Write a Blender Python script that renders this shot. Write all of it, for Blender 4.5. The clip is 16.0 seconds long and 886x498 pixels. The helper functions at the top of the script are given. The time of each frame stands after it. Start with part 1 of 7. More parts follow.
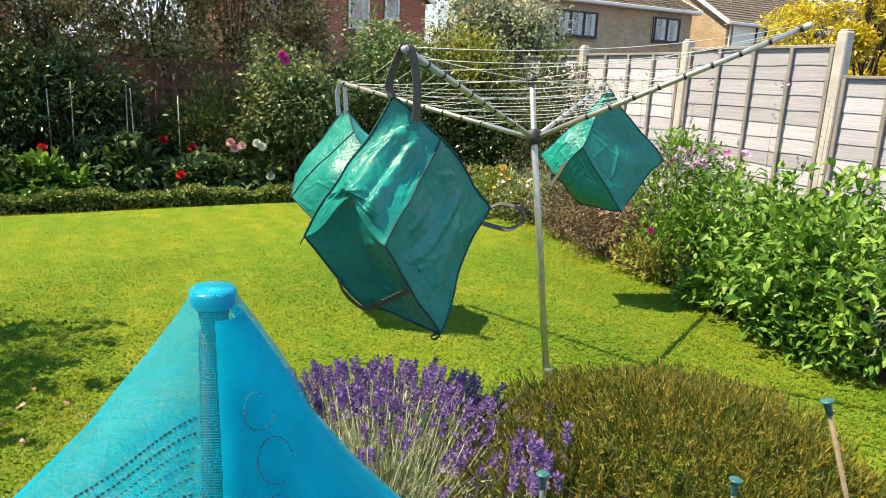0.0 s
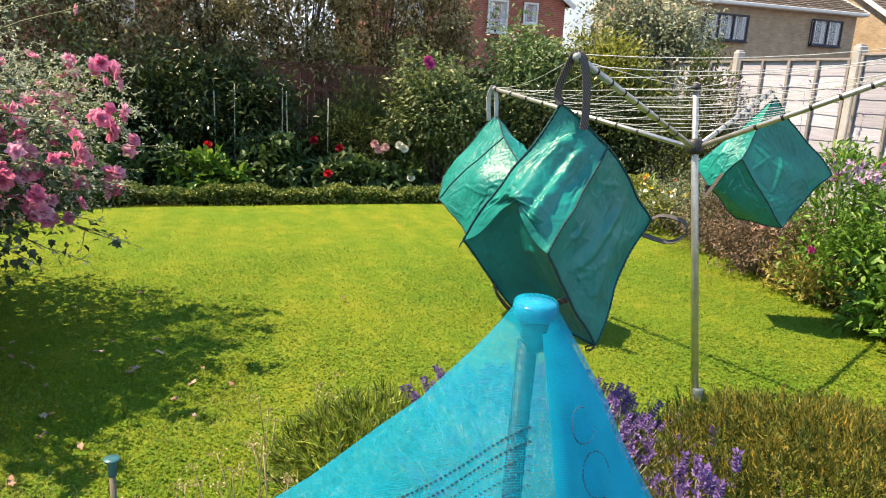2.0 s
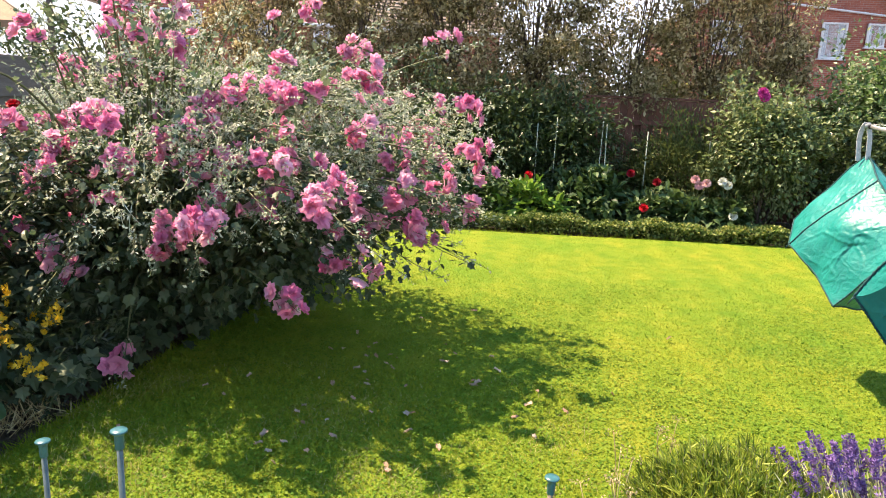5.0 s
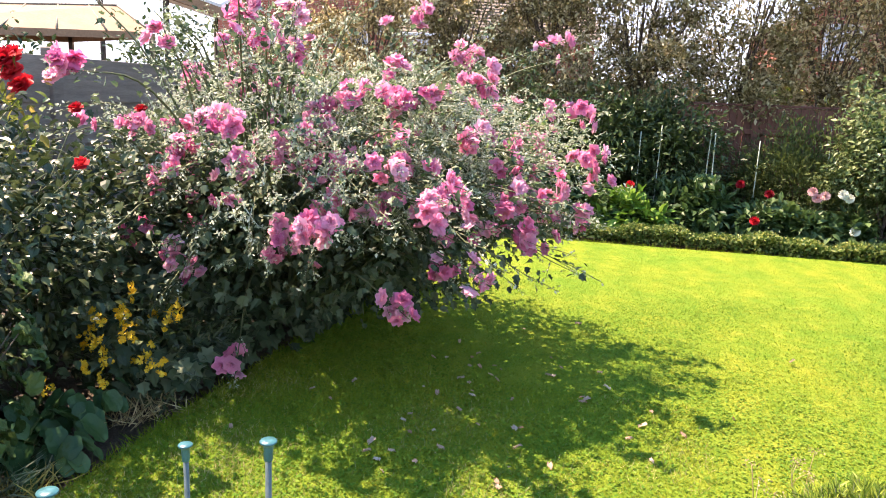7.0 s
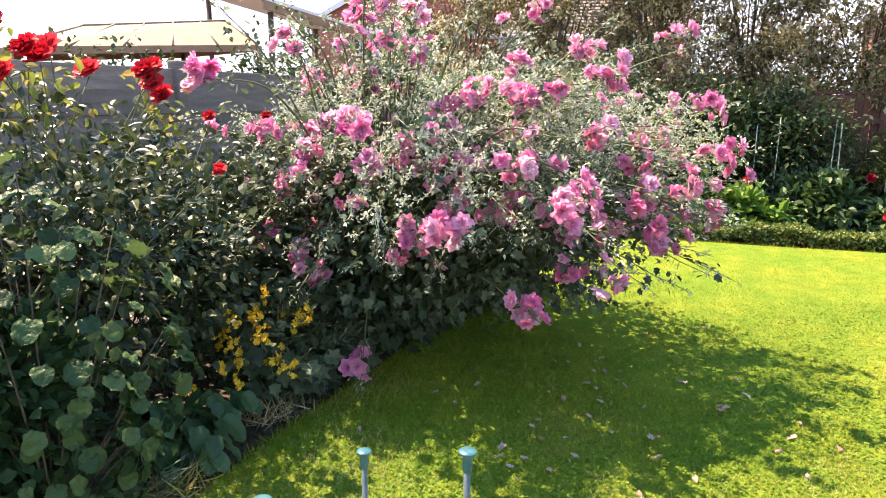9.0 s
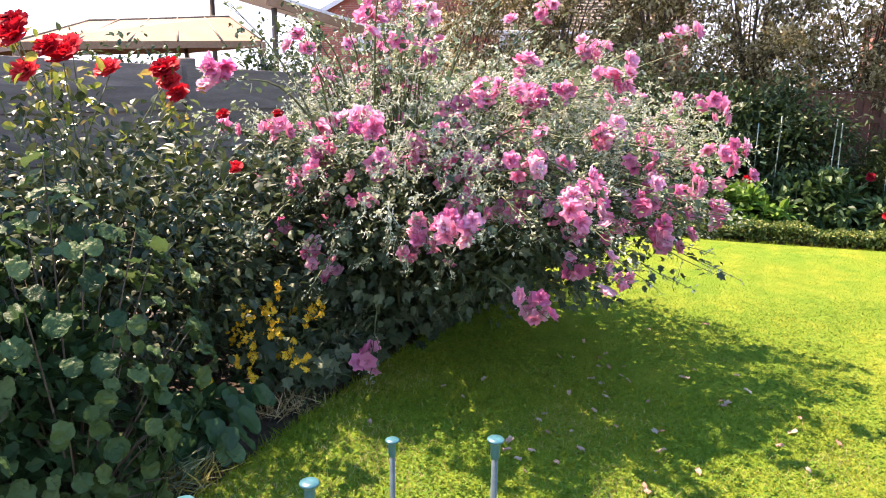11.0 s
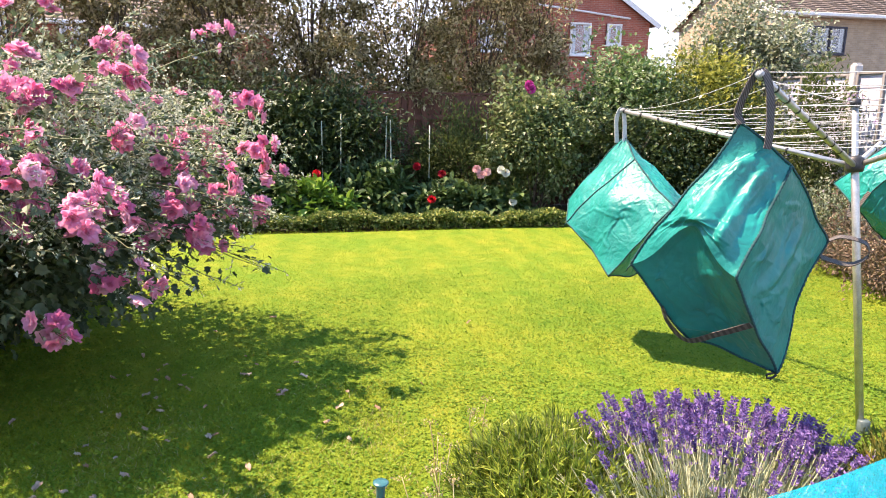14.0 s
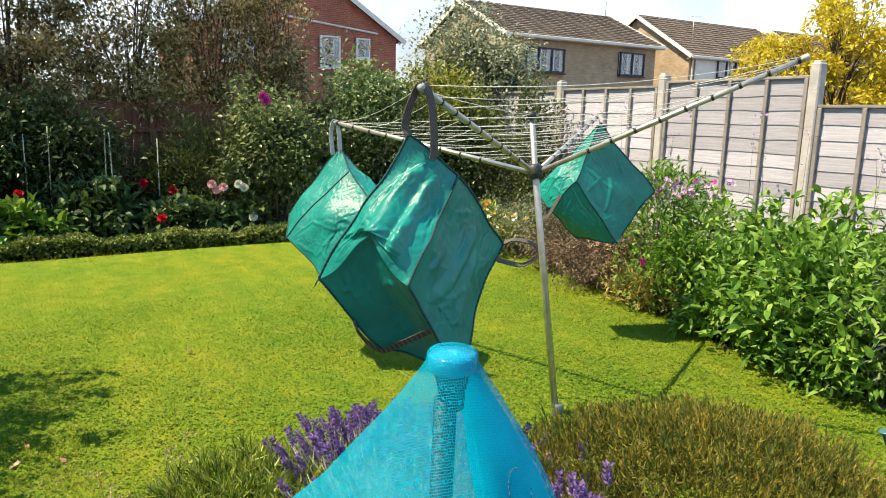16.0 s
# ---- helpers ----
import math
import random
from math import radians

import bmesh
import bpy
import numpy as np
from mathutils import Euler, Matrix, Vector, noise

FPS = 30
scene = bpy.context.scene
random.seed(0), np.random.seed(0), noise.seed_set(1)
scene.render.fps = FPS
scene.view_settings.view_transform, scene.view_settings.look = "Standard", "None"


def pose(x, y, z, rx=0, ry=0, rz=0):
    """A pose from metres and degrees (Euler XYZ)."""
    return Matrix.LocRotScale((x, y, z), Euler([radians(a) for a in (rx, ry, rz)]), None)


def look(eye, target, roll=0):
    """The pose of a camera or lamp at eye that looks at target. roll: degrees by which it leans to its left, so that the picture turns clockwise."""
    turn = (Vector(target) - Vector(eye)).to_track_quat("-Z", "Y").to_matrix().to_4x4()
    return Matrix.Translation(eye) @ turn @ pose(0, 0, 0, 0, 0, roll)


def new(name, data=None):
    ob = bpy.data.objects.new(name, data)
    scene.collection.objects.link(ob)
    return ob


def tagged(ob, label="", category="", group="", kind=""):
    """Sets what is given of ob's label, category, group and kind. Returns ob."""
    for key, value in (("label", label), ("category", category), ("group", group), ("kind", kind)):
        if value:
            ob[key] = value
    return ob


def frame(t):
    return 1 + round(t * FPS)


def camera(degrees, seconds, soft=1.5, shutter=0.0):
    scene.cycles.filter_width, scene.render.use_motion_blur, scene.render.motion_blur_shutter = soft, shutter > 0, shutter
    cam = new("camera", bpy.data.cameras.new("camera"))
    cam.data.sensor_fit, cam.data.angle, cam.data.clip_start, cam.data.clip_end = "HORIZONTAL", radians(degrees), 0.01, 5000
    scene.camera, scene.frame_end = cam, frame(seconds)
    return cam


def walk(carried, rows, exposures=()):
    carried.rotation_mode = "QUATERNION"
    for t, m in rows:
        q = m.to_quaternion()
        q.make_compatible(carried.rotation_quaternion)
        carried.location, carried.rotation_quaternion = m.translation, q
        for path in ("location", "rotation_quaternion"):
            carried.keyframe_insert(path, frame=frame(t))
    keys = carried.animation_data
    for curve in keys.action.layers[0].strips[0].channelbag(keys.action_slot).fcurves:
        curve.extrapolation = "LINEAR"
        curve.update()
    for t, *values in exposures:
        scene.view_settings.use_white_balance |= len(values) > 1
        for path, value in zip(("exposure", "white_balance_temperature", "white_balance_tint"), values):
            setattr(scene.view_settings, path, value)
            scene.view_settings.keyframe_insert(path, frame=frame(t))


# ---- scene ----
cam = camera(64.6, 16.0, soft=1.0)
PATH = [
    (0, (0.47, 0.017, 1.589), (0.176, 1.937, 1.115), 2.6),
    (0.5, (0.452, 0.01, 1.589), (0.106, 1.921, 1.112), 2.8),
    (1, (0.416, 0.004, 1.587), (-0.036, 1.889, 1.096), 2.8),
    (1.5, (0.376, 0.003, 1.582), (-0.182, 1.856, 1.076), 2.6),
    (2, (0.345, -0.02, 1.593), (-0.29, 1.815, 1.113), 3.0),
    (2.5, (0.307, -0.029, 1.603), (-0.405, 1.779, 1.132), 3.0),
    (3, (0.276, -0.03, 1.614), (-0.446, 1.782, 1.172), 3.3),
    (3.5, (0.226, -0.06, 1.624), (-0.617, 1.703, 1.2), 2.8),
    (4, (0.179, -0.102, 1.62), (-0.8, 1.587, 1.186), 2.7),
    (4.5, (0.137, -0.176, 1.628), (-1.057, 1.369, 1.197), 2.2),
    (4.7, (0.123, -0.192, 1.623), (-1.141, 1.294, 1.181), 2.5),
    (6.8, (-0.076, -0.237, 1.592), (-1.539, 1.066, 1.189), 2.0),
    (7, (-0.067, -0.242, 1.59), (-1.56, 1.02, 1.167), 2.4),
    (7.5, (-0.139, -0.273, 1.577), (-1.681, 0.932, 1.163), 1.0),
    (8, (-0.183, -0.322, 1.584), (-1.779, 0.809, 1.17), 0.2),
    (8.5, (-0.216, -0.342, 1.577), (-1.854, 0.725, 1.155), 0.2),
    (8.7, (-0.246, -0.336, 1.555), (-1.889, 0.725, 1.136), 0.2),
    (10.8, (-0.214, -0.423, 1.583), (-1.852, 0.642, 1.156), 0.9),
    (11, (-0.216, -0.423, 1.579), (-1.855, 0.639, 1.147), 0.6),
    (11.5, (-0.215, -0.423, 1.58), (-1.841, 0.655, 1.139), 0.5),
    (12, (-0.213, -0.411, 1.568), (-1.801, 0.709, 1.094), 0.2),
    (12.5, (-0.179, -0.35, 1.561), (-1.595, 0.975, 1.072), 0.0),
    (13, (-0.112, -0.27, 1.572), (-1.312, 1.26, 1.103), 0.5),
    (13.5, (-0.047, -0.208, 1.578), (-1.065, 1.457, 1.14), 1.0),
    (14, (0.023, -0.148, 1.581), (-0.819, 1.617, 1.161), 1.1),
    (14.5, (0.106, -0.112, 1.584), (-0.558, 1.731, 1.18), 1.2),
    (15, (0.209, -0.066, 1.584), (-0.323, 1.823, 1.2), 0.9),
    (15.5, (0.28, -0.026, 1.589), (-0.158, 1.887, 1.204), 0.5),
    (16, (0.297, 0.034, 1.585), (0.074, 1.986, 1.212), 1.4),
]
LIGHT = [(0.0, 1.2, 6500, 10), (2.0, 1.2, 6500, 17), (3.5, 1.36, 6550, 21), (4.5, 1.58, 6550, 22), (7.0, 2.0, 6300, 26), (8.5, 2.02, 6300, 28), (11.0, 1.98, 6200, 32), (12.5, 2.17, 6020, 35), (13.5, 1.94, 6050, 32), (14.5, 1.58, 6500, 24), (15.2, 1.28, 6500, 16), (16.0, 1.08, 6500, 10)]
walk(cam, [(t, look(eye, to, roll)) for t, eye, to, roll in PATH], LIGHT)


# ---- world, sun ----
SUN_TO = Vector((-0.60, -0.12, 1.0)).normalized()
world = bpy.data.worlds.new("sky")
scene.world = world
world.use_nodes = True
wn = world.node_tree.nodes
sky = wn.new("ShaderNodeTexSky")
sky.sky_type, sky.sun_disc = "NISHITA", False
sky.sun_elevation = math.asin(SUN_TO.z)
sky.sun_rotation = math.atan2(SUN_TO.x, SUN_TO.y) % (2 * math.pi)
sky.dust_density, sky.air_density = 2.5, 1.0
# thin summer cloud over much of the sky: white haze low down, bluer overhead
wc, wm, wnz, wr = wn.new("ShaderNodeTexCoord"), wn.new("ShaderNodeMix"), wn.new("ShaderNodeTexNoise"), wn.new("ShaderNodeValToRGB")
wnz.inputs["Scale"].default_value, wnz.inputs["Detail"].default_value = 2.4, 6.0
wr.color_ramp.elements[0].position, wr.color_ramp.elements[1].position = 0.28, 0.48
wm.data_type = "RGBA"
wsep, wh, wv = wn.new("ShaderNodeSeparateXYZ"), wn.new("ShaderNodeValToRGB"), wn.new("ShaderNodeVectorMath")
wh.color_ramp.elements.new(0.5)
wh.color_ramp.elements.new(0.5)
for e, (at, c) in zip(wh.color_ramp.elements, ((0.0, (0.86, 0.94, 0.98)), (0.22, (0.68, 0.82, 0.94)), (0.55, (0.23, 0.45, 0.71)), (1.0, (0.15, 0.34, 0.61)))):
    e.position, e.color = at, (*c, 1)
wv.operation = "SCALE"
wv.inputs["Scale"].default_value = 13.5
wl = world.node_tree.links
wl.new(wc.outputs["Generated"], wnz.inputs["Vector"])
wl.new(wc.outputs["Generated"], wsep.inputs[0])
wl.new(wsep.outputs["Z"], wh.inputs[0])
wl.new(wh.outputs[0], wv.inputs[0])
wl.new(wv.outputs[0], wm.inputs[7])
wl.new(wnz.outputs[0], wr.inputs[0])
wl.new(wr.outputs[0], wm.inputs[0])
wl.new(sky.outputs[0], wm.inputs[6])
wl.new(wm.outputs[2], wn["Background"].inputs[0])
wn["Background"].inputs[1].default_value = 0.053
sun = new("sun", bpy.data.lights.new("sun", "SUN"))
sun.data.energy, sun.data.angle, sun.data.color = 5.0, radians(0.55), (1.0, 0.825, 0.54)
sun.matrix_world = look(SUN_TO * 60, (0, 0, 0))

# ---- garden axes: a runs along the back border, b runs away to it ----
UX, UY = 0.807, 0.590


def ab(a, b, z=0.0):
    return Vector((UX * a - UY * b, UY * a + UX * b, z))


AXIS_TURN = math.degrees(math.atan2(UY, UX))


# ---- mesh helpers ----
def thing(name, at, label, category, group="", kind=""):
    ob = new(name)
    ob.location = at
    ob.empty_display_size = 0.1
    return tagged(ob, label, category, group, kind)


def world_of(ob):
    m = ob.matrix_parent_inverse @ ob.matrix_basis
    return world_of(ob.parent) @ m if ob.parent else ob.matrix_basis.copy()


def place(ob, material, parent=None, label="", kind=""):
    """Material and parent for a mesh whose vertices are in world metres."""
    mats = material if isinstance(material, (list, tuple)) else [material]
    if not ob.data.materials:
        for m in mats:
            ob.data.materials.append(m)
    if parent is not None:
        ob.parent = parent
        ob.matrix_parent_inverse = world_of(parent).inverted()
    return tagged(ob, label, kind=kind)


def part(name, bm, material, parent=None, label="", kind="", smooth=False):
    me = bpy.data.meshes.new(name)
    bm.to_mesh(me)
    bm.free()
    if smooth:
        me.polygons.foreach_set("use_smooth", [True] * len(me.polygons))
    return place(new(name, me), material, parent, label, kind)


def raw(name, verts, faces, material, parent=None, label="", kind="", smooth=False):
    me = bpy.data.meshes.new(name)
    me.from_pydata(verts, [], faces)
    if smooth:
        me.polygons.foreach_set("use_smooth", [True] * len(me.polygons))
    return place(new(name, me), material, parent, label, kind)


def local(name, me, m, parent, label=""):
    """An object on shared mesh data, its pose m given in world metres."""
    ob = new(name, me)
    ob.parent = parent
    ob.matrix_basis = world_of(parent).inverted() @ m if parent is not None else m
    return tagged(ob, label)


def box(bm, size, m=Matrix(), bevel=0.0):
    made = bmesh.ops.create_cube(bm, size=1.0)["verts"]
    bmesh.ops.scale(bm, vec=size, verts=made)
    if bevel:
        edges = list({e for v in made for e in v.link_edges})
        res = bmesh.ops.bevel(bm, geom=edges, offset=bevel, segments=1, affect="EDGES")
        made = list({v for f in res["faces"] for v in f.verts} | {v for v in made if v.is_valid})
    bmesh.ops.transform(bm, matrix=m, verts=made)
    return made


def boxmesh(name, size, bevel=0.0, material=None):
    bm = bmesh.new()
    box(bm, size, Matrix(), bevel)
    me = bpy.data.meshes.new(name)
    bm.to_mesh(me)
    bm.free()
    if material:
        me.materials.append(material)
    return me


def lathe(profile, sides=16):
    bm = bmesh.new()
    rings = []
    for r, z in profile:
        rings.append([bm.verts.new((r * math.cos(2 * math.pi * k / sides), r * math.sin(2 * math.pi * k / sides), z)) for k in range(sides)])
    for p, q in zip(rings, rings[1:]):
        for k in range(sides):
            bm.faces.new((p[k], p[(k + 1) % sides], q[(k + 1) % sides], q[k]))
    bm.faces.new(list(reversed(rings[0])))
    bm.faces.new(rings[-1])
    return bm


def tubes(paths, sides=6):
    """Vertices and faces of tapered tubes; a path is a list of (point, radius)."""
    verts, faces = [], []
    for path in paths:
        pts = [Vector(p) for p, _ in path]
        start = len(verts)
        for i, (p, r) in enumerate(path):
            way = (pts[min(i + 1, len(pts) - 1)] - pts[max(i - 1, 0)]).normalized()
            side = way.cross(Vector((0.31, 0.17, 0.93)))
            side = (side if side.length > 0.1 else way.cross(Vector((1, 0, 0)))).normalized()
            up = side.cross(way)
            for k in range(sides):
                c = 2 * math.pi * k / sides
                verts.append(Vector(p) + r * (math.cos(c) * side + math.sin(c) * up))
        for i in range(len(path) - 1):
            for k in range(sides):
                q = start + i * sides
                faces.append((q + k, q + (k + 1) % sides, q + sides + (k + 1) % sides, q + sides + k))
        faces.append(tuple(start + k for k in reversed(range(sides))))
        faces.append(tuple(start + (len(path) - 1) * sides + k for k in range(sides)))
    return verts, faces


def tube_part(name, paths, material, parent=None, label="", sides=6, kind=""):
    v, f = tubes(paths, sides)
    return raw(name, v, f, material, parent, label, kind, smooth=True)


def bend(p, q, sag=0.0, n=6, side=(0, 0, 1)):
    """n + 1 points from p to q that bow by sag along side."""
    p, q, side = Vector(p), Vector(q), Vector(side)
    return [p.lerp(q, i / n) + side * sag * 4 * (i / n) * (1 - i / n) for i in range(n + 1)]


LEAF = {
    "diamond": (((0, 0, 0), (0.5, 0.45, 0.06), (0, 1, -0.1), (-0.5, 0.45, 0.06)), ((0, 1, 2, 3),)),
    "fold": (((0, 0, 0), (0.42, 0.3, 0.1), (0, 0.42, 0), (-0.42, 0.3, 0.1), (0.38, 0.66, 0.05), (-0.38, 0.66, 0.05), (0, 1, -0.14)),
             ((0, 1, 2), (0, 2, 3), (2, 1, 4), (2, 4, 6), (2, 6, 5), (2, 5, 3))),
    "blade": (((-0.5, 0, 0), (0.5, 0, 0), (0.05, 1, 0.12)), ((0, 1, 2),)),
    "strap": (((-0.5, 0, 0), (0.5, 0, 0), (0.45, 0.55, 0.1), (-0.45, 0.55, 0.1), (0, 1, -0.05)), ((0, 1, 2, 3), (3, 2, 4))),
    "lobed": (((0, 0, 0), (0.5, 0.18, 0.06), (0.36, 0.42, 0.03), (0.52, 0.62, 0.08), (0.2, 0.68, 0), (0, 1, -0.14), (-0.2, 0.68, 0), (-0.52, 0.62, 0.08), (-0.36, 0.42, 0.03), (-0.5, 0.18, 0.06), (0, 0.42, -0.05)),
              ((0, 1, 10), (1, 2, 10), (2, 3, 10), (3, 4, 10), (4, 5, 10), (5, 6, 10), (6, 7, 10), (7, 8, 10), (8, 9, 10), (9, 0, 10))),
}


def leaf_arrays(P, A, N, L, Wd, shape):
    P, A, N = (np.asarray(v, float) for v in (P, A, N))
    n = len(P)
    L, Wd = np.broadcast_to(L, n).astype(float), np.broadcast_to(Wd, n).astype(float)
    A = A / np.maximum(np.linalg.norm(A, axis=1, keepdims=True), 1e-6)
    S = np.cross(A, N)
    S = S / np.maximum(np.linalg.norm(S, axis=1, keepdims=True), 1e-6)
    N = np.cross(S, A)
    vt, ft = LEAF[shape]
    vt = np.array(vt, float)
    V = (P[:, None] + vt[None, :, :1] * S[:, None] * Wd[:, None, None] + vt[None, :, 1:2] * A[:, None] * L[:, None, None]
         + vt[None, :, 2:] * N[:, None] * L[:, None, None]).reshape(-1, 3)
    k = len(vt)
    F = [tuple(i * k + j for j in f) for i in range(n) for f in ft]
    return V, F


def leaf_part(name, P, A, N, L, Wd, shape, material, parent=None, label="", kind="stuff"):
    V, F = leaf_arrays(P, A, N, L, Wd, shape)
    return raw(name, V.tolist(), F, material, parent, label, kind)


def unit_rows(rng, n):
    v = rng.normal(size=(n, 3))
    return v / np.linalg.norm(v, axis=1, keepdims=True)


def lumps(v, rng, count=9, power=6.0):
    """A lumpy factor about 1 for directions v."""
    c = unit_rows(rng, count)
    w = np.exp(power * (v @ c.T - 1))
    return 0.72 + 0.42 * w.max(axis=1)


def crown_points(rng, n, centre, radii, core=0.55, rough=True):
    v = unit_rows(rng, n)
    f = lumps(v, rng) if rough else np.ones(n)
    d = (core + (1 - core) * rng.random(n) ** 0.6) * f * (0.93 + 0.14 * rng.random(n))
    return np.array(centre) + v * d[:, None] * np.array(radii), v


def shrub(name, label, category, root, centre, radii, count, length, width, material, wood, seed,
          shape="diamond", stems=7, core=0.5, group="", droop=0.25, thick=0.012, upright=0.0, twigs=0):
    """A shrub or tree: tapered stems from root and a crown of many leaves."""
    rng = np.random.default_rng(seed)
    ob = thing(name, root, label, category, group)
    fill = count * 2 // 5
    P, V = crown_points(rng, fill, centre, np.array(radii) * 0.92, core)
    clumps = max(10, count // 130)
    K, KV = crown_points(rng, clumps, centre, radii, 0.8)
    K = K + KV * (np.array(radii) * (rng.random((clumps, 1)) ** 2 * 0.28))
    pick = rng.integers(0, clumps, count - fill)
    spread = (0.10 + 0.13 * rng.random(clumps))[pick] * float(np.mean(radii)) * 1.25
    P = np.vstack((P, K[pick] + np.clip(rng.normal(size=(len(pick), 3)), -1.5, 1.5) * spread[:, None]))
    V = np.vstack((V, KV[pick]))
    keep = P[:, 2] > 0.03
    P, V = P[keep], V[keep]
    n = len(P)
    A = V * 0.7 + unit_rows(rng, n) * 0.8 + np.array([0, 0, upright - droop])
    N = unit_rows(rng, n) * 0.6 + np.array([0, 0, 1.0])
    size = 0.65 + 0.7 * rng.random(n)
    leaf_part("foliage", P, A, N, length * size, width * size, shape, material, ob)
    paths = []
    ends, _ = crown_points(rng, stems, centre, radii, 0.75)
    for q in ends:
        q[2] = max(q[2], 0.1)
        r = Vector(root) + Vector((rng.normal() * 0.04, rng.normal() * 0.04, 0))
        pts = bend(r, q, 0.12 * (Vector(q) - r).length, 6, (rng.normal() * 0.4, rng.normal() * 0.4, 0.5))
        paths.append([(p, thick * (1 - 0.8 * i / 6)) for i, p in enumerate(pts)])
    for _ in range(twigs):
        q, _v = crown_points(rng, 1, centre, radii, 0.95)
        s = Vector(centre).lerp(Vector(q[0]), 0.45)
        pts = bend(s, q[0], 0.05, 3)
        paths.append([(p, thick * 0.35 * (1 - 0.8 * i / 3)) for i, p in enumerate(pts)])
    tube_part("stem", paths, wood, ob, sides=5, kind="stuff")
    return ob


# ---- materials ----
def material(name, rough=0.7, metal=0.0):
    m = bpy.data.materials.new(name)
    m.use_nodes = True
    p = m.node_tree.nodes["Principled BSDF"]
    p.inputs["Roughness"].default_value = rough
    p.inputs["Metallic"].default_value = metal
    return m, m.node_tree.nodes, m.node_tree.links, p


def ramp(nodes, stops):
    r = nodes.new("ShaderNodeValToRGB")
    while len(r.color_ramp.elements) < len(stops):
        r.color_ramp.elements.new(0.5)
    for e, (at, c) in zip(r.color_ramp.elements, stops):
        e.position, e.color = at, (*c, 1)
    return r


def noise_node(nodes, links, scale, detail=4.0, coords="Object", rough=0.6, stretch=None):
    t = nodes.new("ShaderNodeTexCoord")
    n = nodes.new("ShaderNodeTexNoise")
    n.inputs["Scale"].default_value, n.inputs["Detail"].default_value, n.inputs["Roughness"].default_value = scale, detail, rough
    out = t.outputs[coords]
    if stretch:
        mp = nodes.new("ShaderNodeMapping")
        mp.inputs["Scale"].default_value = stretch
        links.new(out, mp.inputs[0])
        out = mp.outputs[0]
    links.new(out, n.inputs["Vector"])
    return n


def mixed(nodes, links, fac, a, b, blend="MIX"):
    x = nodes.new("ShaderNodeMix")
    x.data_type, x.blend_type = "RGBA", blend
    for sock, v in ((x.inputs[0], fac), (x.inputs[6], a), (x.inputs[7], b)):
        if isinstance(v, (int, float)):
            sock.default_value = v
        elif isinstance(v, tuple):
            sock.default_value = (*v, 1)
        else:
            links.new(v, sock)
    return x.outputs[2]


def bumped(nodes, links, p, height, strength=0.4, distance=0.01):
    b = nodes.new("ShaderNodeBump")
    b.inputs["Strength"].default_value, b.inputs["Distance"].default_value = strength, distance
    links.new(height, b.inputs["Height"])
    links.new(b.outputs[0], p.inputs["Normal"])


def leaf_mat(name, dark, mid, light, rough=0.5, through_light=0.3, tint=None, island=True, gloss=0.28, crease=0.0, patch_of=(3.0, (0.72, 0.74, 0.7), (1.12, 1.1, 1.05))):
    """Leaves or petals: colour varies from piece to piece and in broad patches, and some light passes."""
    m, nodes, links, p = material(name, rough)
    p.inputs["Specular IOR Level"].default_value = gloss
    geo = nodes.new("ShaderNodeNewGeometry")
    info = nodes.new("ShaderNodeObjectInfo")
    r = ramp(nodes, ((0.0, dark), (0.5, mid), (1.0, light)))
    links.new(geo.outputs["Random Per Island"] if island else info.outputs["Random"], r.inputs[0])
    n = noise_node(nodes, links, patch_of[0], 3)
    patch = ramp(nodes, ((0.3, patch_of[1]), (0.7, patch_of[2])))
    links.new(n.outputs[0], patch.inputs[0])
    c = mixed(nodes, links, 0.8, r.outputs[0], patch.outputs[0], "MULTIPLY")
    links.new(c, p.inputs["Base Color"])
    if crease:
        fold = noise_node(nodes, links, crease, 2)
        bumped(nodes, links, p, fold.outputs[0], 0.6, 0.012)
    tr = nodes.new("ShaderNodeBsdfTranslucent")
    if tint:
        links.new(mixed(nodes, links, 0.75, c, tint), tr.inputs[0])
    else:
        links.new(c, tr.inputs[0])
    mx = nodes.new("ShaderNodeMixShader")
    mx.inputs[0].default_value = through_light
    links.new(p.outputs[0], mx.inputs[1])
    links.new(tr.outputs[0], mx.inputs[2])
    links.new(mx.outputs[0], nodes["Material Output"].inputs[0])
    return m


def plain_mat(name, a, b, scale=8.0, rough=0.7, metal=0.0, bump=0.3, distance=0.004, stretch=None, vary=0.0, coords="Object"):
    """A surface that wanders between two colours at two sizes, with fine relief."""
    m, nodes, links, p = material(name, rough, metal)
    n = noise_node(nodes, links, scale, 6, coords, 0.65, stretch)
    f = noise_node(nodes, links, scale * 9, 3, coords, 0.6, stretch)
    r = ramp(nodes, ((0.3, a), (0.7, b)))
    links.new(n.outputs[0], r.inputs[0])
    fine = ramp(nodes, ((0.3, (0.8, 0.8, 0.8)), (0.7, (1.12, 1.12, 1.12))))
    links.new(f.outputs[0], fine.inputs[0])
    c = mixed(nodes, links, 0.8, r.outputs[0], fine.outputs[0], "MULTIPLY")
    if vary:
        info = nodes.new("ShaderNodeObjectInfo")
        v = ramp(nodes, ((0.0, (1 - vary,) * 3), (1.0, (1 + vary,) * 3)))
        links.new(info.outputs["Random"], v.inputs[0])
        c = mixed(nodes, links, 1.0, c, v.outputs[0], "MULTIPLY")
    links.new(c, p.inputs["Base Color"])
    bumped(nodes, links, p, f.outputs[0], bump, distance)
    return m


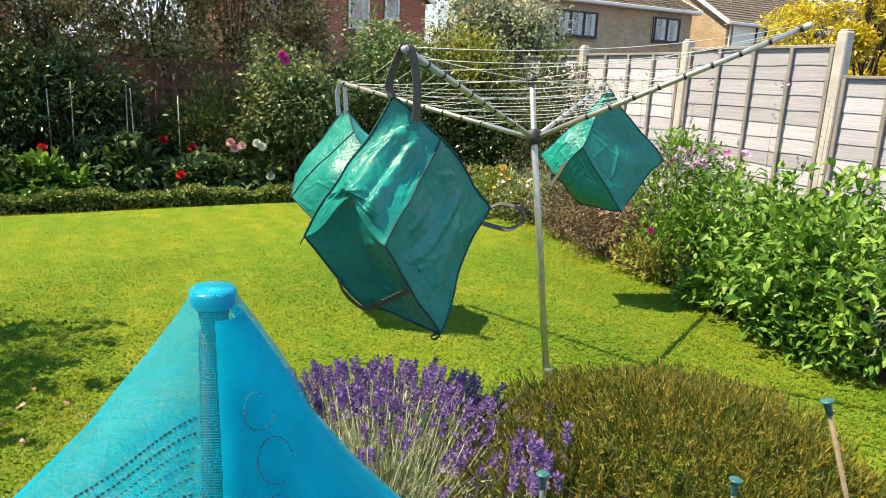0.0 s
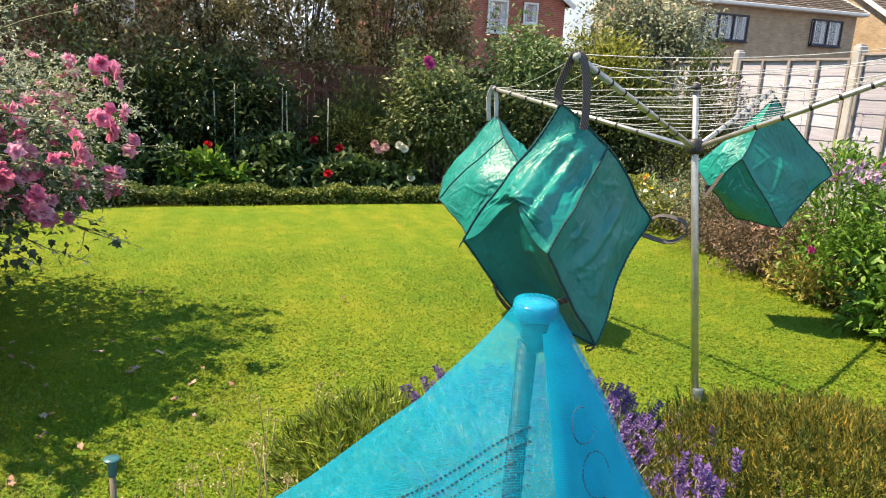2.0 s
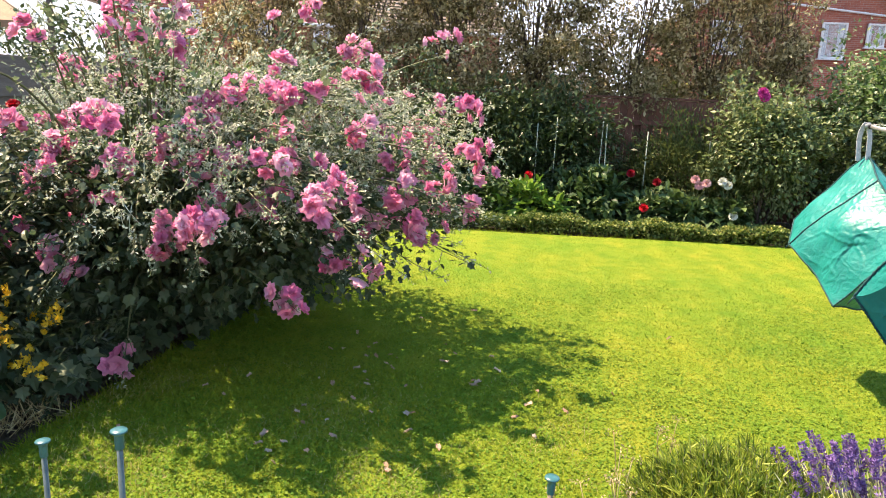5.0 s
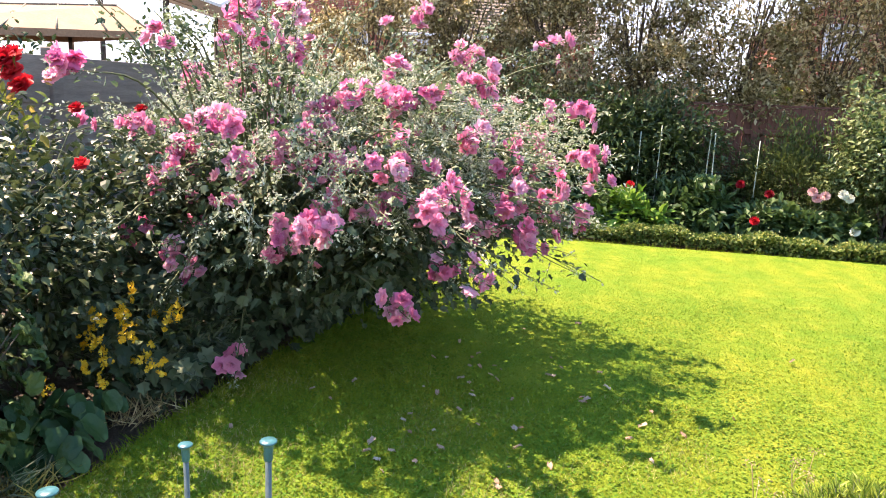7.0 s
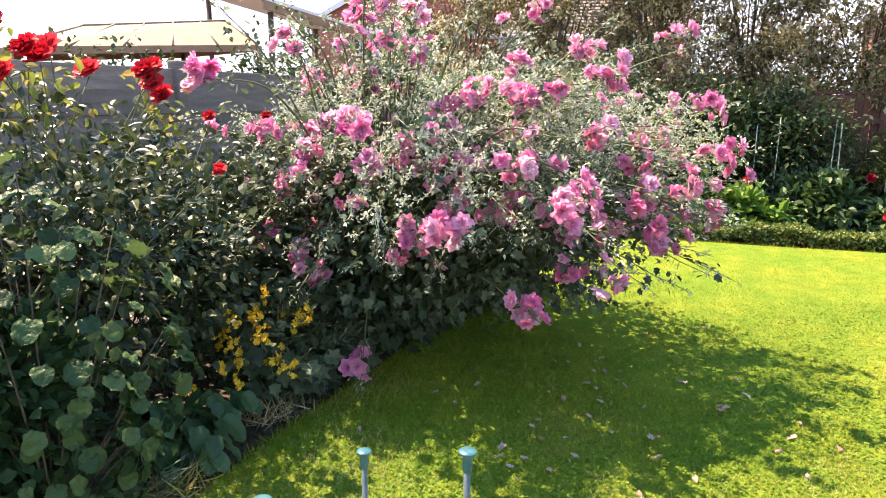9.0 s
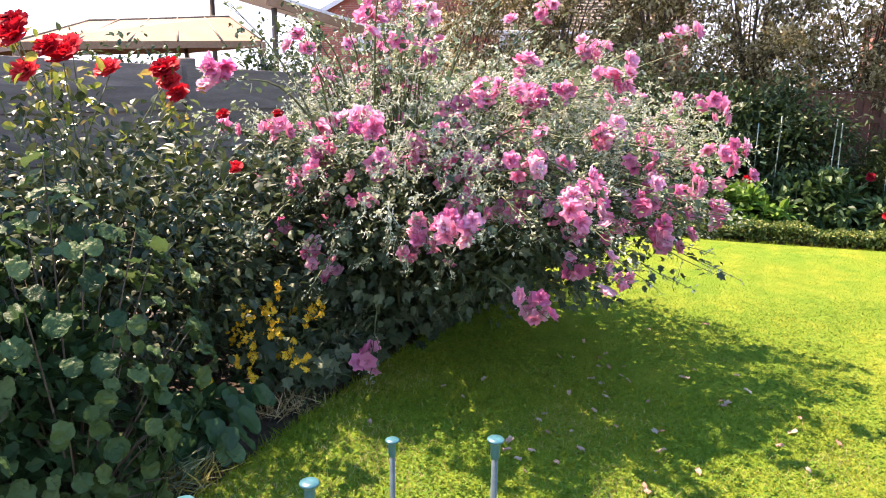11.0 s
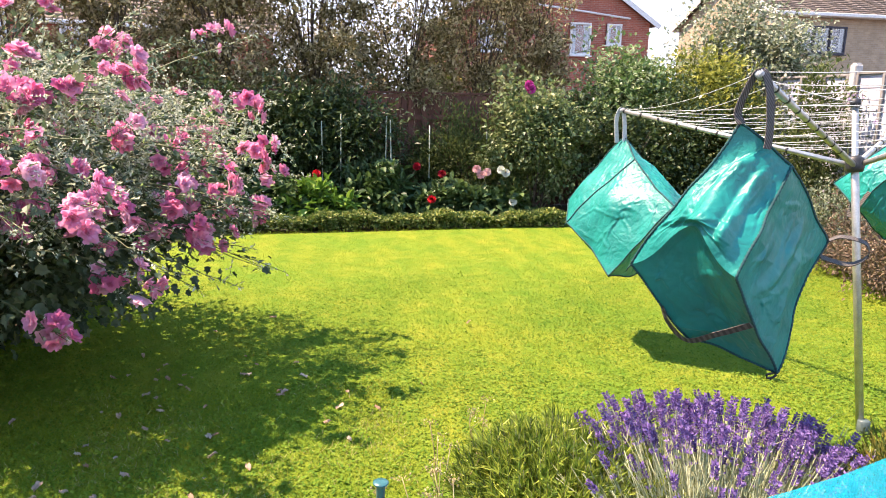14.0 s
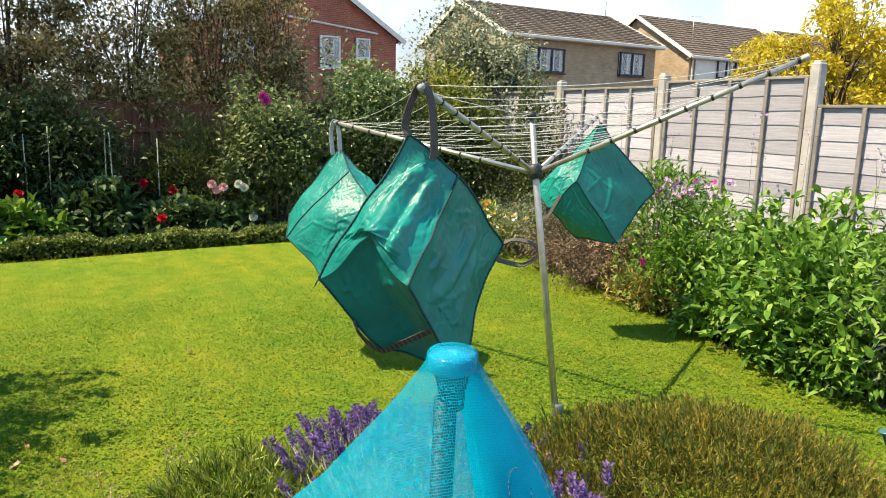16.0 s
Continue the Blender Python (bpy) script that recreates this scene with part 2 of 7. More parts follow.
def lawn_mat():
    """Mown turf: bands from the mower, yellowed patches, fine mottling."""
    m, nodes, links, p = material("lawn_turf", 0.8)
    t = nodes.new("ShaderNodeTexCoord")
    mp = nodes.new("ShaderNodeMapping")
    mp.inputs["Rotation"].default_value = (0, 0, -radians(AXIS_TURN))
    links.new(t.outputs["Object"], mp.inputs[0])
    w = nodes.new("ShaderNodeTexWave")
    w.wave_type, w.bands_direction = "BANDS", "X"
    w.inputs["Scale"].default_value, w.inputs["Distortion"].default_value, w.inputs["Detail"].default_value = 0.75, 3.5, 2.0
    links.new(mp.outputs[0], w.inputs[0])
    big = noise_node(nodes, links, 0.9, 5)
    mid = noise_node(nodes, links, 6.0, 6)
    fine = noise_node(nodes, links, 130.0, 4, rough=0.8)
    r = ramp(nodes, ((0.30, (0.130, 0.212, 0.011)), (0.52, (0.190, 0.253, 0.016)), (0.78, (0.275, 0.288, 0.031))))
    links.new(mid.outputs[0], r.inputs[0])
    bands = ramp(nodes, ((0.3, (0.91, 0.965, 0.9)), (0.7, (1.06, 1.03, 1.0))))
    links.new(w.outputs[0], bands.inputs[0])
    patches = ramp(nodes, ((0.35, (0.76, 0.94, 0.9)), (0.65, (1.18, 1.06, 1.04))))
    links.new(big.outputs[0], patches.inputs[0])
    speck = ramp(nodes, ((0.34, (0.5, 0.56, 0.5)), (0.6, (1.16, 1.14, 1.1))))
    links.new(fine.outputs[0], speck.inputs[0])
    c = mixed(nodes, links, 1.0, r.outputs[0], bands.outputs[0], "MULTIPLY")
    c = mixed(nodes, links, 1.0, c, patches.outputs[0], "MULTIPLY")
    c = mixed(nodes, links, 1.0, c, speck.outputs[0], "MULTIPLY")
    links.new(c, p.inputs["Base Color"])
    p.inputs["Specular IOR Level"].default_value = 0.15
    bumped(nodes, links, p, fine.outputs[0], 0.7, 0.02)
    return m


def brick_mat(name, a, b, mortar):
    m, nodes, links, p = material(name, 0.85)
    t = nodes.new("ShaderNodeUVMap")
    br = nodes.new("ShaderNodeTexBrick")
    br.inputs["Scale"].default_value = 1.0
    br.inputs["Color1"].default_value, br.inputs["Color2"].default_value, br.inputs["Mortar"].default_value = (*a, 1), (*b, 1), (*mortar, 1)
    br.inputs["Brick Width"].default_value, br.inputs["Row Height"].default_value, br.inputs["Mortar Size"].default_value = 0.225, 0.075, 0.006
    links.new(t.outputs[0], br.inputs[0])
    n = noise_node(nodes, links, 2.0, 6)
    fine = ramp(nodes, ((0.3, (0.78, 0.78, 0.78)), (0.7, (1.15, 1.12, 1.1))))
    links.new(n.outputs[0], fine.inputs[0])
    links.new(mixed(nodes, links, 1.0, br.outputs[0], fine.outputs[0], "MULTIPLY"), p.inputs["Base Color"])
    bumped(nodes, links, p, br.outputs["Fac"], -0.4, 0.01)
    return m


def fabric_mat():
    """Woven teal polypropylene: fine weave, creases, sun glows through."""
    m, nodes, links, p = material("teal_woven_sheet", 0.44)
    n = noise_node(nodes, links, 7.0, 5)
    r = ramp(nodes, ((0.3, (0.0, 0.155, 0.137)), (0.7, (0.004, 0.245, 0.21))))
    links.new(n.outputs[0], r.inputs[0])
    w = noise_node(nodes, links, 240.0, 2)
    crease = noise_node(nodes, links, 60.0, 3, rough=0.6)
    add = nodes.new("ShaderNodeMath")
    add.operation = "MULTIPLY_ADD"
    add.inputs[1].default_value = 0.12
    links.new(w.outputs[0], add.inputs[0])
    links.new(crease.outputs[0], add.inputs[2])
    # crumples: sharp ridges between soft hollows
    ridge = noise_node(nodes, links, 11.0, 3, rough=0.45)
    fold = nodes.new("ShaderNodeMath")
    fold.operation = "PINGPONG"
    fold.inputs[1].default_value = 0.09
    links.new(ridge.outputs[0], fold.inputs[0])
    crumple = nodes.new("ShaderNodeMath")
    crumple.operation = "MULTIPLY_ADD"
    crumple.inputs[1].default_value = 9.0
    links.new(fold.outputs[0], crumple.inputs[0])
    links.new(add.outputs[0], crumple.inputs[2])
    links.new(r.outputs[0], p.inputs["Base Color"])
    p.inputs["Specular IOR Level"].default_value = 0.5
    bumped(nodes, links, p, crumple.outputs[0], 0.42, 0.004)
    tr = nodes.new("ShaderNodeBsdfTranslucent")
    tr.inputs[0].default_value = (0.0, 0.38, 0.23, 1)
    mx = nodes.new("ShaderNodeMixShader")
    mx.inputs[0].default_value = 0.05
    links.new(p.outputs[0], mx.inputs[1])
    links.new(tr.outputs[0], mx.inputs[2])
    links.new(mx.outputs[0], nodes["Material Output"].inputs[0])
    return m


def net_mat(name, cover, colour):
    """Knitted netting: rows of small loops with gaps between them."""
    m, nodes, links, p = material(name, 0.55)
    p.inputs["Specular IOR Level"].default_value = 0.1
    t = nodes.new("ShaderNodeUVMap")
    v = nodes.new("ShaderNodeTexVoronoi")
    v.feature = "DISTANCE_TO_EDGE"
    v.inputs["Scale"].default_value, v.inputs["Randomness"].default_value = 1.0, 0.45
    mp = nodes.new("ShaderNodeMapping")
    mp.inputs["Scale"].default_value = (640, 880, 1)
    links.new(t.outputs[0], mp.inputs[0])
    links.new(mp.outputs[0], v.inputs["Vector"])
    n = noise_node(nodes, links, 14.0, 4)
    edge = nodes.new("ShaderNodeMath")
    edge.operation = "LESS_THAN"
    links.new(v.outputs["Distance"], edge.inputs[0])
    edge.inputs[1].default_value = cover
    r = ramp(nodes, ((0.3, tuple(0.72 * c for c in colour)), (0.7, colour)))
    links.new(n.outputs[0], r.inputs[0])
    # highlight painted into the thread colour, with shade painted in towards the gaps
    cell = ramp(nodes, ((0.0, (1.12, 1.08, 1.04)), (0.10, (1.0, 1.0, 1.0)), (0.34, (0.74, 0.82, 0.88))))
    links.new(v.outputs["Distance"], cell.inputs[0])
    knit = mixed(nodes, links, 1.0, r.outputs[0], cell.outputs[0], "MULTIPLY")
    # scattered pale spots: sun sparkle on the strands, painted as colour
    sp = noise_node(nodes, links, 240.0, 1)
    glint = ramp(nodes, ((0.72, (0.0, 0.0, 0.0)), (0.82, (0.7, 0.7, 0.7))))
    links.new(sp.outputs[0], glint.inputs[0])
    links.new(mixed(nodes, links, glint.outputs[0], knit, (0.22, 0.64, 0.80)), p.inputs["Base Color"])
    bumped(nodes, links, p, v.outputs["Distance"], -0.8, 0.003)
    tr = nodes.new("ShaderNodeBsdfTranslucent")
    links.new(r.outputs[0], tr.inputs[0])
    thin = nodes.new("ShaderNodeMixShader")
    thin.inputs[0].default_value = 0.5
    links.new(p.outputs[0], thin.inputs[1])
    links.new(tr.outputs[0], thin.inputs[2])
    gap = nodes.new("ShaderNodeBsdfTransparent")
    mx = nodes.new("ShaderNodeMixShader")
    links.new(edge.outputs[0], mx.inputs[0])
    links.new(gap.outputs[0], mx.inputs[1])
    links.new(thin.outputs[0], mx.inputs[2])
    links.new(mx.outputs[0], nodes["Material Output"].inputs[0])
    return m


M_LAWN = lawn_mat()
M_SOIL = plain_mat("dark_soil", (0.035, 0.024, 0.016), (0.11, 0.08, 0.055), 9, 0.95, bump=1.0, distance=0.03)
M_GRASS = leaf_mat("grass_blades", (0.120, 0.195, 0.011), (0.184, 0.248, 0.016), (0.275, 0.288, 0.030), 0.7, 0.3, gloss=0.08, patch_of=(0.9, (0.76, 0.94, 0.9), (1.18, 1.06, 1.04)))
M_STRAWBLADE = leaf_mat("straw_blades", (0.24, 0.23, 0.06), (0.36, 0.33, 0.12), (0.50, 0.45, 0.22), 0.8, 0.25, gloss=0.08)
M_CLOVER = leaf_mat("clover_leaflet", (0.082, 0.172, 0.017), (0.138, 0.228, 0.022), (0.228, 0.295, 0.038), 0.65, 0.3, gloss=0.08, patch_of=(0.9, (0.76, 0.94, 0.9), (1.18, 1.06, 1.04)))
M_FENCE = plain_mat("weathered_grey_board", (0.31, 0.305, 0.365), (0.53, 0.525, 0.61), 3.0, 0.9, bump=0.5, stretch=(1, 1, 9), vary=0.24, coords="Generated")
M_BATTEN = plain_mat("weathered_batten", (0.17, 0.155, 0.15), (0.33, 0.305, 0.295), 5.0, 0.9, bump=0.5, vary=0.12)
M_CONCRETE = plain_mat("concrete_post", (0.34, 0.325, 0.32), (0.54, 0.525, 0.52), 6.0, 0.9, bump=0.5)
M_BROWNFENCE = plain_mat("brown_stained_board", (0.085, 0.033, 0.02), (0.18, 0.072, 0.045), 3.0, 0.85, bump=0.4, stretch=(9, 9, 1), vary=0.2)
M_GREYFENCE = plain_mat("dull_grey_board", (0.15, 0.12, 0.098), (0.245, 0.20, 0.165), 3.0, 0.9, bump=0.4, stretch=(1, 1, 8), vary=0.15)
M_ALU = plain_mat("dull_aluminium", (0.40, 0.39, 0.365), (0.58, 0.57, 0.54), 20, 0.42, 0.75, bump=0.1, distance=0.001)
M_LINE = plain_mat("pale_plastic_line", (0.55, 0.56, 0.55), (0.75, 0.76, 0.75), 20, 0.5, bump=0.0)
M_BLACK = plain_mat("black_plastic", (0.012, 0.012, 0.014), (0.03, 0.03, 0.033), 20, 0.5, bump=0.1, distance=0.001)
M_BAG = fabric_mat()
M_SEAM = plain_mat("dark_seam_tape", (0.003, 0.028, 0.034), (0.012, 0.085, 0.088), 45, 0.85, bump=0.5, distance=0.002)


def webbing_mat(name, a, b):
    """Striped woven band: slanting dark and pale threads."""
    m, nodes, links, p = material(name, 0.8)
    t = nodes.new("ShaderNodeTexCoord")
    w = nodes.new("ShaderNodeTexWave")
    w.wave_type, w.bands_direction = "BANDS", "DIAGONAL"
    w.inputs["Scale"].default_value, w.inputs["Distortion"].default_value = 42.0, 1.0
    links.new(t.outputs["Object"], w.inputs[0])
    r = ramp(nodes, ((0.35, a), (0.65, b)))
    links.new(w.outputs[0], r.inputs[0])
    n = noise_node(nodes, links, 160.0, 3)
    fine = ramp(nodes, ((0.3, (0.7, 0.7, 0.7)), (0.7, (1.15, 1.15, 1.15))))
    links.new(n.outputs[0], fine.inputs[0])
    links.new(mixed(nodes, links, 1.0, r.outputs[0], fine.outputs[0], "MULTIPLY"), p.inputs["Base Color"])
    bumped(nodes, links, p, w.outputs[0], 0.5, 0.002)
    return m


M_STRAP = webbing_mat("striped_webbing", (0.045, 0.038, 0.034), (0.115, 0.10, 0.09))
M_PALESTRAP = plain_mat("pale_webbing", (0.33, 0.33, 0.32), (0.55, 0.55, 0.53), 90, 0.8, bump=0.6, distance=0.002)
M_NET = net_mat("blue_netting", 0.125, (0.0, 0.48, 0.69))
M_NETTHICK = net_mat("blue_netting_doubled", 0.6, (0.0, 0.66, 0.90))
M_CORD = plain_mat("dark_blue_cord", (0.01, 0.06, 0.12), (0.02, 0.12, 0.2), 60, 0.7, bump=0.5, distance=0.001)
M_NETFOLD = plain_mat("gathered_blue_net", (0.004, 0.07, 0.11), (0.012, 0.15, 0.22), 160, 0.7, bump=1.0, distance=0.002)
M_CAP = plain_mat("teal_plastic_cap", (0.02, 0.085, 0.095), (0.045, 0.15, 0.16), 30, 0.32, bump=0.1, distance=0.001)
M_CAPBLUE = plain_mat("blue_plastic_cap", (0.01, 0.30, 0.52), (0.03, 0.42, 0.62), 30, 0.3, bump=0.15, distance=0.001)
M_STAKE = plain_mat("green_coated_stake", (0.05, 0.075, 0.072), (0.10, 0.13, 0.125), 30, 0.4, bump=0.2, distance=0.001)
M_BAMBOO = plain_mat("bamboo_cane", (0.11, 0.085, 0.055), (0.22, 0.175, 0.12), 20, 0.6, bump=0.2, distance=0.002)
M_CANE = plain_mat("pale_green_cane", (0.22, 0.26, 0.2), (0.38, 0.42, 0.34), 20, 0.6, bump=0.2, distance=0.001)
M_WOOD = plain_mat("bark", (0.055, 0.04, 0.028), (0.14, 0.105, 0.075), 14, 0.9, bump=0.8, distance=0.01, stretch=(1, 1, 0.25))
M_STEM = plain_mat("green_stem", (0.06, 0.08, 0.03), (0.14, 0.15, 0.06), 14, 0.7, bump=0.2)
M_STONE = plain_mat("edging_stone", (0.28, 0.24, 0.18), (0.46, 0.40, 0.32), 9, 0.9, bump=0.8, distance=0.01)
M_BRICKTAN = brick_mat("tan_brick", (0.33, 0.245, 0.155), (0.43, 0.33, 0.215), (0.39, 0.34, 0.28))
M_BRICKRED = brick_mat("red_brick", (0.30, 0.075, 0.045), (0.40, 0.12, 0.07), (0.34, 0.26, 0.22))
M_TILE = plain_mat("brown_roof_tile", (0.115, 0.085, 0.065), (0.22, 0.17, 0.13), 1.5, 0.9, bump=0.6, distance=0.01)
M_WHITE = plain_mat("white_painted_trim", (0.68, 0.67, 0.64), (0.80, 0.79, 0.77), 4, 0.5, bump=0.1)
M_DARKTRIM = plain_mat("dark_trim_and_room_back", (0.012, 0.014, 0.03), (0.025, 0.028, 0.05), 10, 0.4, bump=0.05)
M_CANVAS = plain_mat("tan_canvas", (0.25, 0.145, 0.08), (0.34, 0.21, 0.12), 3, 0.8, bump=0.3)
M_CURTAIN = plain_mat("pale_curtain", (0.45, 0.46, 0.48), (0.65, 0.66, 0.68), 4, 0.9, bump=0.2)


def glass_mat():
    m, nodes, links, p = material("window_pane", 0.05)
    p.inputs["Base Color"].default_value = (0.9, 0.93, 0.95, 1)
    p.inputs["Transmission Weight"].default_value = 0.85
    p.inputs["Specular IOR Level"].default_value = 0.8
    n = noise_node(nodes, links, 1.5, 2)
    bumped(nodes, links, p, n.outputs[0], 0.03, 0.02)
    return m


M_GLASS = glass_mat()

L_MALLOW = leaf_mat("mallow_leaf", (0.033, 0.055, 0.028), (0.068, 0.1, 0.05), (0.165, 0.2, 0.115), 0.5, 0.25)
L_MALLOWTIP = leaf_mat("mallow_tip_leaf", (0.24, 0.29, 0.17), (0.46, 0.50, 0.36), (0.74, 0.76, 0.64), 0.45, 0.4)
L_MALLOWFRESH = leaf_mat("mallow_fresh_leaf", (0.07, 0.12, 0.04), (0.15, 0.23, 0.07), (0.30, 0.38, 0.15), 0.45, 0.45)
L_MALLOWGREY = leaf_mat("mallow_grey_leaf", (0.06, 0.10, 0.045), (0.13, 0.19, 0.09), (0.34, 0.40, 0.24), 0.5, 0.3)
L_PINK = leaf_mat("pink_petal", (0.76, 0.19, 0.42), (0.90, 0.40, 0.605), (0.94, 0.60, 0.77), 0.6, 0.5, island=False)
L_RED = leaf_mat("red_petal", (0.48, 0.008, 0.016), (0.66, 0.018, 0.03), (0.78, 0.06, 0.075), 0.5, 0.35, island=False)
L_DKRED = leaf_mat("dark_red_petal", (0.22, 0.004, 0.012), (0.34, 0.008, 0.02), (0.45, 0.015, 0.03), 0.5, 0.25, island=False)
L_WHITE = leaf_mat("white_petal", (0.68, 0.68, 0.60), (0.76, 0.76, 0.70), (0.82, 0.82, 0.78), 0.6, 0.12, island=False)
L_PALEPINK = leaf_mat("pale_pink_petal", (0.62, 0.30, 0.34), (0.72, 0.42, 0.44), (0.80, 0.55, 0.55), 0.6, 0.12, island=False)
L_MAGENTA = leaf_mat("magenta_petal", (0.42, 0.02, 0.22), (0.52, 0.04, 0.30), (0.62, 0.08, 0.38), 0.6, 0.3, island=False)
L_YELLOW = leaf_mat("yellow_petal", (0.62, 0.36, 0.01), (0.75, 0.48, 0.02), (0.82, 0.58, 0.05), 0.6, 0.3, island=False)
L_ORANGE = leaf_mat("orange_petal", (0.6, 0.08, 0.02), (0.7, 0.14, 0.03), (0.78, 0.22, 0.05), 0.6, 0.3, island=False)
L_PURPLE = leaf_mat("lavender_floret", (0.13, 0.07, 0.24), (0.23, 0.14, 0.40), (0.38, 0.27, 0.58), 0.7, 0.25)
L_LILAC = leaf_mat("lilac_floret", (0.34, 0.18, 0.42), (0.48, 0.31, 0.56), (0.63, 0.47, 0.70), 0.7, 0.2)
L_ROSE = leaf_mat("rose_leaf", (0.018, 0.032, 0.013), (0.043, 0.064, 0.025), (0.115, 0.14, 0.06), 0.38, 0.2, gloss=0.34)
L_ROSETIP = leaf_mat("rose_young_leaf", (0.14, 0.2, 0.03), (0.28, 0.3, 0.05), (0.42, 0.26, 0.08), 0.4, 0.4)
L_CURRANT = leaf_mat("crinkled_leaf", (0.03, 0.062, 0.02), (0.062, 0.115, 0.038), (0.13, 0.19, 0.065), 0.45, 0.32, island=False, gloss=0.2, crease=38.0)
L_BERGENIA = leaf_mat("leathery_leaf", (0.024, 0.062, 0.022), (0.042, 0.095, 0.033), (0.075, 0.145, 0.052), 0.4, 0.15, island=False, gloss=0.22, crease=16.0)
L_LAUREL = leaf_mat("laurel_leaf", (0.026, 0.048, 0.017), (0.052, 0.082, 0.028), (0.098, 0.13, 0.048), 0.3, 0.2)
M_TWIG = plain_mat("pale_hairy_twig", (0.26, 0.29, 0.19), (0.52, 0.54, 0.40), 30, 0.8, bump=0.3, distance=0.001)
L_TREE = leaf_mat("olive_tree_leaf", (0.10, 0.08, 0.032), (0.30, 0.245, 0.10), (0.72, 0.61, 0.37), 0.38, 0.42)
L_DAHLIA = leaf_mat("dahlia_leaf", (0.034, 0.07, 0.024), (0.067, 0.12, 0.038), (0.127, 0.19, 0.062), 0.45, 0.28)
L_BRIGHT = leaf_mat("bright_green_leaf", (0.08, 0.17, 0.02), (0.14, 0.26, 0.03), (0.23, 0.36, 0.05), 0.42, 0.32)
L_HEDGE = leaf_mat("clipped_edging_leaf", (0.052, 0.1, 0.022), (0.138, 0.2, 0.04), (0.414, 0.42, 0.13), 0.45, 0.25, patch_of=(4.0, (0.6, 0.66, 0.6), (1.3, 1.2, 1.1)))
L_FEATHER = leaf_mat("feathery_leaf", (0.042, 0.07, 0.02), (0.09, 0.12, 0.035), (0.156, 0.18, 0.05), 0.6, 0.3)
L_PHLOX = leaf_mat("lush_border_leaf", (0.055, 0.14, 0.015), (0.13, 0.27, 0.03), (0.27, 0.42, 0.07), 0.45, 0.32)
L_GREYGREEN = leaf_mat("grey_green_leaf", (0.11, 0.14, 0.08), (0.19, 0.23, 0.14), (0.32, 0.36, 0.24), 0.6, 0.25)
L_LAVLEAF = leaf_mat("lavender_leaf", (0.19, 0.23, 0.12), (0.32, 0.36, 0.21), (0.50, 0.52, 0.35), 0.6, 0.2)
L_LAVSTEM = leaf_mat("lavender_stalk", (0.30, 0.33, 0.20), (0.42, 0.45, 0.29), (0.56, 0.58, 0.40), 0.6, 0.2)
L_ROSEMARY = leaf_mat("needle_leaf", (0.08, 0.14, 0.016), (0.20, 0.28, 0.03), (0.47, 0.52, 0.08), 0.5, 0.3)
L_HEATH = leaf_mat("heath_needle", (0.06, 0.10, 0.02), (0.115, 0.15, 0.029), (0.25, 0.24, 0.045), 0.6, 0.3, patch_of=(13.0, (0.42, 0.64, 0.58), (2.3, 1.5, 1.05)))
L_GOLD = leaf_mat("golden_leaf", (0.42, 0.34, 0.02), (0.60, 0.48, 0.03), (0.74, 0.62, 0.07), 0.5, 0.4)
L_YG = leaf_mat("yellow_green_leaf", (0.10, 0.125, 0.02), (0.21, 0.235, 0.04), (0.42, 0.42, 0.09), 0.45, 0.38)
L_PALE = leaf_mat("pale_variegated_leaf", (0.10, 0.14, 0.07), (0.28, 0.32, 0.2), (0.60, 0.61, 0.50), 0.5, 0.3)
L_SEDUM = leaf_mat("bronze_leaf", (0.07, 0.05, 0.035), (0.16, 0.11, 0.075), (0.28, 0.2, 0.13), 0.6, 0.2)
L_BUFF = leaf_mat("buff_seed_head", (0.32, 0.2, 0.15), (0.45, 0.3, 0.24), (0.58, 0.42, 0.34), 0.8, 0.2)
L_STRAW = leaf_mat("dry_straw", (0.26, 0.2, 0.09), (0.42, 0.34, 0.17), (0.55, 0.48, 0.28), 0.8, 0.2)
L_FALLEN = leaf_mat("fallen_leaf", (0.35, 0.2, 0.12), (0.5, 0.32, 0.24), (0.62, 0.48, 0.38), 0.8, 0.2, island=False)
L_VARIEG = leaf_mat("glossy_variegated_leaf", (0.065, 0.125, 0.038), (0.155, 0.25, 0.075), (0.48, 0.53, 0.34), 0.35, 0.34)
L_CLIMB = leaf_mat("climbing_rose_leaf", (0.071, 0.12, 0.045), (0.161, 0.22, 0.085), (0.391, 0.42, 0.2), 0.4, 0.34)
M_DARKROD = plain_mat("dark_coated_rod", (0.004, 0.018, 0.026), (0.010, 0.036, 0.05), 30, 0.5, bump=0.2, distance=0.001)


# ---- ground, lawn ----
bm = bmesh.new()
rings = []
for r in (0.5, 2, 5, 10, 20, 40, 90, 250, 900, 2500):
    rings.append([bm.verts.new((r * math.cos(k * math.pi / 24), 4 + r * math.sin(k * math.pi / 24), -0.04 - (0.004 * r if r > 20 else 0))) for k in range(48)])
bm.faces.new(rings[0])
for p, q in zip(rings, rings[1:]):
    for k in range(48):
        bm.faces.new((p[k], q[k], q[(k + 1) % 48], p[(k + 1) % 48]))
tagged(part("ground", bm, M_SOIL), "dark bare soil of the beds around the lawn", "ground", kind="structure")

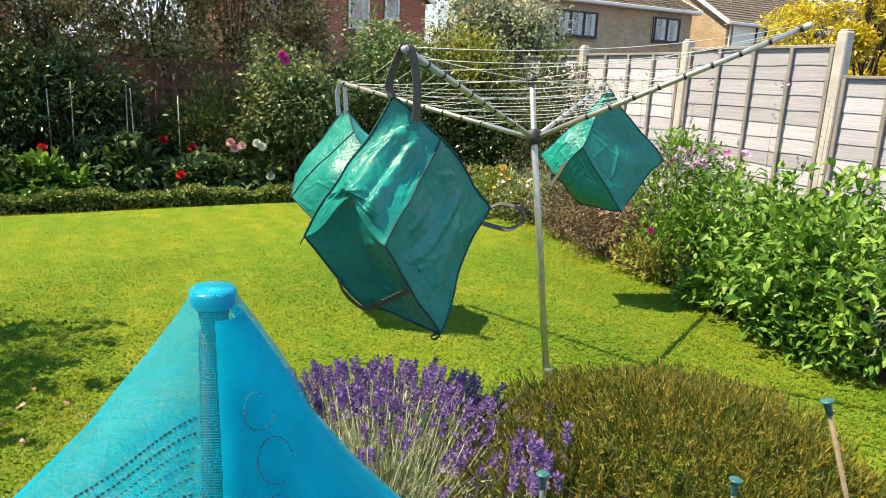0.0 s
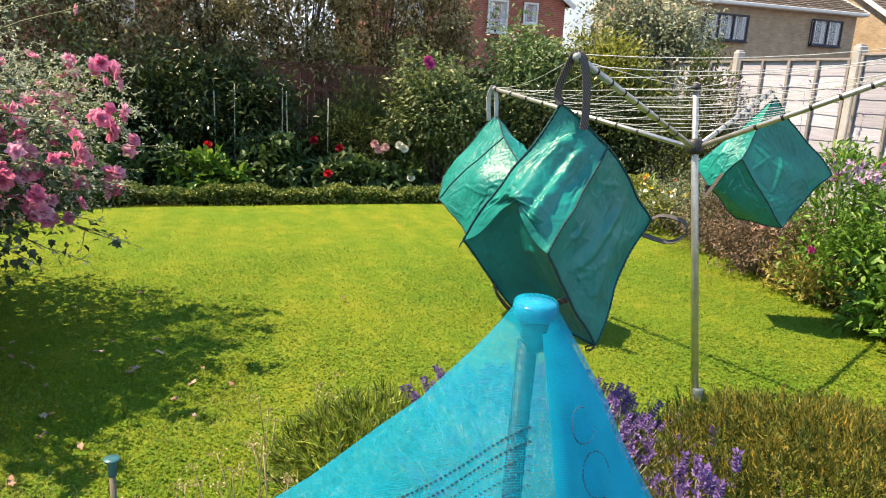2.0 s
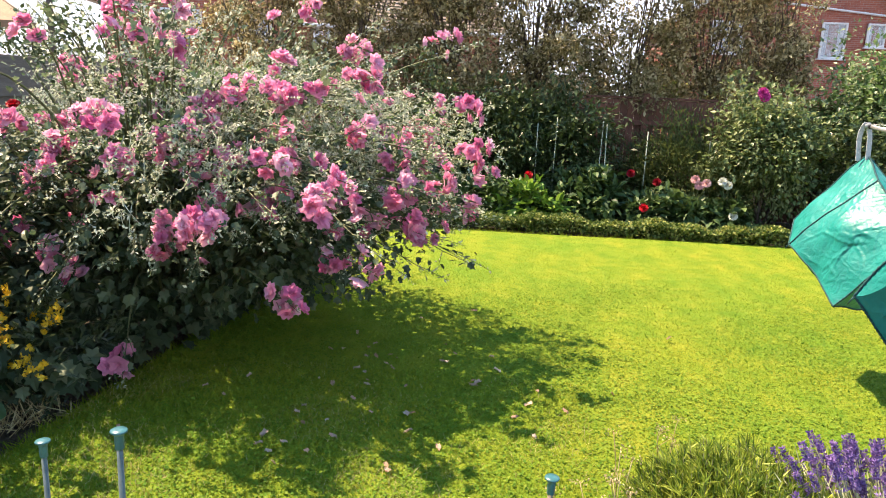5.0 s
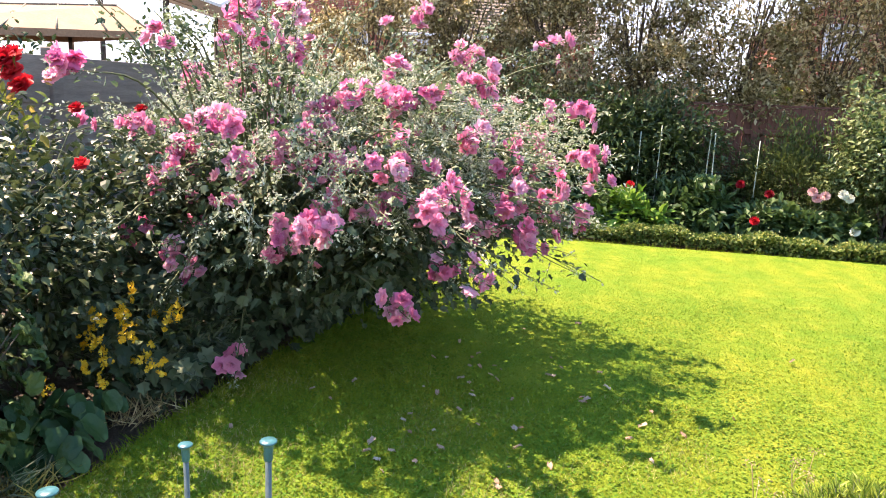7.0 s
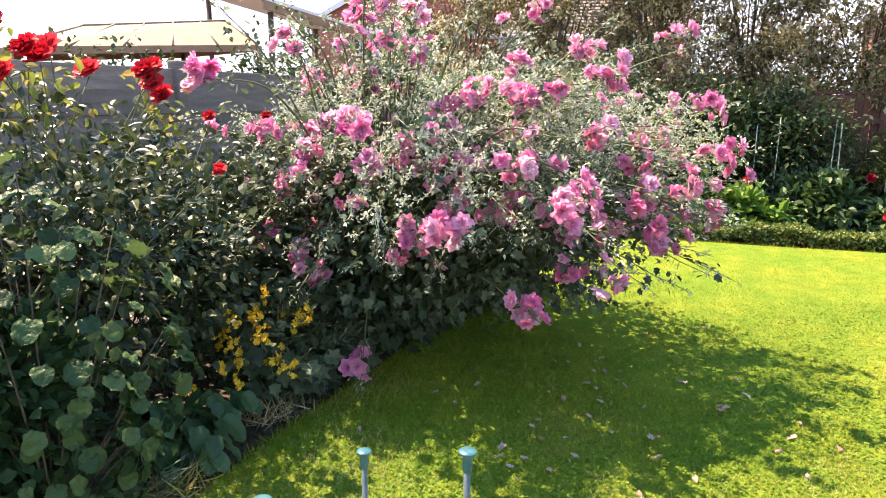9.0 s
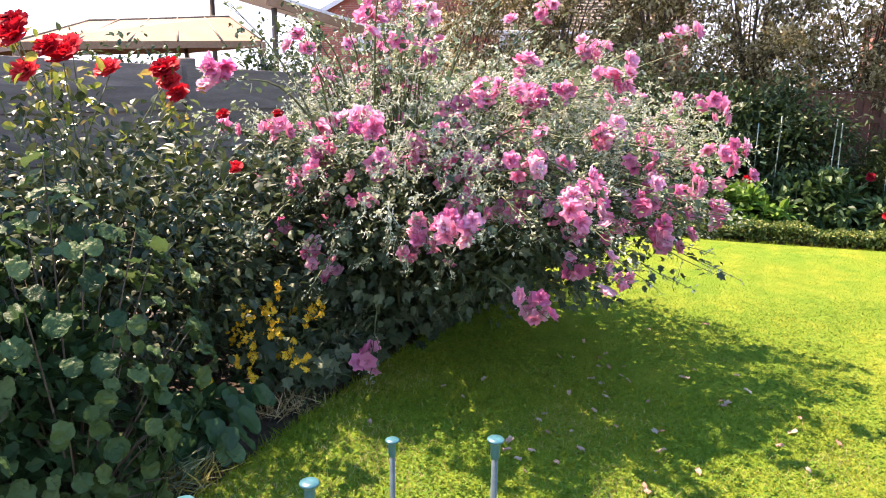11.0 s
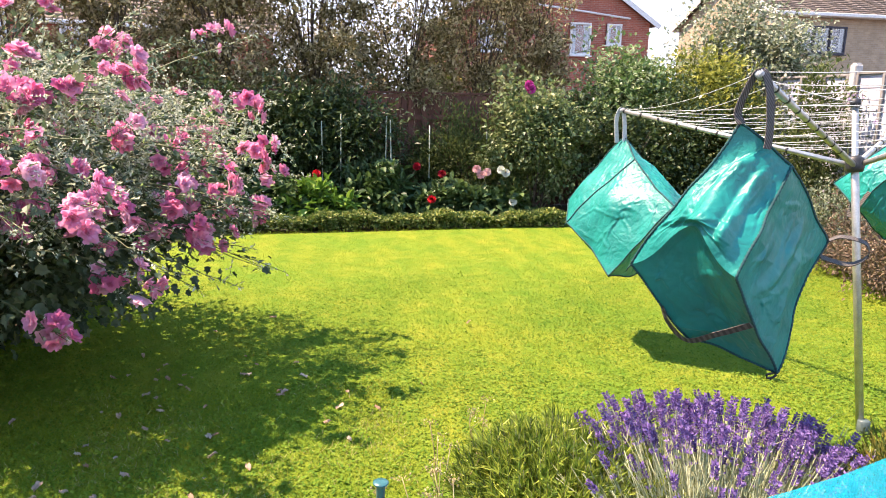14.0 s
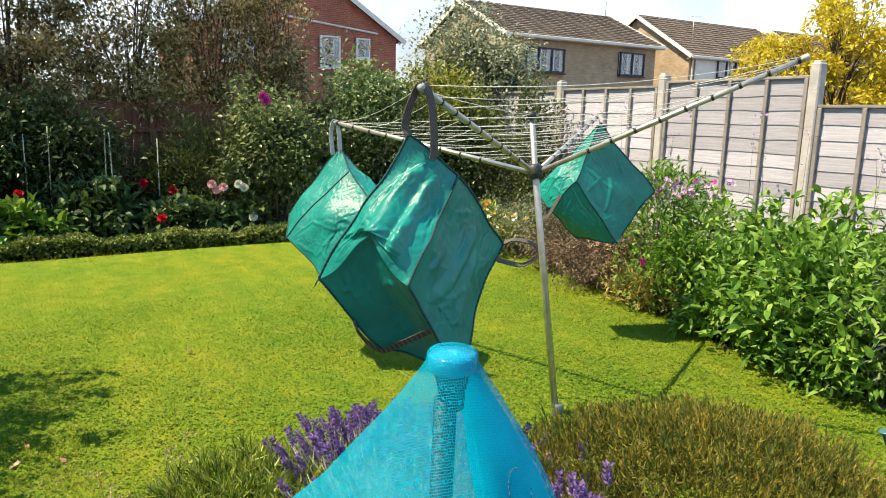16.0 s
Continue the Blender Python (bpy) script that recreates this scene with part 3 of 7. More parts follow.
EDGE = [(-2.2, 0.0), (-2.22, 1.2), (-2.21, 2.1), (-2.19, 2.8), (-2.12, 3.8), (-2.03, 4.5), (-1.92, 6.0), (-1.76, 7.2), (-1.45, 7.8), (-0.8, 8.08),
        (0.2, 8.13), (1.5, 8.22), (2.8, 8.3), (3.9, 8.15), (4.7, 7.5), (5.12, 6.6), (5.07, 5.84), (4.88, 5.35), (4.67, 4.4), (4.6, 3.9), (4.4, 3.0),
        (4.34, 2.3), (4.3, 1.8), (4.2, 0.8), (4.1, 0.0)]


def smooth_loop(points, per=5):
    out, n = [], len(points)
    for i in range(n):
        p0, p1, p2, p3 = (Vector(points[(i + k - 1) % n]) for k in range(4))
        for j in range(per):
            t = j / per
            out.append(0.5 * (2 * p1 + (p2 - p0) * t + (2 * p0 - 5 * p1 + 4 * p2 - p3) * t * t + (3 * p1 - p0 - 3 * p2 + p3) * t ** 3))
    return out


LOOP = smooth_loop(EDGE)
LOOP_AB = np.array([(p[0], p[1]) for p in LOOP])


def inside_lawn(q):
    x, y = q[:, 0], q[:, 1]
    res = np.zeros(len(q), bool)
    n = len(LOOP_AB)
    for i in range(n):
        x0, y0 = LOOP_AB[i]
        x1, y1 = LOOP_AB[(i + 1) % n]
        cross = (y0 > y) != (y1 > y)
        res ^= cross & (x < (x1 - x0) * (y - y0) / (y1 - y0 + 1e-12) + x0)
    return res


bm = bmesh.new()
rim = [bm.verts.new(ab(p[0], p[1], 0.0)) for p in LOOP]
low = [bm.verts.new(ab(p[0], p[1], -0.06)) for p in LOOP]
bm.faces.new(rim)
for k in range(len(rim)):
    bm.faces.new((low[k], low[(k + 1) % len(rim)], rim[(k + 1) % len(rim)], rim[k]))
bmesh.ops.triangulate(bm, faces=[f for f in bm.faces if len(f.verts) > 4])
tagged(part("lawn", bm, M_LAWN), "mown green lawn with yellowed patches and curved edges", "lawn", kind="structure")

rng = np.random.default_rng(5)
q = np.column_stack((rng.uniform(-2.4, 5.2, 430000), rng.uniform(1.4, 8.4, 430000)))
q = q[inside_lawn(q)]
keep = rng.random(len(q)) < np.clip(1.3 - 0.14 * q[:, 1], 0.22, 1)
q = q[keep]
P = np.column_stack((UX * q[:, 0] - UY * q[:, 1], UY * q[:, 0] + UX * q[:, 1], np.zeros(len(q))))
n = len(P)
A = np.column_stack((rng.normal(size=n), rng.normal(size=n), 0.2 + 0.7 * rng.random(n)))
leaf_part("lawn_grass", P, A, unit_rows(rng, n) * 0.5 + np.array((0, 0, 1.0)), 0.010 + 0.016 * rng.random(n) ** 2, 0.0045, "blade", M_GRASS)
tagged(bpy.data.objects["lawn_grass"], "short mown grass blades covering the lawn", "grass", kind="stuff")
# small flat clover and daisy leaves among the blades
q = np.column_stack((rng.uniform(-2.4, 5.0, 150000), rng.uniform(0.9, 6.0, 150000)))
q = q[inside_lawn(q)]
q = q[rng.random(len(q)) < np.clip(1.35 - 0.2 * q[:, 1] + 0.25 * np.sin(q[:, 0] * 3.1 + 2 * np.sin(q[:, 1] * 1.7)), 0.1, 1)]
n = len(q)
P = np.column_stack((UX * q[:, 0] - UY * q[:, 1], UY * q[:, 0] + UX * q[:, 1], 0.004 + 0.012 * rng.random(n)))
A = np.column_stack((rng.normal(size=n), rng.normal(size=n), 0.35 * rng.normal(size=n)))
leaf_part("lawn_clover", P, A, unit_rows(rng, n) * 0.45 + np.array((0, 0, 1.0)), 0.010 + 0.011 * rng.random(n), 0.009 + 0.008 * rng.random(n), "diamond", M_CLOVER)
tagged(bpy.data.objects["lawn_clover"], "small flat clover leaves scattered through the lawn", "clover", kind="stuff")
# taller loose blades and straw where the mower turns beside the bed
n = 42000
q = np.column_stack((-2.25 + 2.6 * rng.random(n) ** 1.3, rng.uniform(1.0, 3.6, n)))
q = q[inside_lawn(q)]
n = len(q)
P = np.column_stack((UX * q[:, 0] - UY * q[:, 1], UY * q[:, 0] + UX * q[:, 1], np.zeros(n)))
A = np.column_stack((rng.normal(size=n), rng.normal(size=n), 0.5 + 0.6 * rng.random(n)))
straw = rng.random(n) < np.clip(0.32 + 0.45 * np.sin(5.2 * q[:, 0] + 1.3 * np.sin(3.1 * q[:, 1])) * np.sin(4.3 * q[:, 1] + 1.0) + 0.25 * (2.2 - q[:, 1]), 0.05, 0.85)
for pick, name, mat, label in ((~straw, "loose_grass", M_GRASS, "loose longer grass blades beside the bed"), (straw, "dry_grass", M_STRAWBLADE, "pale dry grass blades among the green")):
    k = int(pick.sum())
    leaf_part(name, P[pick], A[pick], unit_rows(rng, k) * 0.6 + np.array((0, 0, 1.0)), 0.018 + 0.026 * rng.random(k), 0.0034, "blade", mat)
    tagged(bpy.data.objects[name], label, "grass", kind="stuff")
# a longer uncut fringe along the soil edge
nxt = rng.random(9000)[:, None]
i = rng.integers(0, len(LOOP_AB), 9000)
fr = LOOP_AB[i] + (LOOP_AB[(i + 1) % len(LOOP_AB)] - LOOP_AB[i]) * nxt + rng.normal(size=(9000, 2)) * 0.025
P = np.column_stack((UX * fr[:, 0] - UY * fr[:, 1], UY * fr[:, 0] + UX * fr[:, 1], np.full(9000, -0.02)))
A = np.column_stack((rng.normal(size=9000) * 0.7, rng.normal(size=9000) * 0.7, np.ones(9000)))
leaf_part("edge_grass", P, A, unit_rows(rng, 9000), 0.035 + 0.045 * rng.random(9000), 0.006, "blade", M_GRASS)
tagged(bpy.data.objects["edge_grass"], "longer uncut grass fringe along the lawn edge", "grass", kind="stuff")

# raised soil of the near island bed, on the lawn
bm = bmesh.new()
mid = bm.verts.new((0.45, 1.55, 0.10))
inner, outer = [], []
for k in range(40):
    c = 2 * math.pi * k / 40
    wob = 1 + 0.06 * math.sin(3 * c) + 0.04 * math.sin(7 * c + 1)
    inner.append(bm.verts.new((0.45 + 1.15 * wob * math.cos(c), 1.55 + 0.95 * wob * math.sin(c), 0.07 + 0.02 * math.sin(5 * c))))
    outer.append(bm.verts.new((0.45 + 1.38 * wob * math.cos(c), 1.55 + 1.16 * wob * math.sin(c), 0.004)))
for k in range(40):
    j = (k + 1) % 40
    bm.faces.new((mid, inner[k], inner[j]))
    bm.faces.new((inner[k], outer[k], outer[j], inner[j]))
tagged(part("flower_bed", bm, M_SOIL, smooth=True), "raised soil bed under lavender and heather on the lawn", "flower bed", kind="structure")

# ---- right fence: concrete posts, overlapping grey boards ----
FA = 6.77
POSTS = [(9.90, 2.06), (7.97, 2.12), (6.04, 2.15), (4.11, 2.19), (2.18, 1.86), (0.25, 1.86), (-1.68, 1.86)]
PANELS = [(1.97, 0.0), (1.99, 0.0), (2.04, 0.0), (1.76, 0.0), (1.76, 0.0), (1.76, 0.0)]
wall_right = thing("wall_right", ab(FA, 4.1), "pale weathered lapped timber fence with concrete posts", "fence", kind="structure")
FACE = radians(AXIS_TURN)
for b, h in POSTS:
    bm = bmesh.new()
    box(bm, (0.11, 0.11, h - 0.02 + 0.1), Matrix.Translation((0, 0, (h - 0.02 - 0.1) / 2)), 0.012)
    box(bm, (0.075, 0.075, 0.02), Matrix.Translation((0, 0, h - 0.01)), 0.006)
    me = bpy.data.meshes.new("post")
    bm.to_mesh(me)
    bm.free()
    me.materials.append(M_CONCRETE)
    local("post", me, Matrix.Translation(ab(FA, b)) @ Matrix.Rotation(FACE, 4, "Z"), wall_right, "pale concrete post")


def lap_board(seed, run, high):
    """One lapped board with a wavy lower edge; x runs through the fence, y along it."""
    r = np.random.default_rng(seed)
    bm = bmesh.new()
    rows = []
    ph = r.random() * 6
    for k in range(9):
        y = -run / 2 + run * k / 8
        dz = 0.004 * math.sin(k * 1.3 + ph) + r.normal() * 0.0025
        rows.append([bm.verts.new((x, y, z)) for x, z in ((-0.0165, dz), (-0.006, dz), (0.0, high), (-0.008, high))])
    for p, q in zip(rows, rows[1:]):
        for k in range(4):
            bm.faces.new((p[k], p[(k + 1) % 4], q[(k + 1) % 4], q[k]))
    bm.faces.new(rows[0][::-1])
    bm.faces.new(rows[-1])
    bmesh.ops.recalc_face_normals(bm, faces=bm.faces)
    me = bpy.data.meshes.new("board")
    bm.to_mesh(me)
    bm.free()
    return me


BOARDS = []
for s in range(6):
    me = lap_board(s, 1.80, 0.165)
    me.materials.append(M_FENCE)
    BOARDS.append(me)
BATTEN = boxmesh("batten", (0.024, 0.042, 1.0), 0.004, M_BATTEN)
CAPRAIL = boxmesh("cap_rail", (0.055, 1.81, 0.03), 0.005, M_BATTEN)
GRAVEL = boxmesh("gravel_board", (0.05, 1.81, 0.16), 0.006, M_CONCRETE)
for (b0, _h0), (b1, _h1), (top, _x) in zip(POSTS, POSTS[1:], PANELS):
    mid_b = (b0 + b1) / 2
    base = top - 1.76
    turn = Matrix.Rotation(FACE, 4, "Z")
    if base > 0.05:
        local("gravel_board", GRAVEL, Matrix.Translation(ab(FA, mid_b, base - 0.08)) @ turn, wall_right, "concrete gravel board")
    for k in range(12):
        z = base + k * 0.144
        if z + 0.165 > top + 0.01:
            break
        local("board", BOARDS[random.randrange(6)], Matrix.Translation(ab(FA, mid_b, z)) @ turn, wall_right)
    local("cap_rail", CAPRAIL, Matrix.Translation(ab(FA - 0.012, mid_b, top)) @ turn, wall_right)
    for f in (-0.88, -0.45, 0.0, 0.45, 0.88):
        local("batten", BATTEN, Matrix.Translation(ab(FA - 0.036, mid_b + f, base + 0.875)) @ turn @ Matrix.Diagonal((1, 1, 1.74, 1)), wall_right)

# ---- back fence: brown boards ----
FB = 10.4
wall_back = thing("wall_back", ab(1.5, FB), "dark reddish-brown stained timber fence behind the border", "fence", kind="structure")
VBOARD = [boxmesh("board", (0.098, 0.016, 1.66 + 0.004 * s), 0.003, M_BROWNFENCE) for s in range(3)]
BPOST = boxmesh("post", (0.09, 0.09, 1.74), 0.006, M_BROWNFENCE)
BCAP = boxmesh("cap_rail", (1.8, 0.05, 0.03), 0.004, M_BROWNFENCE)
BRAIL = boxmesh("rail", (1.8, 0.035, 0.07), 0.004, M_BROWNFENCE)
turn = Matrix.Rotation(FACE, 4, "Z")
for k in range(6):
    a0 = -3.9 + 1.83 * k
    local("post", BPOST, Matrix.Translation(ab(a0, FB, 0.85)) @ turn, wall_back)
    local("cap_rail", BCAP, Matrix.Translation(ab(a0 + 0.915, FB, 1.655)) @ turn, wall_back)
    local("rail", BRAIL, Matrix.Translation(ab(a0 + 0.915, FB - 0.028, 0.55)) @ turn, wall_back)
    local("rail", BRAIL, Matrix.Translation(ab(a0 + 0.915, FB - 0.028, 1.3)) @ turn, wall_back)
    for j in range(17):
        local("board", VBOARD[random.randrange(3)], Matrix.Translation(ab(a0 + 0.1 + 0.102 * j, FB, 0.8 + random.uniform(-0.004, 0.004))) @ turn, wall_back)

# ---- left fence: grey boards ----
LA = -4.2
wall_left = thing("wall_left", ab(LA, 4), "dull grey timber fence behind the rose bed", "fence", kind="structure")
LBOARD = boxmesh("board", (0.018, 1.8, 0.17), 0.003, M_GREYFENCE)
LPOST = boxmesh("post", (0.1, 0.1, 1.85), 0.008, M_GREYFENCE)
for k in range(8):
    b0 = -3.4 + 1.9 * k
    local("post", LPOST, Matrix.Translation(ab(LA, b0, 0.9)) @ turn, wall_left)
    if k < 7:
        for j in range(11):
            local("board", LBOARD, Matrix.Translation(ab(LA + (0.006 if j % 2 else -0.006), b0 + 0.95, 0.12 + 0.156 * j)) @ turn, wall_left)


# ---- houses ----
def uv_box(bm, size, m):
    """A box whose UV is metres along each side."""
    uv = bm.loops.layers.uv.verify()
    made = bmesh.ops.create_cube(bm, size=1.0)["verts"]
    bmesh.ops.scale(bm, vec=size, verts=made)
    for f in {f for v in made for f in v.link_faces}:
        nx, ny, nz = (abs(c) for c in f.normal)
        for lp in f.loops:
            c = lp.vert.co
            lp[uv].uv = (c.y if nx > 0.5 else c.x, c.z if nz < 0.5 else c.y)
    bmesh.ops.transform(bm, matrix=m, verts=made)


def window(parent, m, w, h, lights, trim, ob_label):
    """A casement window in the wall plane y = 0 of m, its middle at the origin."""
    # added dark sheet behind the panes stands in for the unlit room
    win = local("window", boxmesh("dark_room_sheet", (w + 0.02, 0.02, h + 0.02), 0, M_DARKTRIM), m @ Matrix.Translation((0, 0.13, 0)), parent, ob_label)
    bits = []
    for x in [(-w / 2 + 0.035), (w / 2 - 0.035)] + [-w / 2 + w * k / lights for k in range(1, lights)]:
        bits.append(((0.07, 0.09, h), (x, -0.02, 0)))
    for z in (-h / 2 + 0.035, h / 2 - 0.035):
        bits.append(((w, 0.09, 0.07), (0, -0.022, z)))
    for size, at in bits:
        ob = new("bar", boxmesh("bar", size, 0.008, trim))
        ob.parent, ob.matrix_basis = win, Matrix.Translation((at[0], at[1] - 0.13, at[2]))
    for k in range(lights):
        ob = new("pane", boxmesh("pane", (w / lights - 0.06, 0.008, h - 0.12), 0, M_GLASS))
        ob.parent, ob.matrix_basis = win, Matrix.Translation((-w / 2 + w * (k + 0.5) / lights, -0.125, 0))
        ob.visible_shadow = False
        for s in (-1, 1):
            cw = w / lights * 0.26
            cu = new("curtain", boxmesh("curtain", (cw, 0.01, h - 0.1), 0, M_CURTAIN))
            cu.parent, cu.matrix_basis = win, Matrix.Translation((-w / 2 + w * (k + 0.5) / lights + s * (w / lights * 0.5 - cw / 2 - 0.04), -0.03, 0))
    sill = new("sill", boxmesh("sill", (w + 0.12, 0.16, 0.05), 0.008, trim))
    sill.parent, sill.matrix_basis = win, Matrix.Translation((0, -0.16, -h / 2 - 0.03))
    return win


def house(origin, turn_deg, w, d, eave, ridge, brick, label, windows, group="", over=0.35, gable_front=False, trim=None, chimney=False):
    """x along the front, y into the house; the ridge runs along x, or along y with gable_front."""
    base = Matrix.Translation(origin) @ Matrix.Rotation(radians(turn_deg), 4, "Z")
    ob = thing("house", origin, label, "house", group)
    bm = bmesh.new()
    uv_box(bm, (w, d, eave), base @ Matrix.Translation((w / 2, d / 2, eave / 2)))
    uv = bm.loops.layers.uv.verify()
    rise = ridge - eave
    ends = (((0, 0), (0, d), (0, d / 2)), ((w, 0), (w, d), (w, d / 2))) if not gable_front else (((0, 0), (w, 0), (w / 2, 0)), ((0, d), (w, d), (w / 2, d)))
    for p, q, r in ends:
        pts = [(p[0], p[1], eave), (q[0], q[1], eave), (r[0], r[1], ridge)]
        f = bm.faces.new([bm.verts.new(base @ Vector(v)) for v in pts])
        for lp, v in zip(f.loops, pts):
            lp[uv].uv = (v[1] if not gable_front else v[0], v[2])
    part("wall", bm, brick, ob)
    half, run = (d / 2, w) if not gable_front else (w / 2, d)
    courses = 16
    for s in (0, 1):
        bm = bmesh.new()
        for k in range(courses):
            t0, t1 = k / courses, (k + 1) / courses + 0.012
            lo = (-over + (half + over) * t0, eave + 0.1 - over * rise / half + (rise + over * rise / half) * t0)
            hi = (-over + (half + over) * t1, eave + 0.1 - over * rise / half + (rise + over * rise / half) * t1)
            cols = max(6, int(run / 0.33))
            for c in range(cols):
                x0, x1 = -0.25 + (run + 0.5) * c / cols, -0.25 + (run + 0.5) * (c + 1) / cols - 0.02
                lift = 0.02 if c % 2 else 0.0
                quad = []
                for x, (y, z), up in ((x0, lo, 0.05 + lift), (x1, lo, 0.05 + lift), (x1, hi, 0.0), (x0, hi, 0.0)):
                    yy = y if s == 0 else 2 * half - y
                    pt = (x, yy, z + up) if not gable_front else (yy, x, z + up)
                    quad.append(bm.verts.new(base @ Vector(pt)))
                bm.faces.new(quad)
                edge_lo = [bm.verts.new(v.co - Vector((0, 0, 0.055))) for v in quad[:2]]
                bm.faces.new((edge_lo[0], edge_lo[1], quad[1], quad[0]))
        # the deck under the tiles
        pts = []
        for x in (-0.25, run + 0.25):
            for t in (0, 1):
                y, z = -over + (half + over) * t, eave + 0.09 - over * rise / half * (1 - t) + rise * t
                yy = y if s == 0 else 2 * half - y
                pts.append(base @ Vector((x, yy, z) if not gable_front else (yy, x, z)))
        v = [bm.verts.new(p) for p in pts]
        bm.faces.new((v[0], v[1], v[3], v[2]))
        part("roof", bm, M_TILE, ob, "brown concrete tiled roof slope")
    # barge boards along the gables, gutter boards along the eaves
    for e in (-0.26, run + 0.26):
        for s in (0, 1):
            y0, z0, y1, z1 = -over, eave + 0.05 - over * rise / half, half, ridge + 0.05
            ln = math.hypot(y1 - y0, z1 - z0)
            tilt = math.atan2(z1 - z0, y1 - y0)
            me = boxmesh("barge_board", (0.03, ln, 0.2), 0.004, M_WHITE)
            if not gable_front:
                m = Matrix.Translation((e, (y0 + y1) / 2, (z0 + z1) / 2)) @ Matrix.Rotation(tilt, 4, "X")
                if s:
                    m = Matrix.Translation((e, d - (y0 + y1) / 2, (z0 + z1) / 2)) @ Matrix.Rotation(-tilt, 4, "X")
            else:
                ang = tilt if s == 0 else -tilt
                cx = (y0 + y1) / 2 if s == 0 else w - (y0 + y1) / 2
                me = boxmesh("barge_board", (ln, 0.03, 0.2), 0.004, M_WHITE)
                m = Matrix.Translation((cx, e, (z0 + z1) / 2)) @ Matrix.Rotation(-ang, 4, "Y")
            local("barge_board", me, base @ m, ob, "white painted barge board")
    if not gable_front:
        for y in (-over - 0.03, d + over + 0.03):
            local("gutter", boxmesh("gutter", (w + 0.5, 0.1, 0.14), 0.02, M_WHITE), base @ Matrix.Translation((w / 2, y, eave - over * rise / half + 0.04)), ob, "white gutter and fascia board")
        local("soffit", boxmesh("soffit", (w + 0.4, over, 0.03), 0, M_WHITE), base @ Matrix.Translation((w / 2, -over / 2, eave - over * rise / half - 0.03)), ob)
    for x0, x1, z0, z1, lights in windows:
        window(ob, base @ Matrix.Translation(((x0 + x1) / 2, -0.12, (z0 + z1) / 2)), x1 - x0, z1 - z0, lights, trim or M_DARKTRIM, "window with dark trim" if not trim else "white trimmed window")
    return ob, base


H0 = Vector((-0.8, 32.0, -0.15))
h1, b1 = house(H0, AXIS_TURN, 9.05, 7.6, 5.42, 7.12, M_BRICKTAN, "tan brick house with brown tiled roof and dark windows",
               [(1.0, 3.2, 3.8, 4.88, 3), (6.6, 8.2, 3.88, 4.98, 2), (1.2, 3.4, 1.0, 2.2, 3), (6.3, 8.3, 1.0, 2.2, 2)], "houses behind the fence")
h2, b2 = house(H0 + Vector((UX * 11.5, UY * 11.5, 0.25)), AXIS_TURN, 9.72, 7.6, 4.95, 7.15, M_BRICKTAN, "tan brick house with a white clad front and brown roof",
               [(2.0, 4.2, 3.8, 4.88, 3), (6.6, 8.25, 3.75, 4.85, 2)], "houses behind the fence")
local("cladding", boxmesh("cladding", (2.6, 0.06, 2.4), 0.01, M_WHITE), b2 @ Matrix.Translation((1.7, -0.05, 3.7)), h2, "white boarded cladding panel")
local("rain_pipe", boxmesh("rain_pipe", (0.09, 0.09, 5.0), 0.03, M_WHITE), b2 @ Matrix.Translation((0.15, -0.1, 2.4)), h2, "white rain pipe")
house(H0 + Vector((UX * 23, UY * 23, 0.3)), AXIS_TURN, 9.72, 7.6, 4.95, 7.15, M_BRICKTAN, "tan brick house far along the row with brown roof",
      [(2.0, 4.2, 3.8, 4.88, 3), (6.6, 8.25, 3.75, 4.85, 2)], "houses behind the fence")
RH = Vector((-5.6, 31.5, 0)) - Vector((UX * 8.6, UY * 8.6, 0))
h3, b3 = house(RH, AXIS_TURN, 8.6, 9.0, 4.85, 7.6, M_BRICKRED, "red brick gabled house with white trimmed windows",
               [(5.05, 5.95, 3.45, 4.75, 1), (6.65, 7.3, 3.9, 4.75, 1), (1.1, 2.3, 3.5, 4.7, 2), (1.2, 3.2, 1.0, 2.2, 2)], "houses behind the fence", gable_front=True, trim=M_WHITE)
local("waste_pipe", boxmesh("waste_pipe", (4.2, 0.08, 0.08), 0.03, M_WHITE), b3 @ Matrix.Translation((5.6, -0.08, 5.2)) @ Matrix.Rotation(0.1, 4, "Y"), h3, "pale plastic waste pipe")
house(Vector((-30.0, 12.0, 0)), 55, 8.0, 8.0, 4.7, 6.9, M_BRICKRED, "red brick house seen over the grey fence", [(2.0, 3.6, 3.4, 4.5, 2), (5.0, 6.4, 3.4, 4.5, 2)], "houses over the grey fence", gable_front=True, trim=M_WHITE)
house(Vector((-25.5, 17.5, 0)), 52, 9.0, 7.6, 4.3, 6.7, M_BRICKRED, "red brick house with grey tiled roof", [(1.0, 2.6, 3.0, 4.1, 2), (5.5, 7.2, 3.0, 4.1, 2)], "houses over the grey fence", trim=M_WHITE)
house(Vector((-17.5, 20.0, 0)), 40, 5.0, 4.0, 1.75, 2.35, M_BRICKRED, "low red brick outbuilding hidden behind trees", [(1.2, 2.4, 0.9, 1.6, 2)], "houses over the grey fence", trim=M_WHITE)

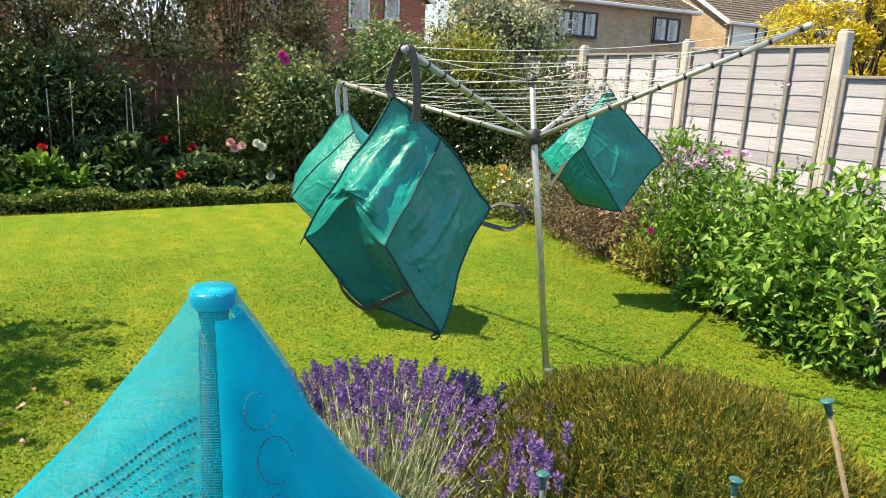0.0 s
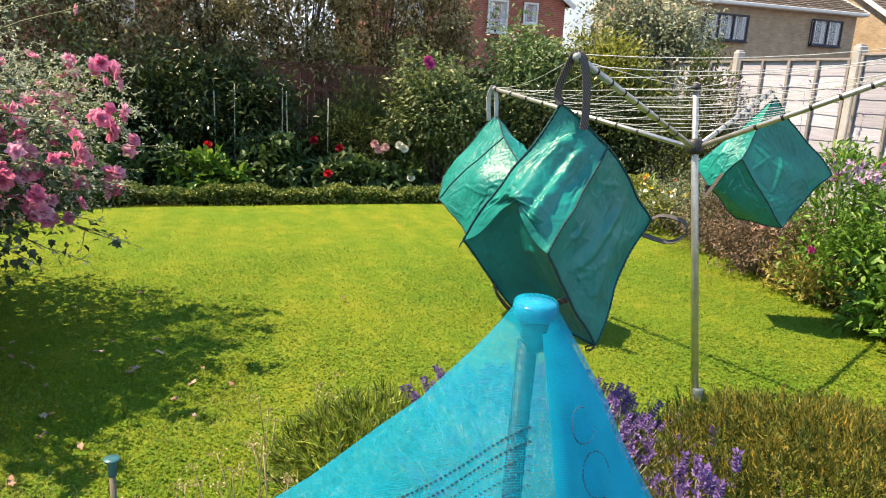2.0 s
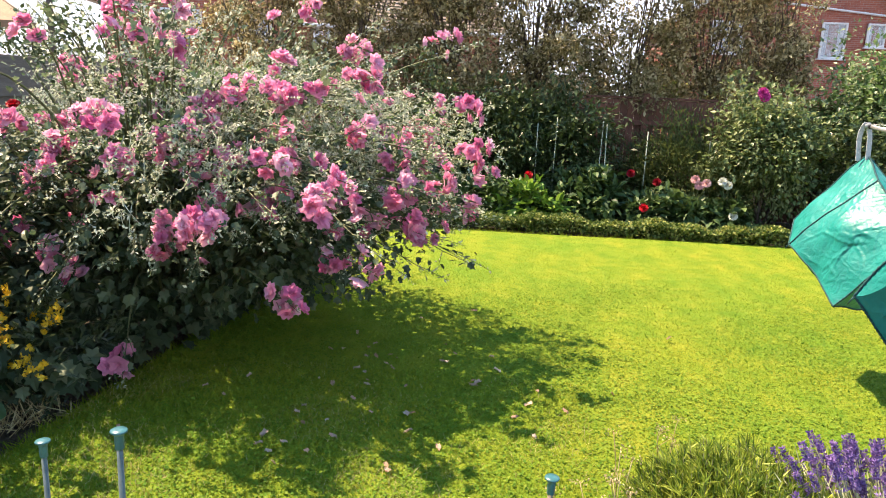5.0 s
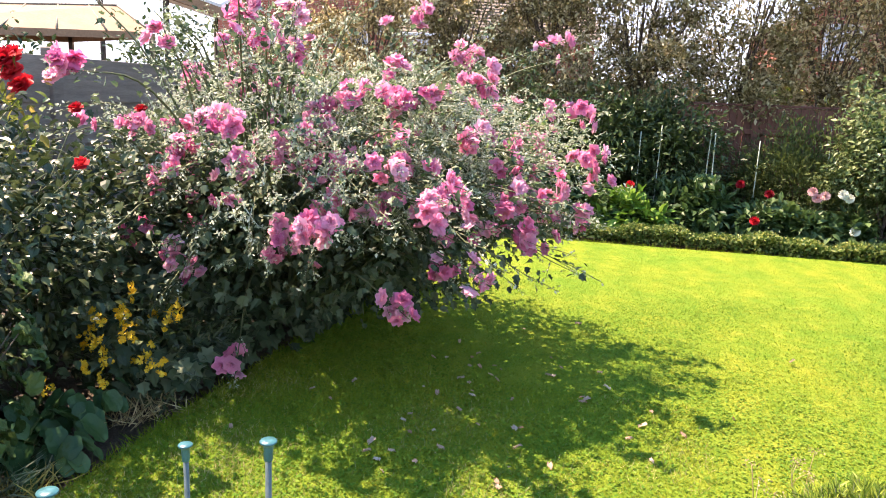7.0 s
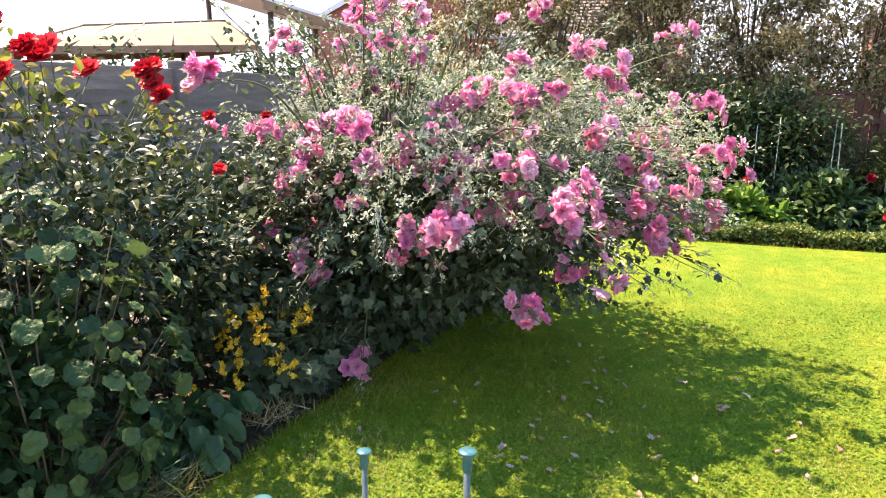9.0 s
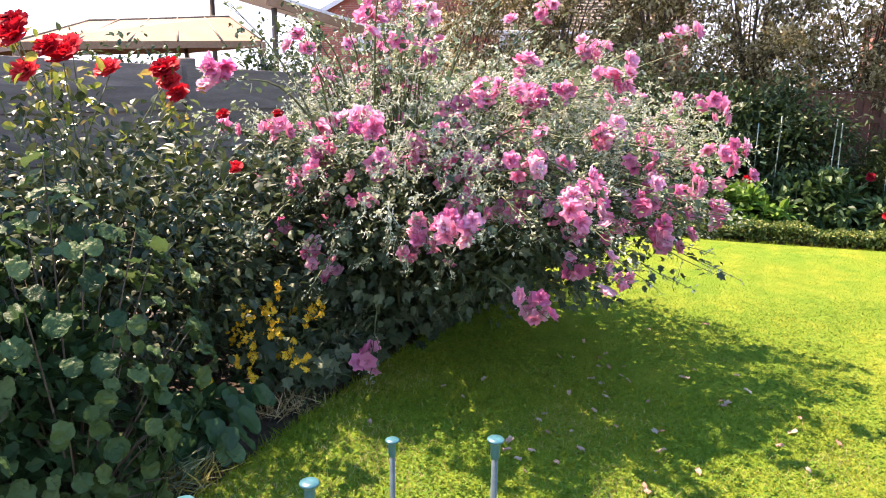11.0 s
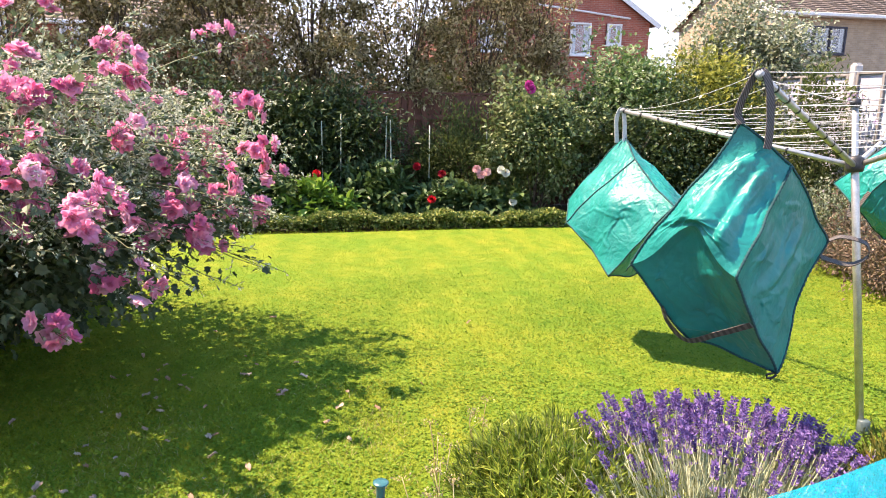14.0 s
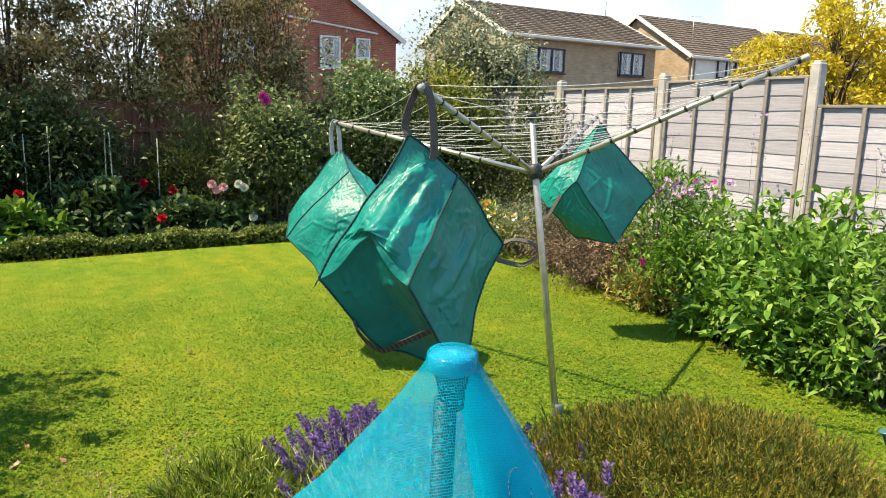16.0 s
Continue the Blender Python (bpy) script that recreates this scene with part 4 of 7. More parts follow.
# television aerials on the roofs
for at in (b1 @ Vector((9.0, 3.8, 7.1)), b2 @ Vector((1.2, 1.0, 5.2)), b3 @ Vector((6.6, 2.0, 6.4))):
    tall = 1.9 if at.z < 5.6 else 1.3
    aerial = thing("aerial", at, "thin metal television aerial on a roof", "aerial", "aerials")
    tube_part("mast", [[(at, 0.018), (at + Vector((0, 0, tall)), 0.018)]], M_ALU, aerial)
    tube_part("boom", [[(at + Vector((-0.4, 0, tall - 0.1)), 0.012), (at + Vector((0.4, 0.1, tall - 0.1)), 0.012)]], M_ALU, aerial)
    for k in range(5):
        p = at + Vector((-0.35 + 0.17 * k, 0.02 * k, tall - 0.1))
        tube_part("element", [[(p + Vector((0, -0.15, 0)), 0.006), (p + Vector((0, 0.15, 0)), 0.006)]], M_ALU, aerial, sides=4)

# ---- the neighbour's canopy beyond the left fence ----
C0 = Vector((-11.6, 1.8, 0))
canopy = thing("garden_canopy", C0, "tan canvas garden canopy on dark posts beyond the fence", "canopy")
corners = [Vector((-10.5, 0.0, 2.15)), Vector((-11.4, 3.4, 2.37)), Vector((-14.2, 2.9, 2.37)), Vector((-13.4, -0.6, 2.15))]
peak = [Vector((-11.9, 1.0, 2.56)), Vector((-12.4, 3.2, 2.80))]
bm = bmesh.new()
cv, pv = [bm.verts.new(c) for c in corners], [bm.verts.new(c) for c in peak]
lw = [bm.verts.new(c - Vector((0, 0, 0.10))) for c in corners]
for f in ((cv[0], cv[1], pv[1], pv[0]), (cv[1], cv[2], pv[1]), (cv[2], cv[3], pv[0], pv[1]), (cv[3], cv[0], pv[0])):
    bm.faces.new(f)
for k in range(4):
    bm.faces.new((lw[k], lw[(k + 1) % 4], cv[(k + 1) % 4], cv[k]))
part("canvas_roof", bm, M_CANVAS, canopy)
for c in corners:
    tube_part("post", [[(Vector((c.x, c.y, 0)), 0.05), (c - Vector((0, 0, 0.02)), 0.05)]], M_WOOD, canopy)
lift = Vector((0.02, -0.01, 0.0))
for f in range(6):
    tube_part("rafter", [[(corners[0].lerp(corners[1], f / 5) + lift, 0.016), (peak[0].lerp(peak[1], f / 5) + lift, 0.016)]], M_BAMBOO, canopy)
tube_part("ridge_pole", [[(peak[0] + lift, 0.02), (peak[1] + lift, 0.02)]], M_BAMBOO, canopy)
for k, (x, y, z) in enumerate(((-8.6, -0.5, 1.08), (-9.2, 1.2, 1.12), (-9.4, 2.8, 1.15))):
    shrub("neighbour_hedge", "dark green hedge beyond the rose bed fence", "hedge", (x, y, 0), (x, y, z), (0.5, 1.0, z), 3000, 0.08, 0.05, L_LAUREL, M_WOOD, 71 + k, "fold", 5, 0.5, "hedge beyond the fence")
shed = thing("lean_to", Vector((-12.6, 5.0, 0)), "white sheeted lean-to roof beside the canopy", "lean-to")
hi, lo, far_in = Vector((-12.1, 3.75, 3.2)), Vector((-12.26, 6.29, 2.68)), Vector((-2.6, -0.4, 0.35))
bm = bmesh.new()
top_v = [bm.verts.new(p) for p in (hi, lo, lo + far_in, hi + far_in)]
under_v = [bm.verts.new(p - Vector((0, 0, 0.05))) for p in (hi, lo, lo + far_in, hi + far_in)]
bm.faces.new(top_v)
bm.faces.new(under_v[::-1])
for k in range(4):
    bm.faces.new((under_v[k], under_v[(k + 1) % 4], top_v[(k + 1) % 4], top_v[k]))
part("roof_sheet", bm, M_WHITE, shed)
bm = bmesh.new()
step = Vector((-0.04, -0.01, 0))
edge_v = [bm.verts.new(p + step * w + Vector((0, 0, z))) for w in (0, 1) for p, z in ((hi, -0.055), (lo, -0.055), (lo, -0.20), (hi, -0.20))]
for f in ((0, 1, 2, 3), (7, 6, 5, 4), (0, 4, 5, 1), (1, 5, 6, 2), (2, 6, 7, 3), (3, 7, 4, 0)):
    bm.faces.new([edge_v[i] for i in f])
part("fascia", bm, M_CANVAS, shed, "tan fascia board under the roof edge")
for p in (hi.lerp(lo, 0.06), hi.lerp(lo, 0.94)):
    for q in (Vector((-0.1, 0, -0.2)), far_in * 0.95 - Vector((0, 0, 0.06))):
        tube_part("post", [[(Vector((p.x + q.x, p.y + q.y, 0)), 0.05), (p + q, 0.05)]], M_WOOD, shed)
parasol = thing("closed_parasol", ab(0.9, 14.5), "closed white parasol standing beyond the fence", "parasol")
tube_part("pole", [[(ab(0.9, 14.5), 0.02), (ab(0.9, 14.5, 2.5), 0.02)]], M_ALU, parasol)
part("canopy", lathe([(0.03, 0), (0.16, 0.03), (0.13, 0.5), (0.06, 1.0), (0.01, 1.15)], 10), M_WHITE, parasol).location = ab(0.9, 14.5, 1.25)


# ---- rotary dryer ----
BASE, HUB, TOP = Vector((0.535, 3.66, 0.0)), Vector((0.351, 3.828, 1.295)), Vector((0.318, 3.862, 1.60))
TIPS = [Vector((1.497, 3.376, 1.874)), Vector((0.78, 5.14, 1.60)), Vector((-0.965, 4.623, 1.526)), Vector((-0.072, 2.49, 1.68))]
dryer = thing("rotary_dryer", BASE, "leaning aluminium rotary clothes dryer standing in the lawn", "clothes dryer")
tube_part("mast", [[(BASE - Vector((0, 0, 0.1)), 0.0185), (HUB, 0.0185), (HUB.lerp(TOP, 0.02), 0.0155), (TOP, 0.0155)]], M_ALU, dryer, sides=14)
tube_part("ground_socket", [[(BASE - Vector((0, 0, 0.05)), 0.03), (BASE + Vector((-0.004, 0.005, 0.06)), 0.03), (BASE + Vector((-0.0042, 0.0052, 0.065)), 0.024)]], M_STAKE, dryer, sides=14)
up = (TOP - BASE).normalized()
tube_part("hub", [[(HUB - up * 0.03, 0.034), (HUB - up * 0.01, 0.042), (HUB + up * 0.035, 0.042), (HUB + up * 0.05, 0.026)]], M_BLACK, dryer, sides=14)
tube_part("top_cap", [[(TOP - up * 0.02, 0.026), (TOP + up * 0.012, 0.026), (TOP + up * 0.02, 0.012)]], M_BLACK, dryer, sides=12)
for tip in TIPS:
    arm = tube_part("arm", [[(HUB.lerp(tip, 0.02), 0.0135), (HUB.lerp(tip, 0.5), 0.0135), (tip, 0.0125)]], M_ALU, dryer, sides=10)
    w = (tip - HUB).normalized()
    tube_part("end_cap", [[(tip - w * 0.02, 0.0155), (tip + w * 0.012, 0.0155), (tip + w * 0.018, 0.008)]], M_PALESTRAP, arm, sides=10)
    for k in range(9):
        p = HUB.lerp(tip, 0.24 + 0.75 * k / 8 - 0.01)
        tube_part("line_clip", [[(p - w * 0.006, 0.0158), (p + w * 0.006, 0.0158)]], M_BLACK, arm, sides=8)
for k in range(9):
    s = 0.24 + 0.75 * k / 8
    pts = []
    for i in range(4):
        p, q = HUB.lerp(TIPS[i], s), HUB.lerp(TIPS[(i + 1) % 4], s)
        lift = Vector((0, 0, 0.012))
        pts += [(v + lift, 0.0014) for v in bend(p, q, -0.05 * s * random.uniform(0.4, 1.5), 8)[:-1]]
    pts.append(pts[0])
    tube_part("line", [pts], M_LINE, dryer, sides=4)
for i, sag in ((0, 0.0), (1, 0.0), (2, 0.0), (3, 0.0)):
    tube_part("stay_cord", [[(v, 0.0015) for v in bend(TOP, HUB.lerp(TIPS[i], 0.97), -0.01, 4)]], M_LINE, dryer, sides=4)


# ---- green garden sacks ----
def strap(points, wide, material, parent, across, name="handle", label="woven webbing handle loop"):
    """A flat strap along points, wide metres across."""
    bm = bmesh.new()
    across = Vector(across).normalized()
    rows = []
    n = len(points)
    for i, p in enumerate(points):
        p = Vector(p)
        way = (Vector(points[min(i + 1, n - 1)]) - Vector(points[max(i - 1, 0)])).normalized()
        side = (across - way * across.dot(way)).normalized()
        nrm = way.cross(side) * 0.0018
        rows.append([bm.verts.new(p + s * side * wide / 2 + t * nrm) for s, t in ((-1, -1), (1, -1), (1, 1), (-1, 1))])
    for p, q in zip(rows, rows[1:]):
        for k in range(4):
            bm.faces.new((p[k], p[(k + 1) % 4], q[(k + 1) % 4], q[k]))
    bm.faces.new(rows[0][::-1])
    bm.faces.new(rows[-1])
    return part(name, bm, material, parent, label, smooth=False)


def spline(points, per=6):
    pts = [Vector(p) for p in points]
    pts = [2 * pts[0] - pts[1]] + pts + [2 * pts[-1] - pts[-2]]
    out = []
    for i in range(1, len(pts) - 2):
        p0, p1, p2, p3 = pts[i - 1:i + 3]
        for j in range(per):
            t = j / per
            out.append(0.5 * (2 * p1 + (p2 - p0) * t + (2 * p0 - 5 * p1 + 4 * p2 - p3) * t * t + (3 * p1 - p0 - 3 * p2 + p3) * t ** 3))
    out.append(pts[-2])
    return out


def sack(corners, mouth, label, seed, bulge=0.05, dents={}, pulls=(), folds={}, plain_edges=()):
    """A slack cube sack from its eight corners c[i][j][k]; mouth names the open side (axis, end)."""
    rs = np.random.default_rng(seed)
    c = {key: Vector(v) for key, v in corners.items()}
    mid = sum(c.values(), Vector()) / 8
    ob = thing("garden_sack", mid, label, "garden sack", "sacks on the dryer")
    N = 78

    def inside(u, v, w):
        p = Vector()
        for i in (0, 1):
            for j in (0, 1):
                for k in (0, 1):
                    p += c[(i, j, k)] * ((u if i else 1 - u) * (v if j else 1 - v) * (w if k else 1 - w))
        return p

    off = Vector(rs.uniform(-50, 50, 3).tolist())

    def slack(p):
        for at, push, wide in pulls:
            p = p + Vector(push) * math.exp(-(p - Vector(at)).length_squared / (2 * wide * wide))
        return p + noise.noise_vector(p * 2.6 + off) * 0.030 + noise.noise_vector(p * 6.5 + off) * 0.011

    for axis in range(3):
        for end in (0, 1):
            if (axis, end) == mouth:
                continue
            # sharp creases: straight ridges and valleys of limited length across the sheet
            ss, tt = np.meshgrid(np.linspace(0, 1, N + 1), np.linspace(0, 1, N + 1), indexing="ij")
            crinkle = np.zeros_like(ss)
            for _ in range(90):
                turn, far_, near_ = rs.uniform(0, math.pi), rs.uniform(0.06, 0.32), rs.uniform(0.012, 0.034)
                ds_, dt_ = ss - rs.random(), tt - rs.random()
                along = ds_ * math.cos(turn) + dt_ * math.sin(turn)
                aside = np.abs(dt_ * math.cos(turn) - ds_ * math.sin(turn) + 0.02 * np.sin(11 * along))
                crinkle += rs.uniform(0.25, 0.62) * near_ * rs.choice((-0.6, 1)) * np.clip(1 - aside / near_, 0, 1) * np.clip(1 - (along / far_) ** 2, 0, 1) * 0.5
            bm = bmesh.new()
            grid = []
            for i in range(N + 1):
                row = []
                for j in range(N + 1):
                    s, t = i / N, j / N
                    uvw = [s, t]
                    uvw.insert(axis, float(end))
                    p = inside(*uvw)
                    out = (p - mid).normalized()
                    sag = 16 * s * (1 - s) * t * (1 - t)
                    edge = min(1.0, 4 * sag)
                    lift = sag * (bulge * 0.5 + 0.05 * noise.noise(p * 3.1 + off * 3))
                    lift += edge * crinkle[i, j]
                    lift += edge * 0.003 * noise.noise(p * 19 + off)
                    for t0, t1, s0, s1, high, wide in folds.get((axis, end), ()):
                        g = (s - s0) / (s1 - s0)
                        if 0 <= g <= 1:
                            tent = max(0.0, 1 - abs(t - t0 - (t1 - t0) * g) / wide)
                            lift += high * tent * tent * (3 - 2 * tent) * min(1.0, 5 * g + (1 if s0 == 0 else 0)) * min(1.0, 4 * (1 - g)) * (1 if s0 == 0 else edge)
                    p += out * lift
                    for ds, dt, push, wide in dents.get((axis, end), ()):
                        p += out * push * edge * math.exp(-((s - ds) ** 2 + (t - dt) ** 2) / (2 * wide * wide))
                    row.append(bm.verts.new(slack(p)))
                grid.append(row)
            for i in range(N):
                for j in range(N):
                    bm.faces.new((grid[i][j], grid[i + 1][j], grid[i + 1][j + 1], grid[i][j + 1]))
            part("panel", bm, M_BAG, ob, smooth=True)
    for p in ((0, 1, 0), (0, 0, 1)):
        q = slack(c[p])
        tube_part("thread_tail", [[(q, 0.003), (q + Vector((-0.012, 0.0, -0.02)), 0.003), (q + Vector((-0.02, 0.01, -0.035)), 0.002)]], M_SEAM, ob, sides=5)
    keys = list(c)
    for p in keys:
        for ax in range(3):
            q = tuple(1 if i == ax else v for i, v in enumerate(p))
            if p[ax] == 0 and (p, ax) not in plain_edges:
                pts = [slack(c[p].lerp(c[q], k / 60)) for k in range(61)]
                tube_part("seam", [[(v + (v - mid).normalized() * 0.002, 0.0034 + 0.0026 * (k % 2)) for k, v in enumerate(pts)]], M_SEAM, ob, sides=6)
    return ob, c, mid, slack


# front sack: index order is (towards upper end, towards left end, towards lower right end)
Mv, Tv, Lv, Bv = Vector((-0.067, 2.26, 1.01)), Vector((0.055, 2.55, 1.38)), Vector((-0.444, 2.50, 0.963)), Vector((0.073, 2.50, 0.643))
front = {(0, 0, 0): Mv, (1, 0, 0): Tv, (0, 1, 0): Lv, (0, 0, 1): Bv, (1, 0, 1): Vector((0.216, 2.9, 1.07)), (0, 1, 1): Vector((-0.243, 2.6, 0.69)),
         (1, 1, 0): Vector((-0.112, 2.50, 1.53)), (1, 1, 1): Vector((-0.03, 2.9, 1.15))}
sk, c, mid, lie = sack(front, (0, 5), "large teal woven garden sack hanging open by one handle", 3, 0.05,
                  {(2, 0): ((0.75, 0.35, 0.02, 0.12),), (0, 0): ((0.5, 0.5, -0.07, 0.28),), (1, 0): ((0.5, 0.5, -0.03, 0.3), (0.3, 0.7, 0.02, 0.15))},
                  (((-0.27, 2.38, 0.985), (0.04, 0.06, 0.15), 0.09), ((-0.17, 2.36, 1.14), (-0.01, -0.11, 0.05), 0.10)),
                  {(2, 0): ((0.50, 0.52, 0.05, 0.95, 0.05, 0.22), (0.22, 0.30, 0.1, 0.9, 0.028, 0.10), (0.78, 0.7, 0.2, 0.8, 0.02, 0.1)),
                   (1, 0): ((0.35, 0.55, 0.1, 0.9, 0.016, 0.10), (0.7, 0.62, 0.2, 0.8, 0.012, 0.08))}, (((0, 0, 0), 1),))
tp = TIPS[3]
strap(spline([Vector((-0.024, 2.47, 1.435)), Vector((-0.022, 2.475, 1.47)), tp + Vector((0.045, -0.005, -0.12)), tp + Vector((0.03, 0.0, -0.03)), tp + Vector((0.0, 0, 0.016)), tp + Vector((-0.035, 0.0, -0.05)), Vector((-0.128, 2.49, 1.555)), Vector((-0.112, 2.48, 1.515))]), 0.033, M_STRAP, sk, (0.55, 0.6, 0.15))
R = lie(c[(1, 0, 1)])
strap(spline([R + Vector((0, 0, 0.0)), R + Vector((0.05, 0, 0.02)), R + Vector((0.13, 0.01, 0.0)), R + Vector((0.14, 0.01, -0.05)), R + Vector((0.08, 0, -0.085)), lie(c[(1, 0, 1)].lerp(Bv, 0.13)) + Vector((0.004, -0.01, 0))]), 0.028, M_STRAP, sk, (0.1, 0.9, 0.3))
BL = c[(0, 1, 1)]
low = BL.lerp(Mv.lerp(Bv, 0.55), 0.5)
strap(spline([lie(Lv.lerp(BL, 0.5)), lie(Lv.lerp(BL, 0.75)) + Vector((-0.02, -0.01, 0)), lie(BL) + Vector((-0.006, -0.012, -0.004)), lie(low) + Vector((-0.01, -0.02, 0.0)), lie(Mv.lerp(Bv, 0.5)) + Vector((-0.012, -0.012, 0.01))]), 0.022, M_STRAP, sk, (0.2, -0.5, 0.6))

b_tip = lie(Bv)
tube_part("toggle_loop", [[(b_tip, 0.004), (b_tip + Vector((-0.02, -0.005, -0.004)), 0.004), (b_tip + Vector((-0.034, -0.008, -0.012)), 0.004), (b_tip + Vector((-0.03, -0.006, -0.024)), 0.004), (b_tip + Vector((-0.012, -0.002, -0.02)), 0.004), (b_tip + Vector((0.0, 0, -0.008)), 0.004)]], M_BLACK, sk, "small black cord loop at the lowest corner", sides=6)

# sack on the arm over the lawn
A0, B0, D0, E0 = Vector((-0.815, 4.4, 1.225)), Vector((-0.51, 4.1, 0.975)), Vector((-1.225, 4.4, 0.80)), Vector((-0.13, 0.22, 0.12))
C0 = Vector((-0.87, 4.1, 0.53))
left = {(0, 0, 0): A0, (1, 0, 0): B0, (0, 1, 0): D0, (1, 1, 0): C0, (0, 0, 1): A0 + E0, (1, 0, 1): Vector((-0.45, 4.48, 0.92)), (0, 1, 1): Vector((-1.285, 4.65, 0.91)), (1, 1, 1): Vector((-0.79, 4.6, 0.44))}
lb, lc, mid, lie_left = sack(left, (0, 5), "teal woven garden sack hanging by one pale handle", 11, 0.05)
top, tip = A0 + E0, TIPS[2]
strap(spline([top + Vector((0.02, -0.02, -0.02)), tip + Vector((0.025, 0.0, -0.06)), tip + Vector((0, 0, 0.015)), tip + Vector((-0.025, -0.01, -0.06)), top + Vector((-0.03, -0.02, -0.03))]), 0.03, M_PALESTRAP, lb, (0.6, 0.6, 0))
p = lie_left(lc[(1, 0, 0)])
strap(spline([p, p + Vector((0.05, -0.03, 0.03)), p + Vector((0.1, -0.05, -0.01)), p + Vector((0.04, -0.04, -0.05))]), 0.028, M_PALESTRAP, lb, (0.1, 0.8, 0.4))

# sack on the far arm
V0, T0, G0, F0 = Vector((0.645, 4.95, 1.162)), Vector((0.83, 5.10, 1.56)), Vector((0.958, 5.0, 0.747)), Vector((0.492, 5.08, 0.96))
far = {(0, 0, 0): V0, (1, 0, 0): T0, (0, 1, 0): G0, (0, 0, 1): F0, (1, 1, 0): Vector((1.229, 5.25, 1.093)), (1, 0, 1): Vector((0.378, 5.3, 1.059)), (0, 1, 1): Vector((0.687, 5.15, 0.723)), (1, 1, 1): Vector((1.05, 5.55, 1.15))}
bb, bc, mid, lie_far = sack(far, (2, 5), "teal woven garden sack hung from the far arm", 23, 0.04)
tip = TIPS[1]
strap(spline([T0, tip + Vector((0.03, 0.0, -0.05)), tip + Vector((0, 0, 0.015)), tip + Vector((-0.03, -0.01, -0.06)), T0 + Vector((-0.03, -0.01, -0.02))]), 0.03, M_PALESTRAP, bb, (0.3, 1, 0))
F0 = lie_far(F0)
strap(spline([F0, F0 + Vector((-0.03, -0.06, 0.0)), F0 + Vector((-0.02, -0.1, -0.05)), F0.lerp(V0, 0.4) + Vector((0, -0.03, 0.02))]), 0.024, M_STRAP, bb, (0.1, 0.3, 0.9))


# ---- flowers: shared meshes ----
def petals(rings, material_, name, seed=0):
    """A flower of petal rings (count, length, width, tilt in degrees, cup); it looks along z."""
    r = np.random.default_rng(seed)
    V, F = [], []
    for count, length, wide, tilt, cup in rings:
        for k in range(count):
            c = 2 * math.pi * (k + 0.5 * (len(V) % 2)) / count + r.normal() * 0.12
            tl = radians(tilt + r.normal() * 6)
            start = len(V)
            for j, (v, w) in enumerate(((0.05, 0.22), (0.5, 0.72), (0.84, 1.0), (1.0, 0.75))):
                for s in (-1, 0, 1):
                    out = v * length * (1 - (0.16 if (s == 0 and j == 3) else 0))
                    x = out * math.cos(tl) - cup * length * v * v * 0.3
                    z = out * math.sin(tl) + abs(s) * cup * wide * 0.35 * w + r.normal() * 0.06 * length * v
                    y = s * wide * w / 2
                    V.append((x * math.cos(c) - y * math.sin(c), x * math.sin(c) + y * math.cos(c), z))
            for j in range(3):
                for s in range(2):
                    q = start + j * 3 + s
                    F.append((q, q + 1, q + 4, q + 3))
    me = bpy.data.meshes.new(name)
    me.from_pydata(V, [], F)
    me.polygons.foreach_set("use_smooth", [True] * len(F))
    me.materials.append(material_)
    return me


MALLOW = [petals([(6, 0.050, 0.060, 10 + 6 * s, 0.15), (6, 0.044, 0.050, 36 + 5 * s, 0.2), (5, 0.034, 0.034, 58, 0.2), (4, 0.022, 0.02, 76, 0.2)], L_PINK, "flower", s) for s in range(4)]
DAHLIA = {m.name: petals([(10, 0.056, 0.032, -6, 0.3), (10, 0.056, 0.030, 18, 0.3), (9, 0.050, 0.028, 40, 0.3), (8, 0.043, 0.024, 60, 0.3), (5, 0.034, 0.018, 78, 0.3)], m, "flower", 1) for m in (L_RED, L_DKRED, L_WHITE, L_PALEPINK, L_MAGENTA)}
ROSE = [petals([(7, 0.044, 0.078, 14, 0.2), (6, 0.042, 0.074, 38, 0.25), (6, 0.038, 0.062, 58, 0.3), (5, 0.030, 0.044, 76, 0.3)], L_RED, "flower", s) for s in range(3)]
STAR = {m.name: petals([(5, 0.02, 0.013, 25, 0.2)], m, "flower", 2) for m in (L_YELLOW, L_LILAC, L_WHITE, L_ORANGE, L_PALEPINK, L_MAGENTA)}


def face_to(at, way, spin=0.0, size=1.0):
    q = Vector(way).to_track_quat("Z", "Y").to_matrix().to_4x4()
    return Matrix.Translation(at) @ q @ Matrix.Rotation(spin, 4, "Z") @ Matrix.Scale(size, 4)


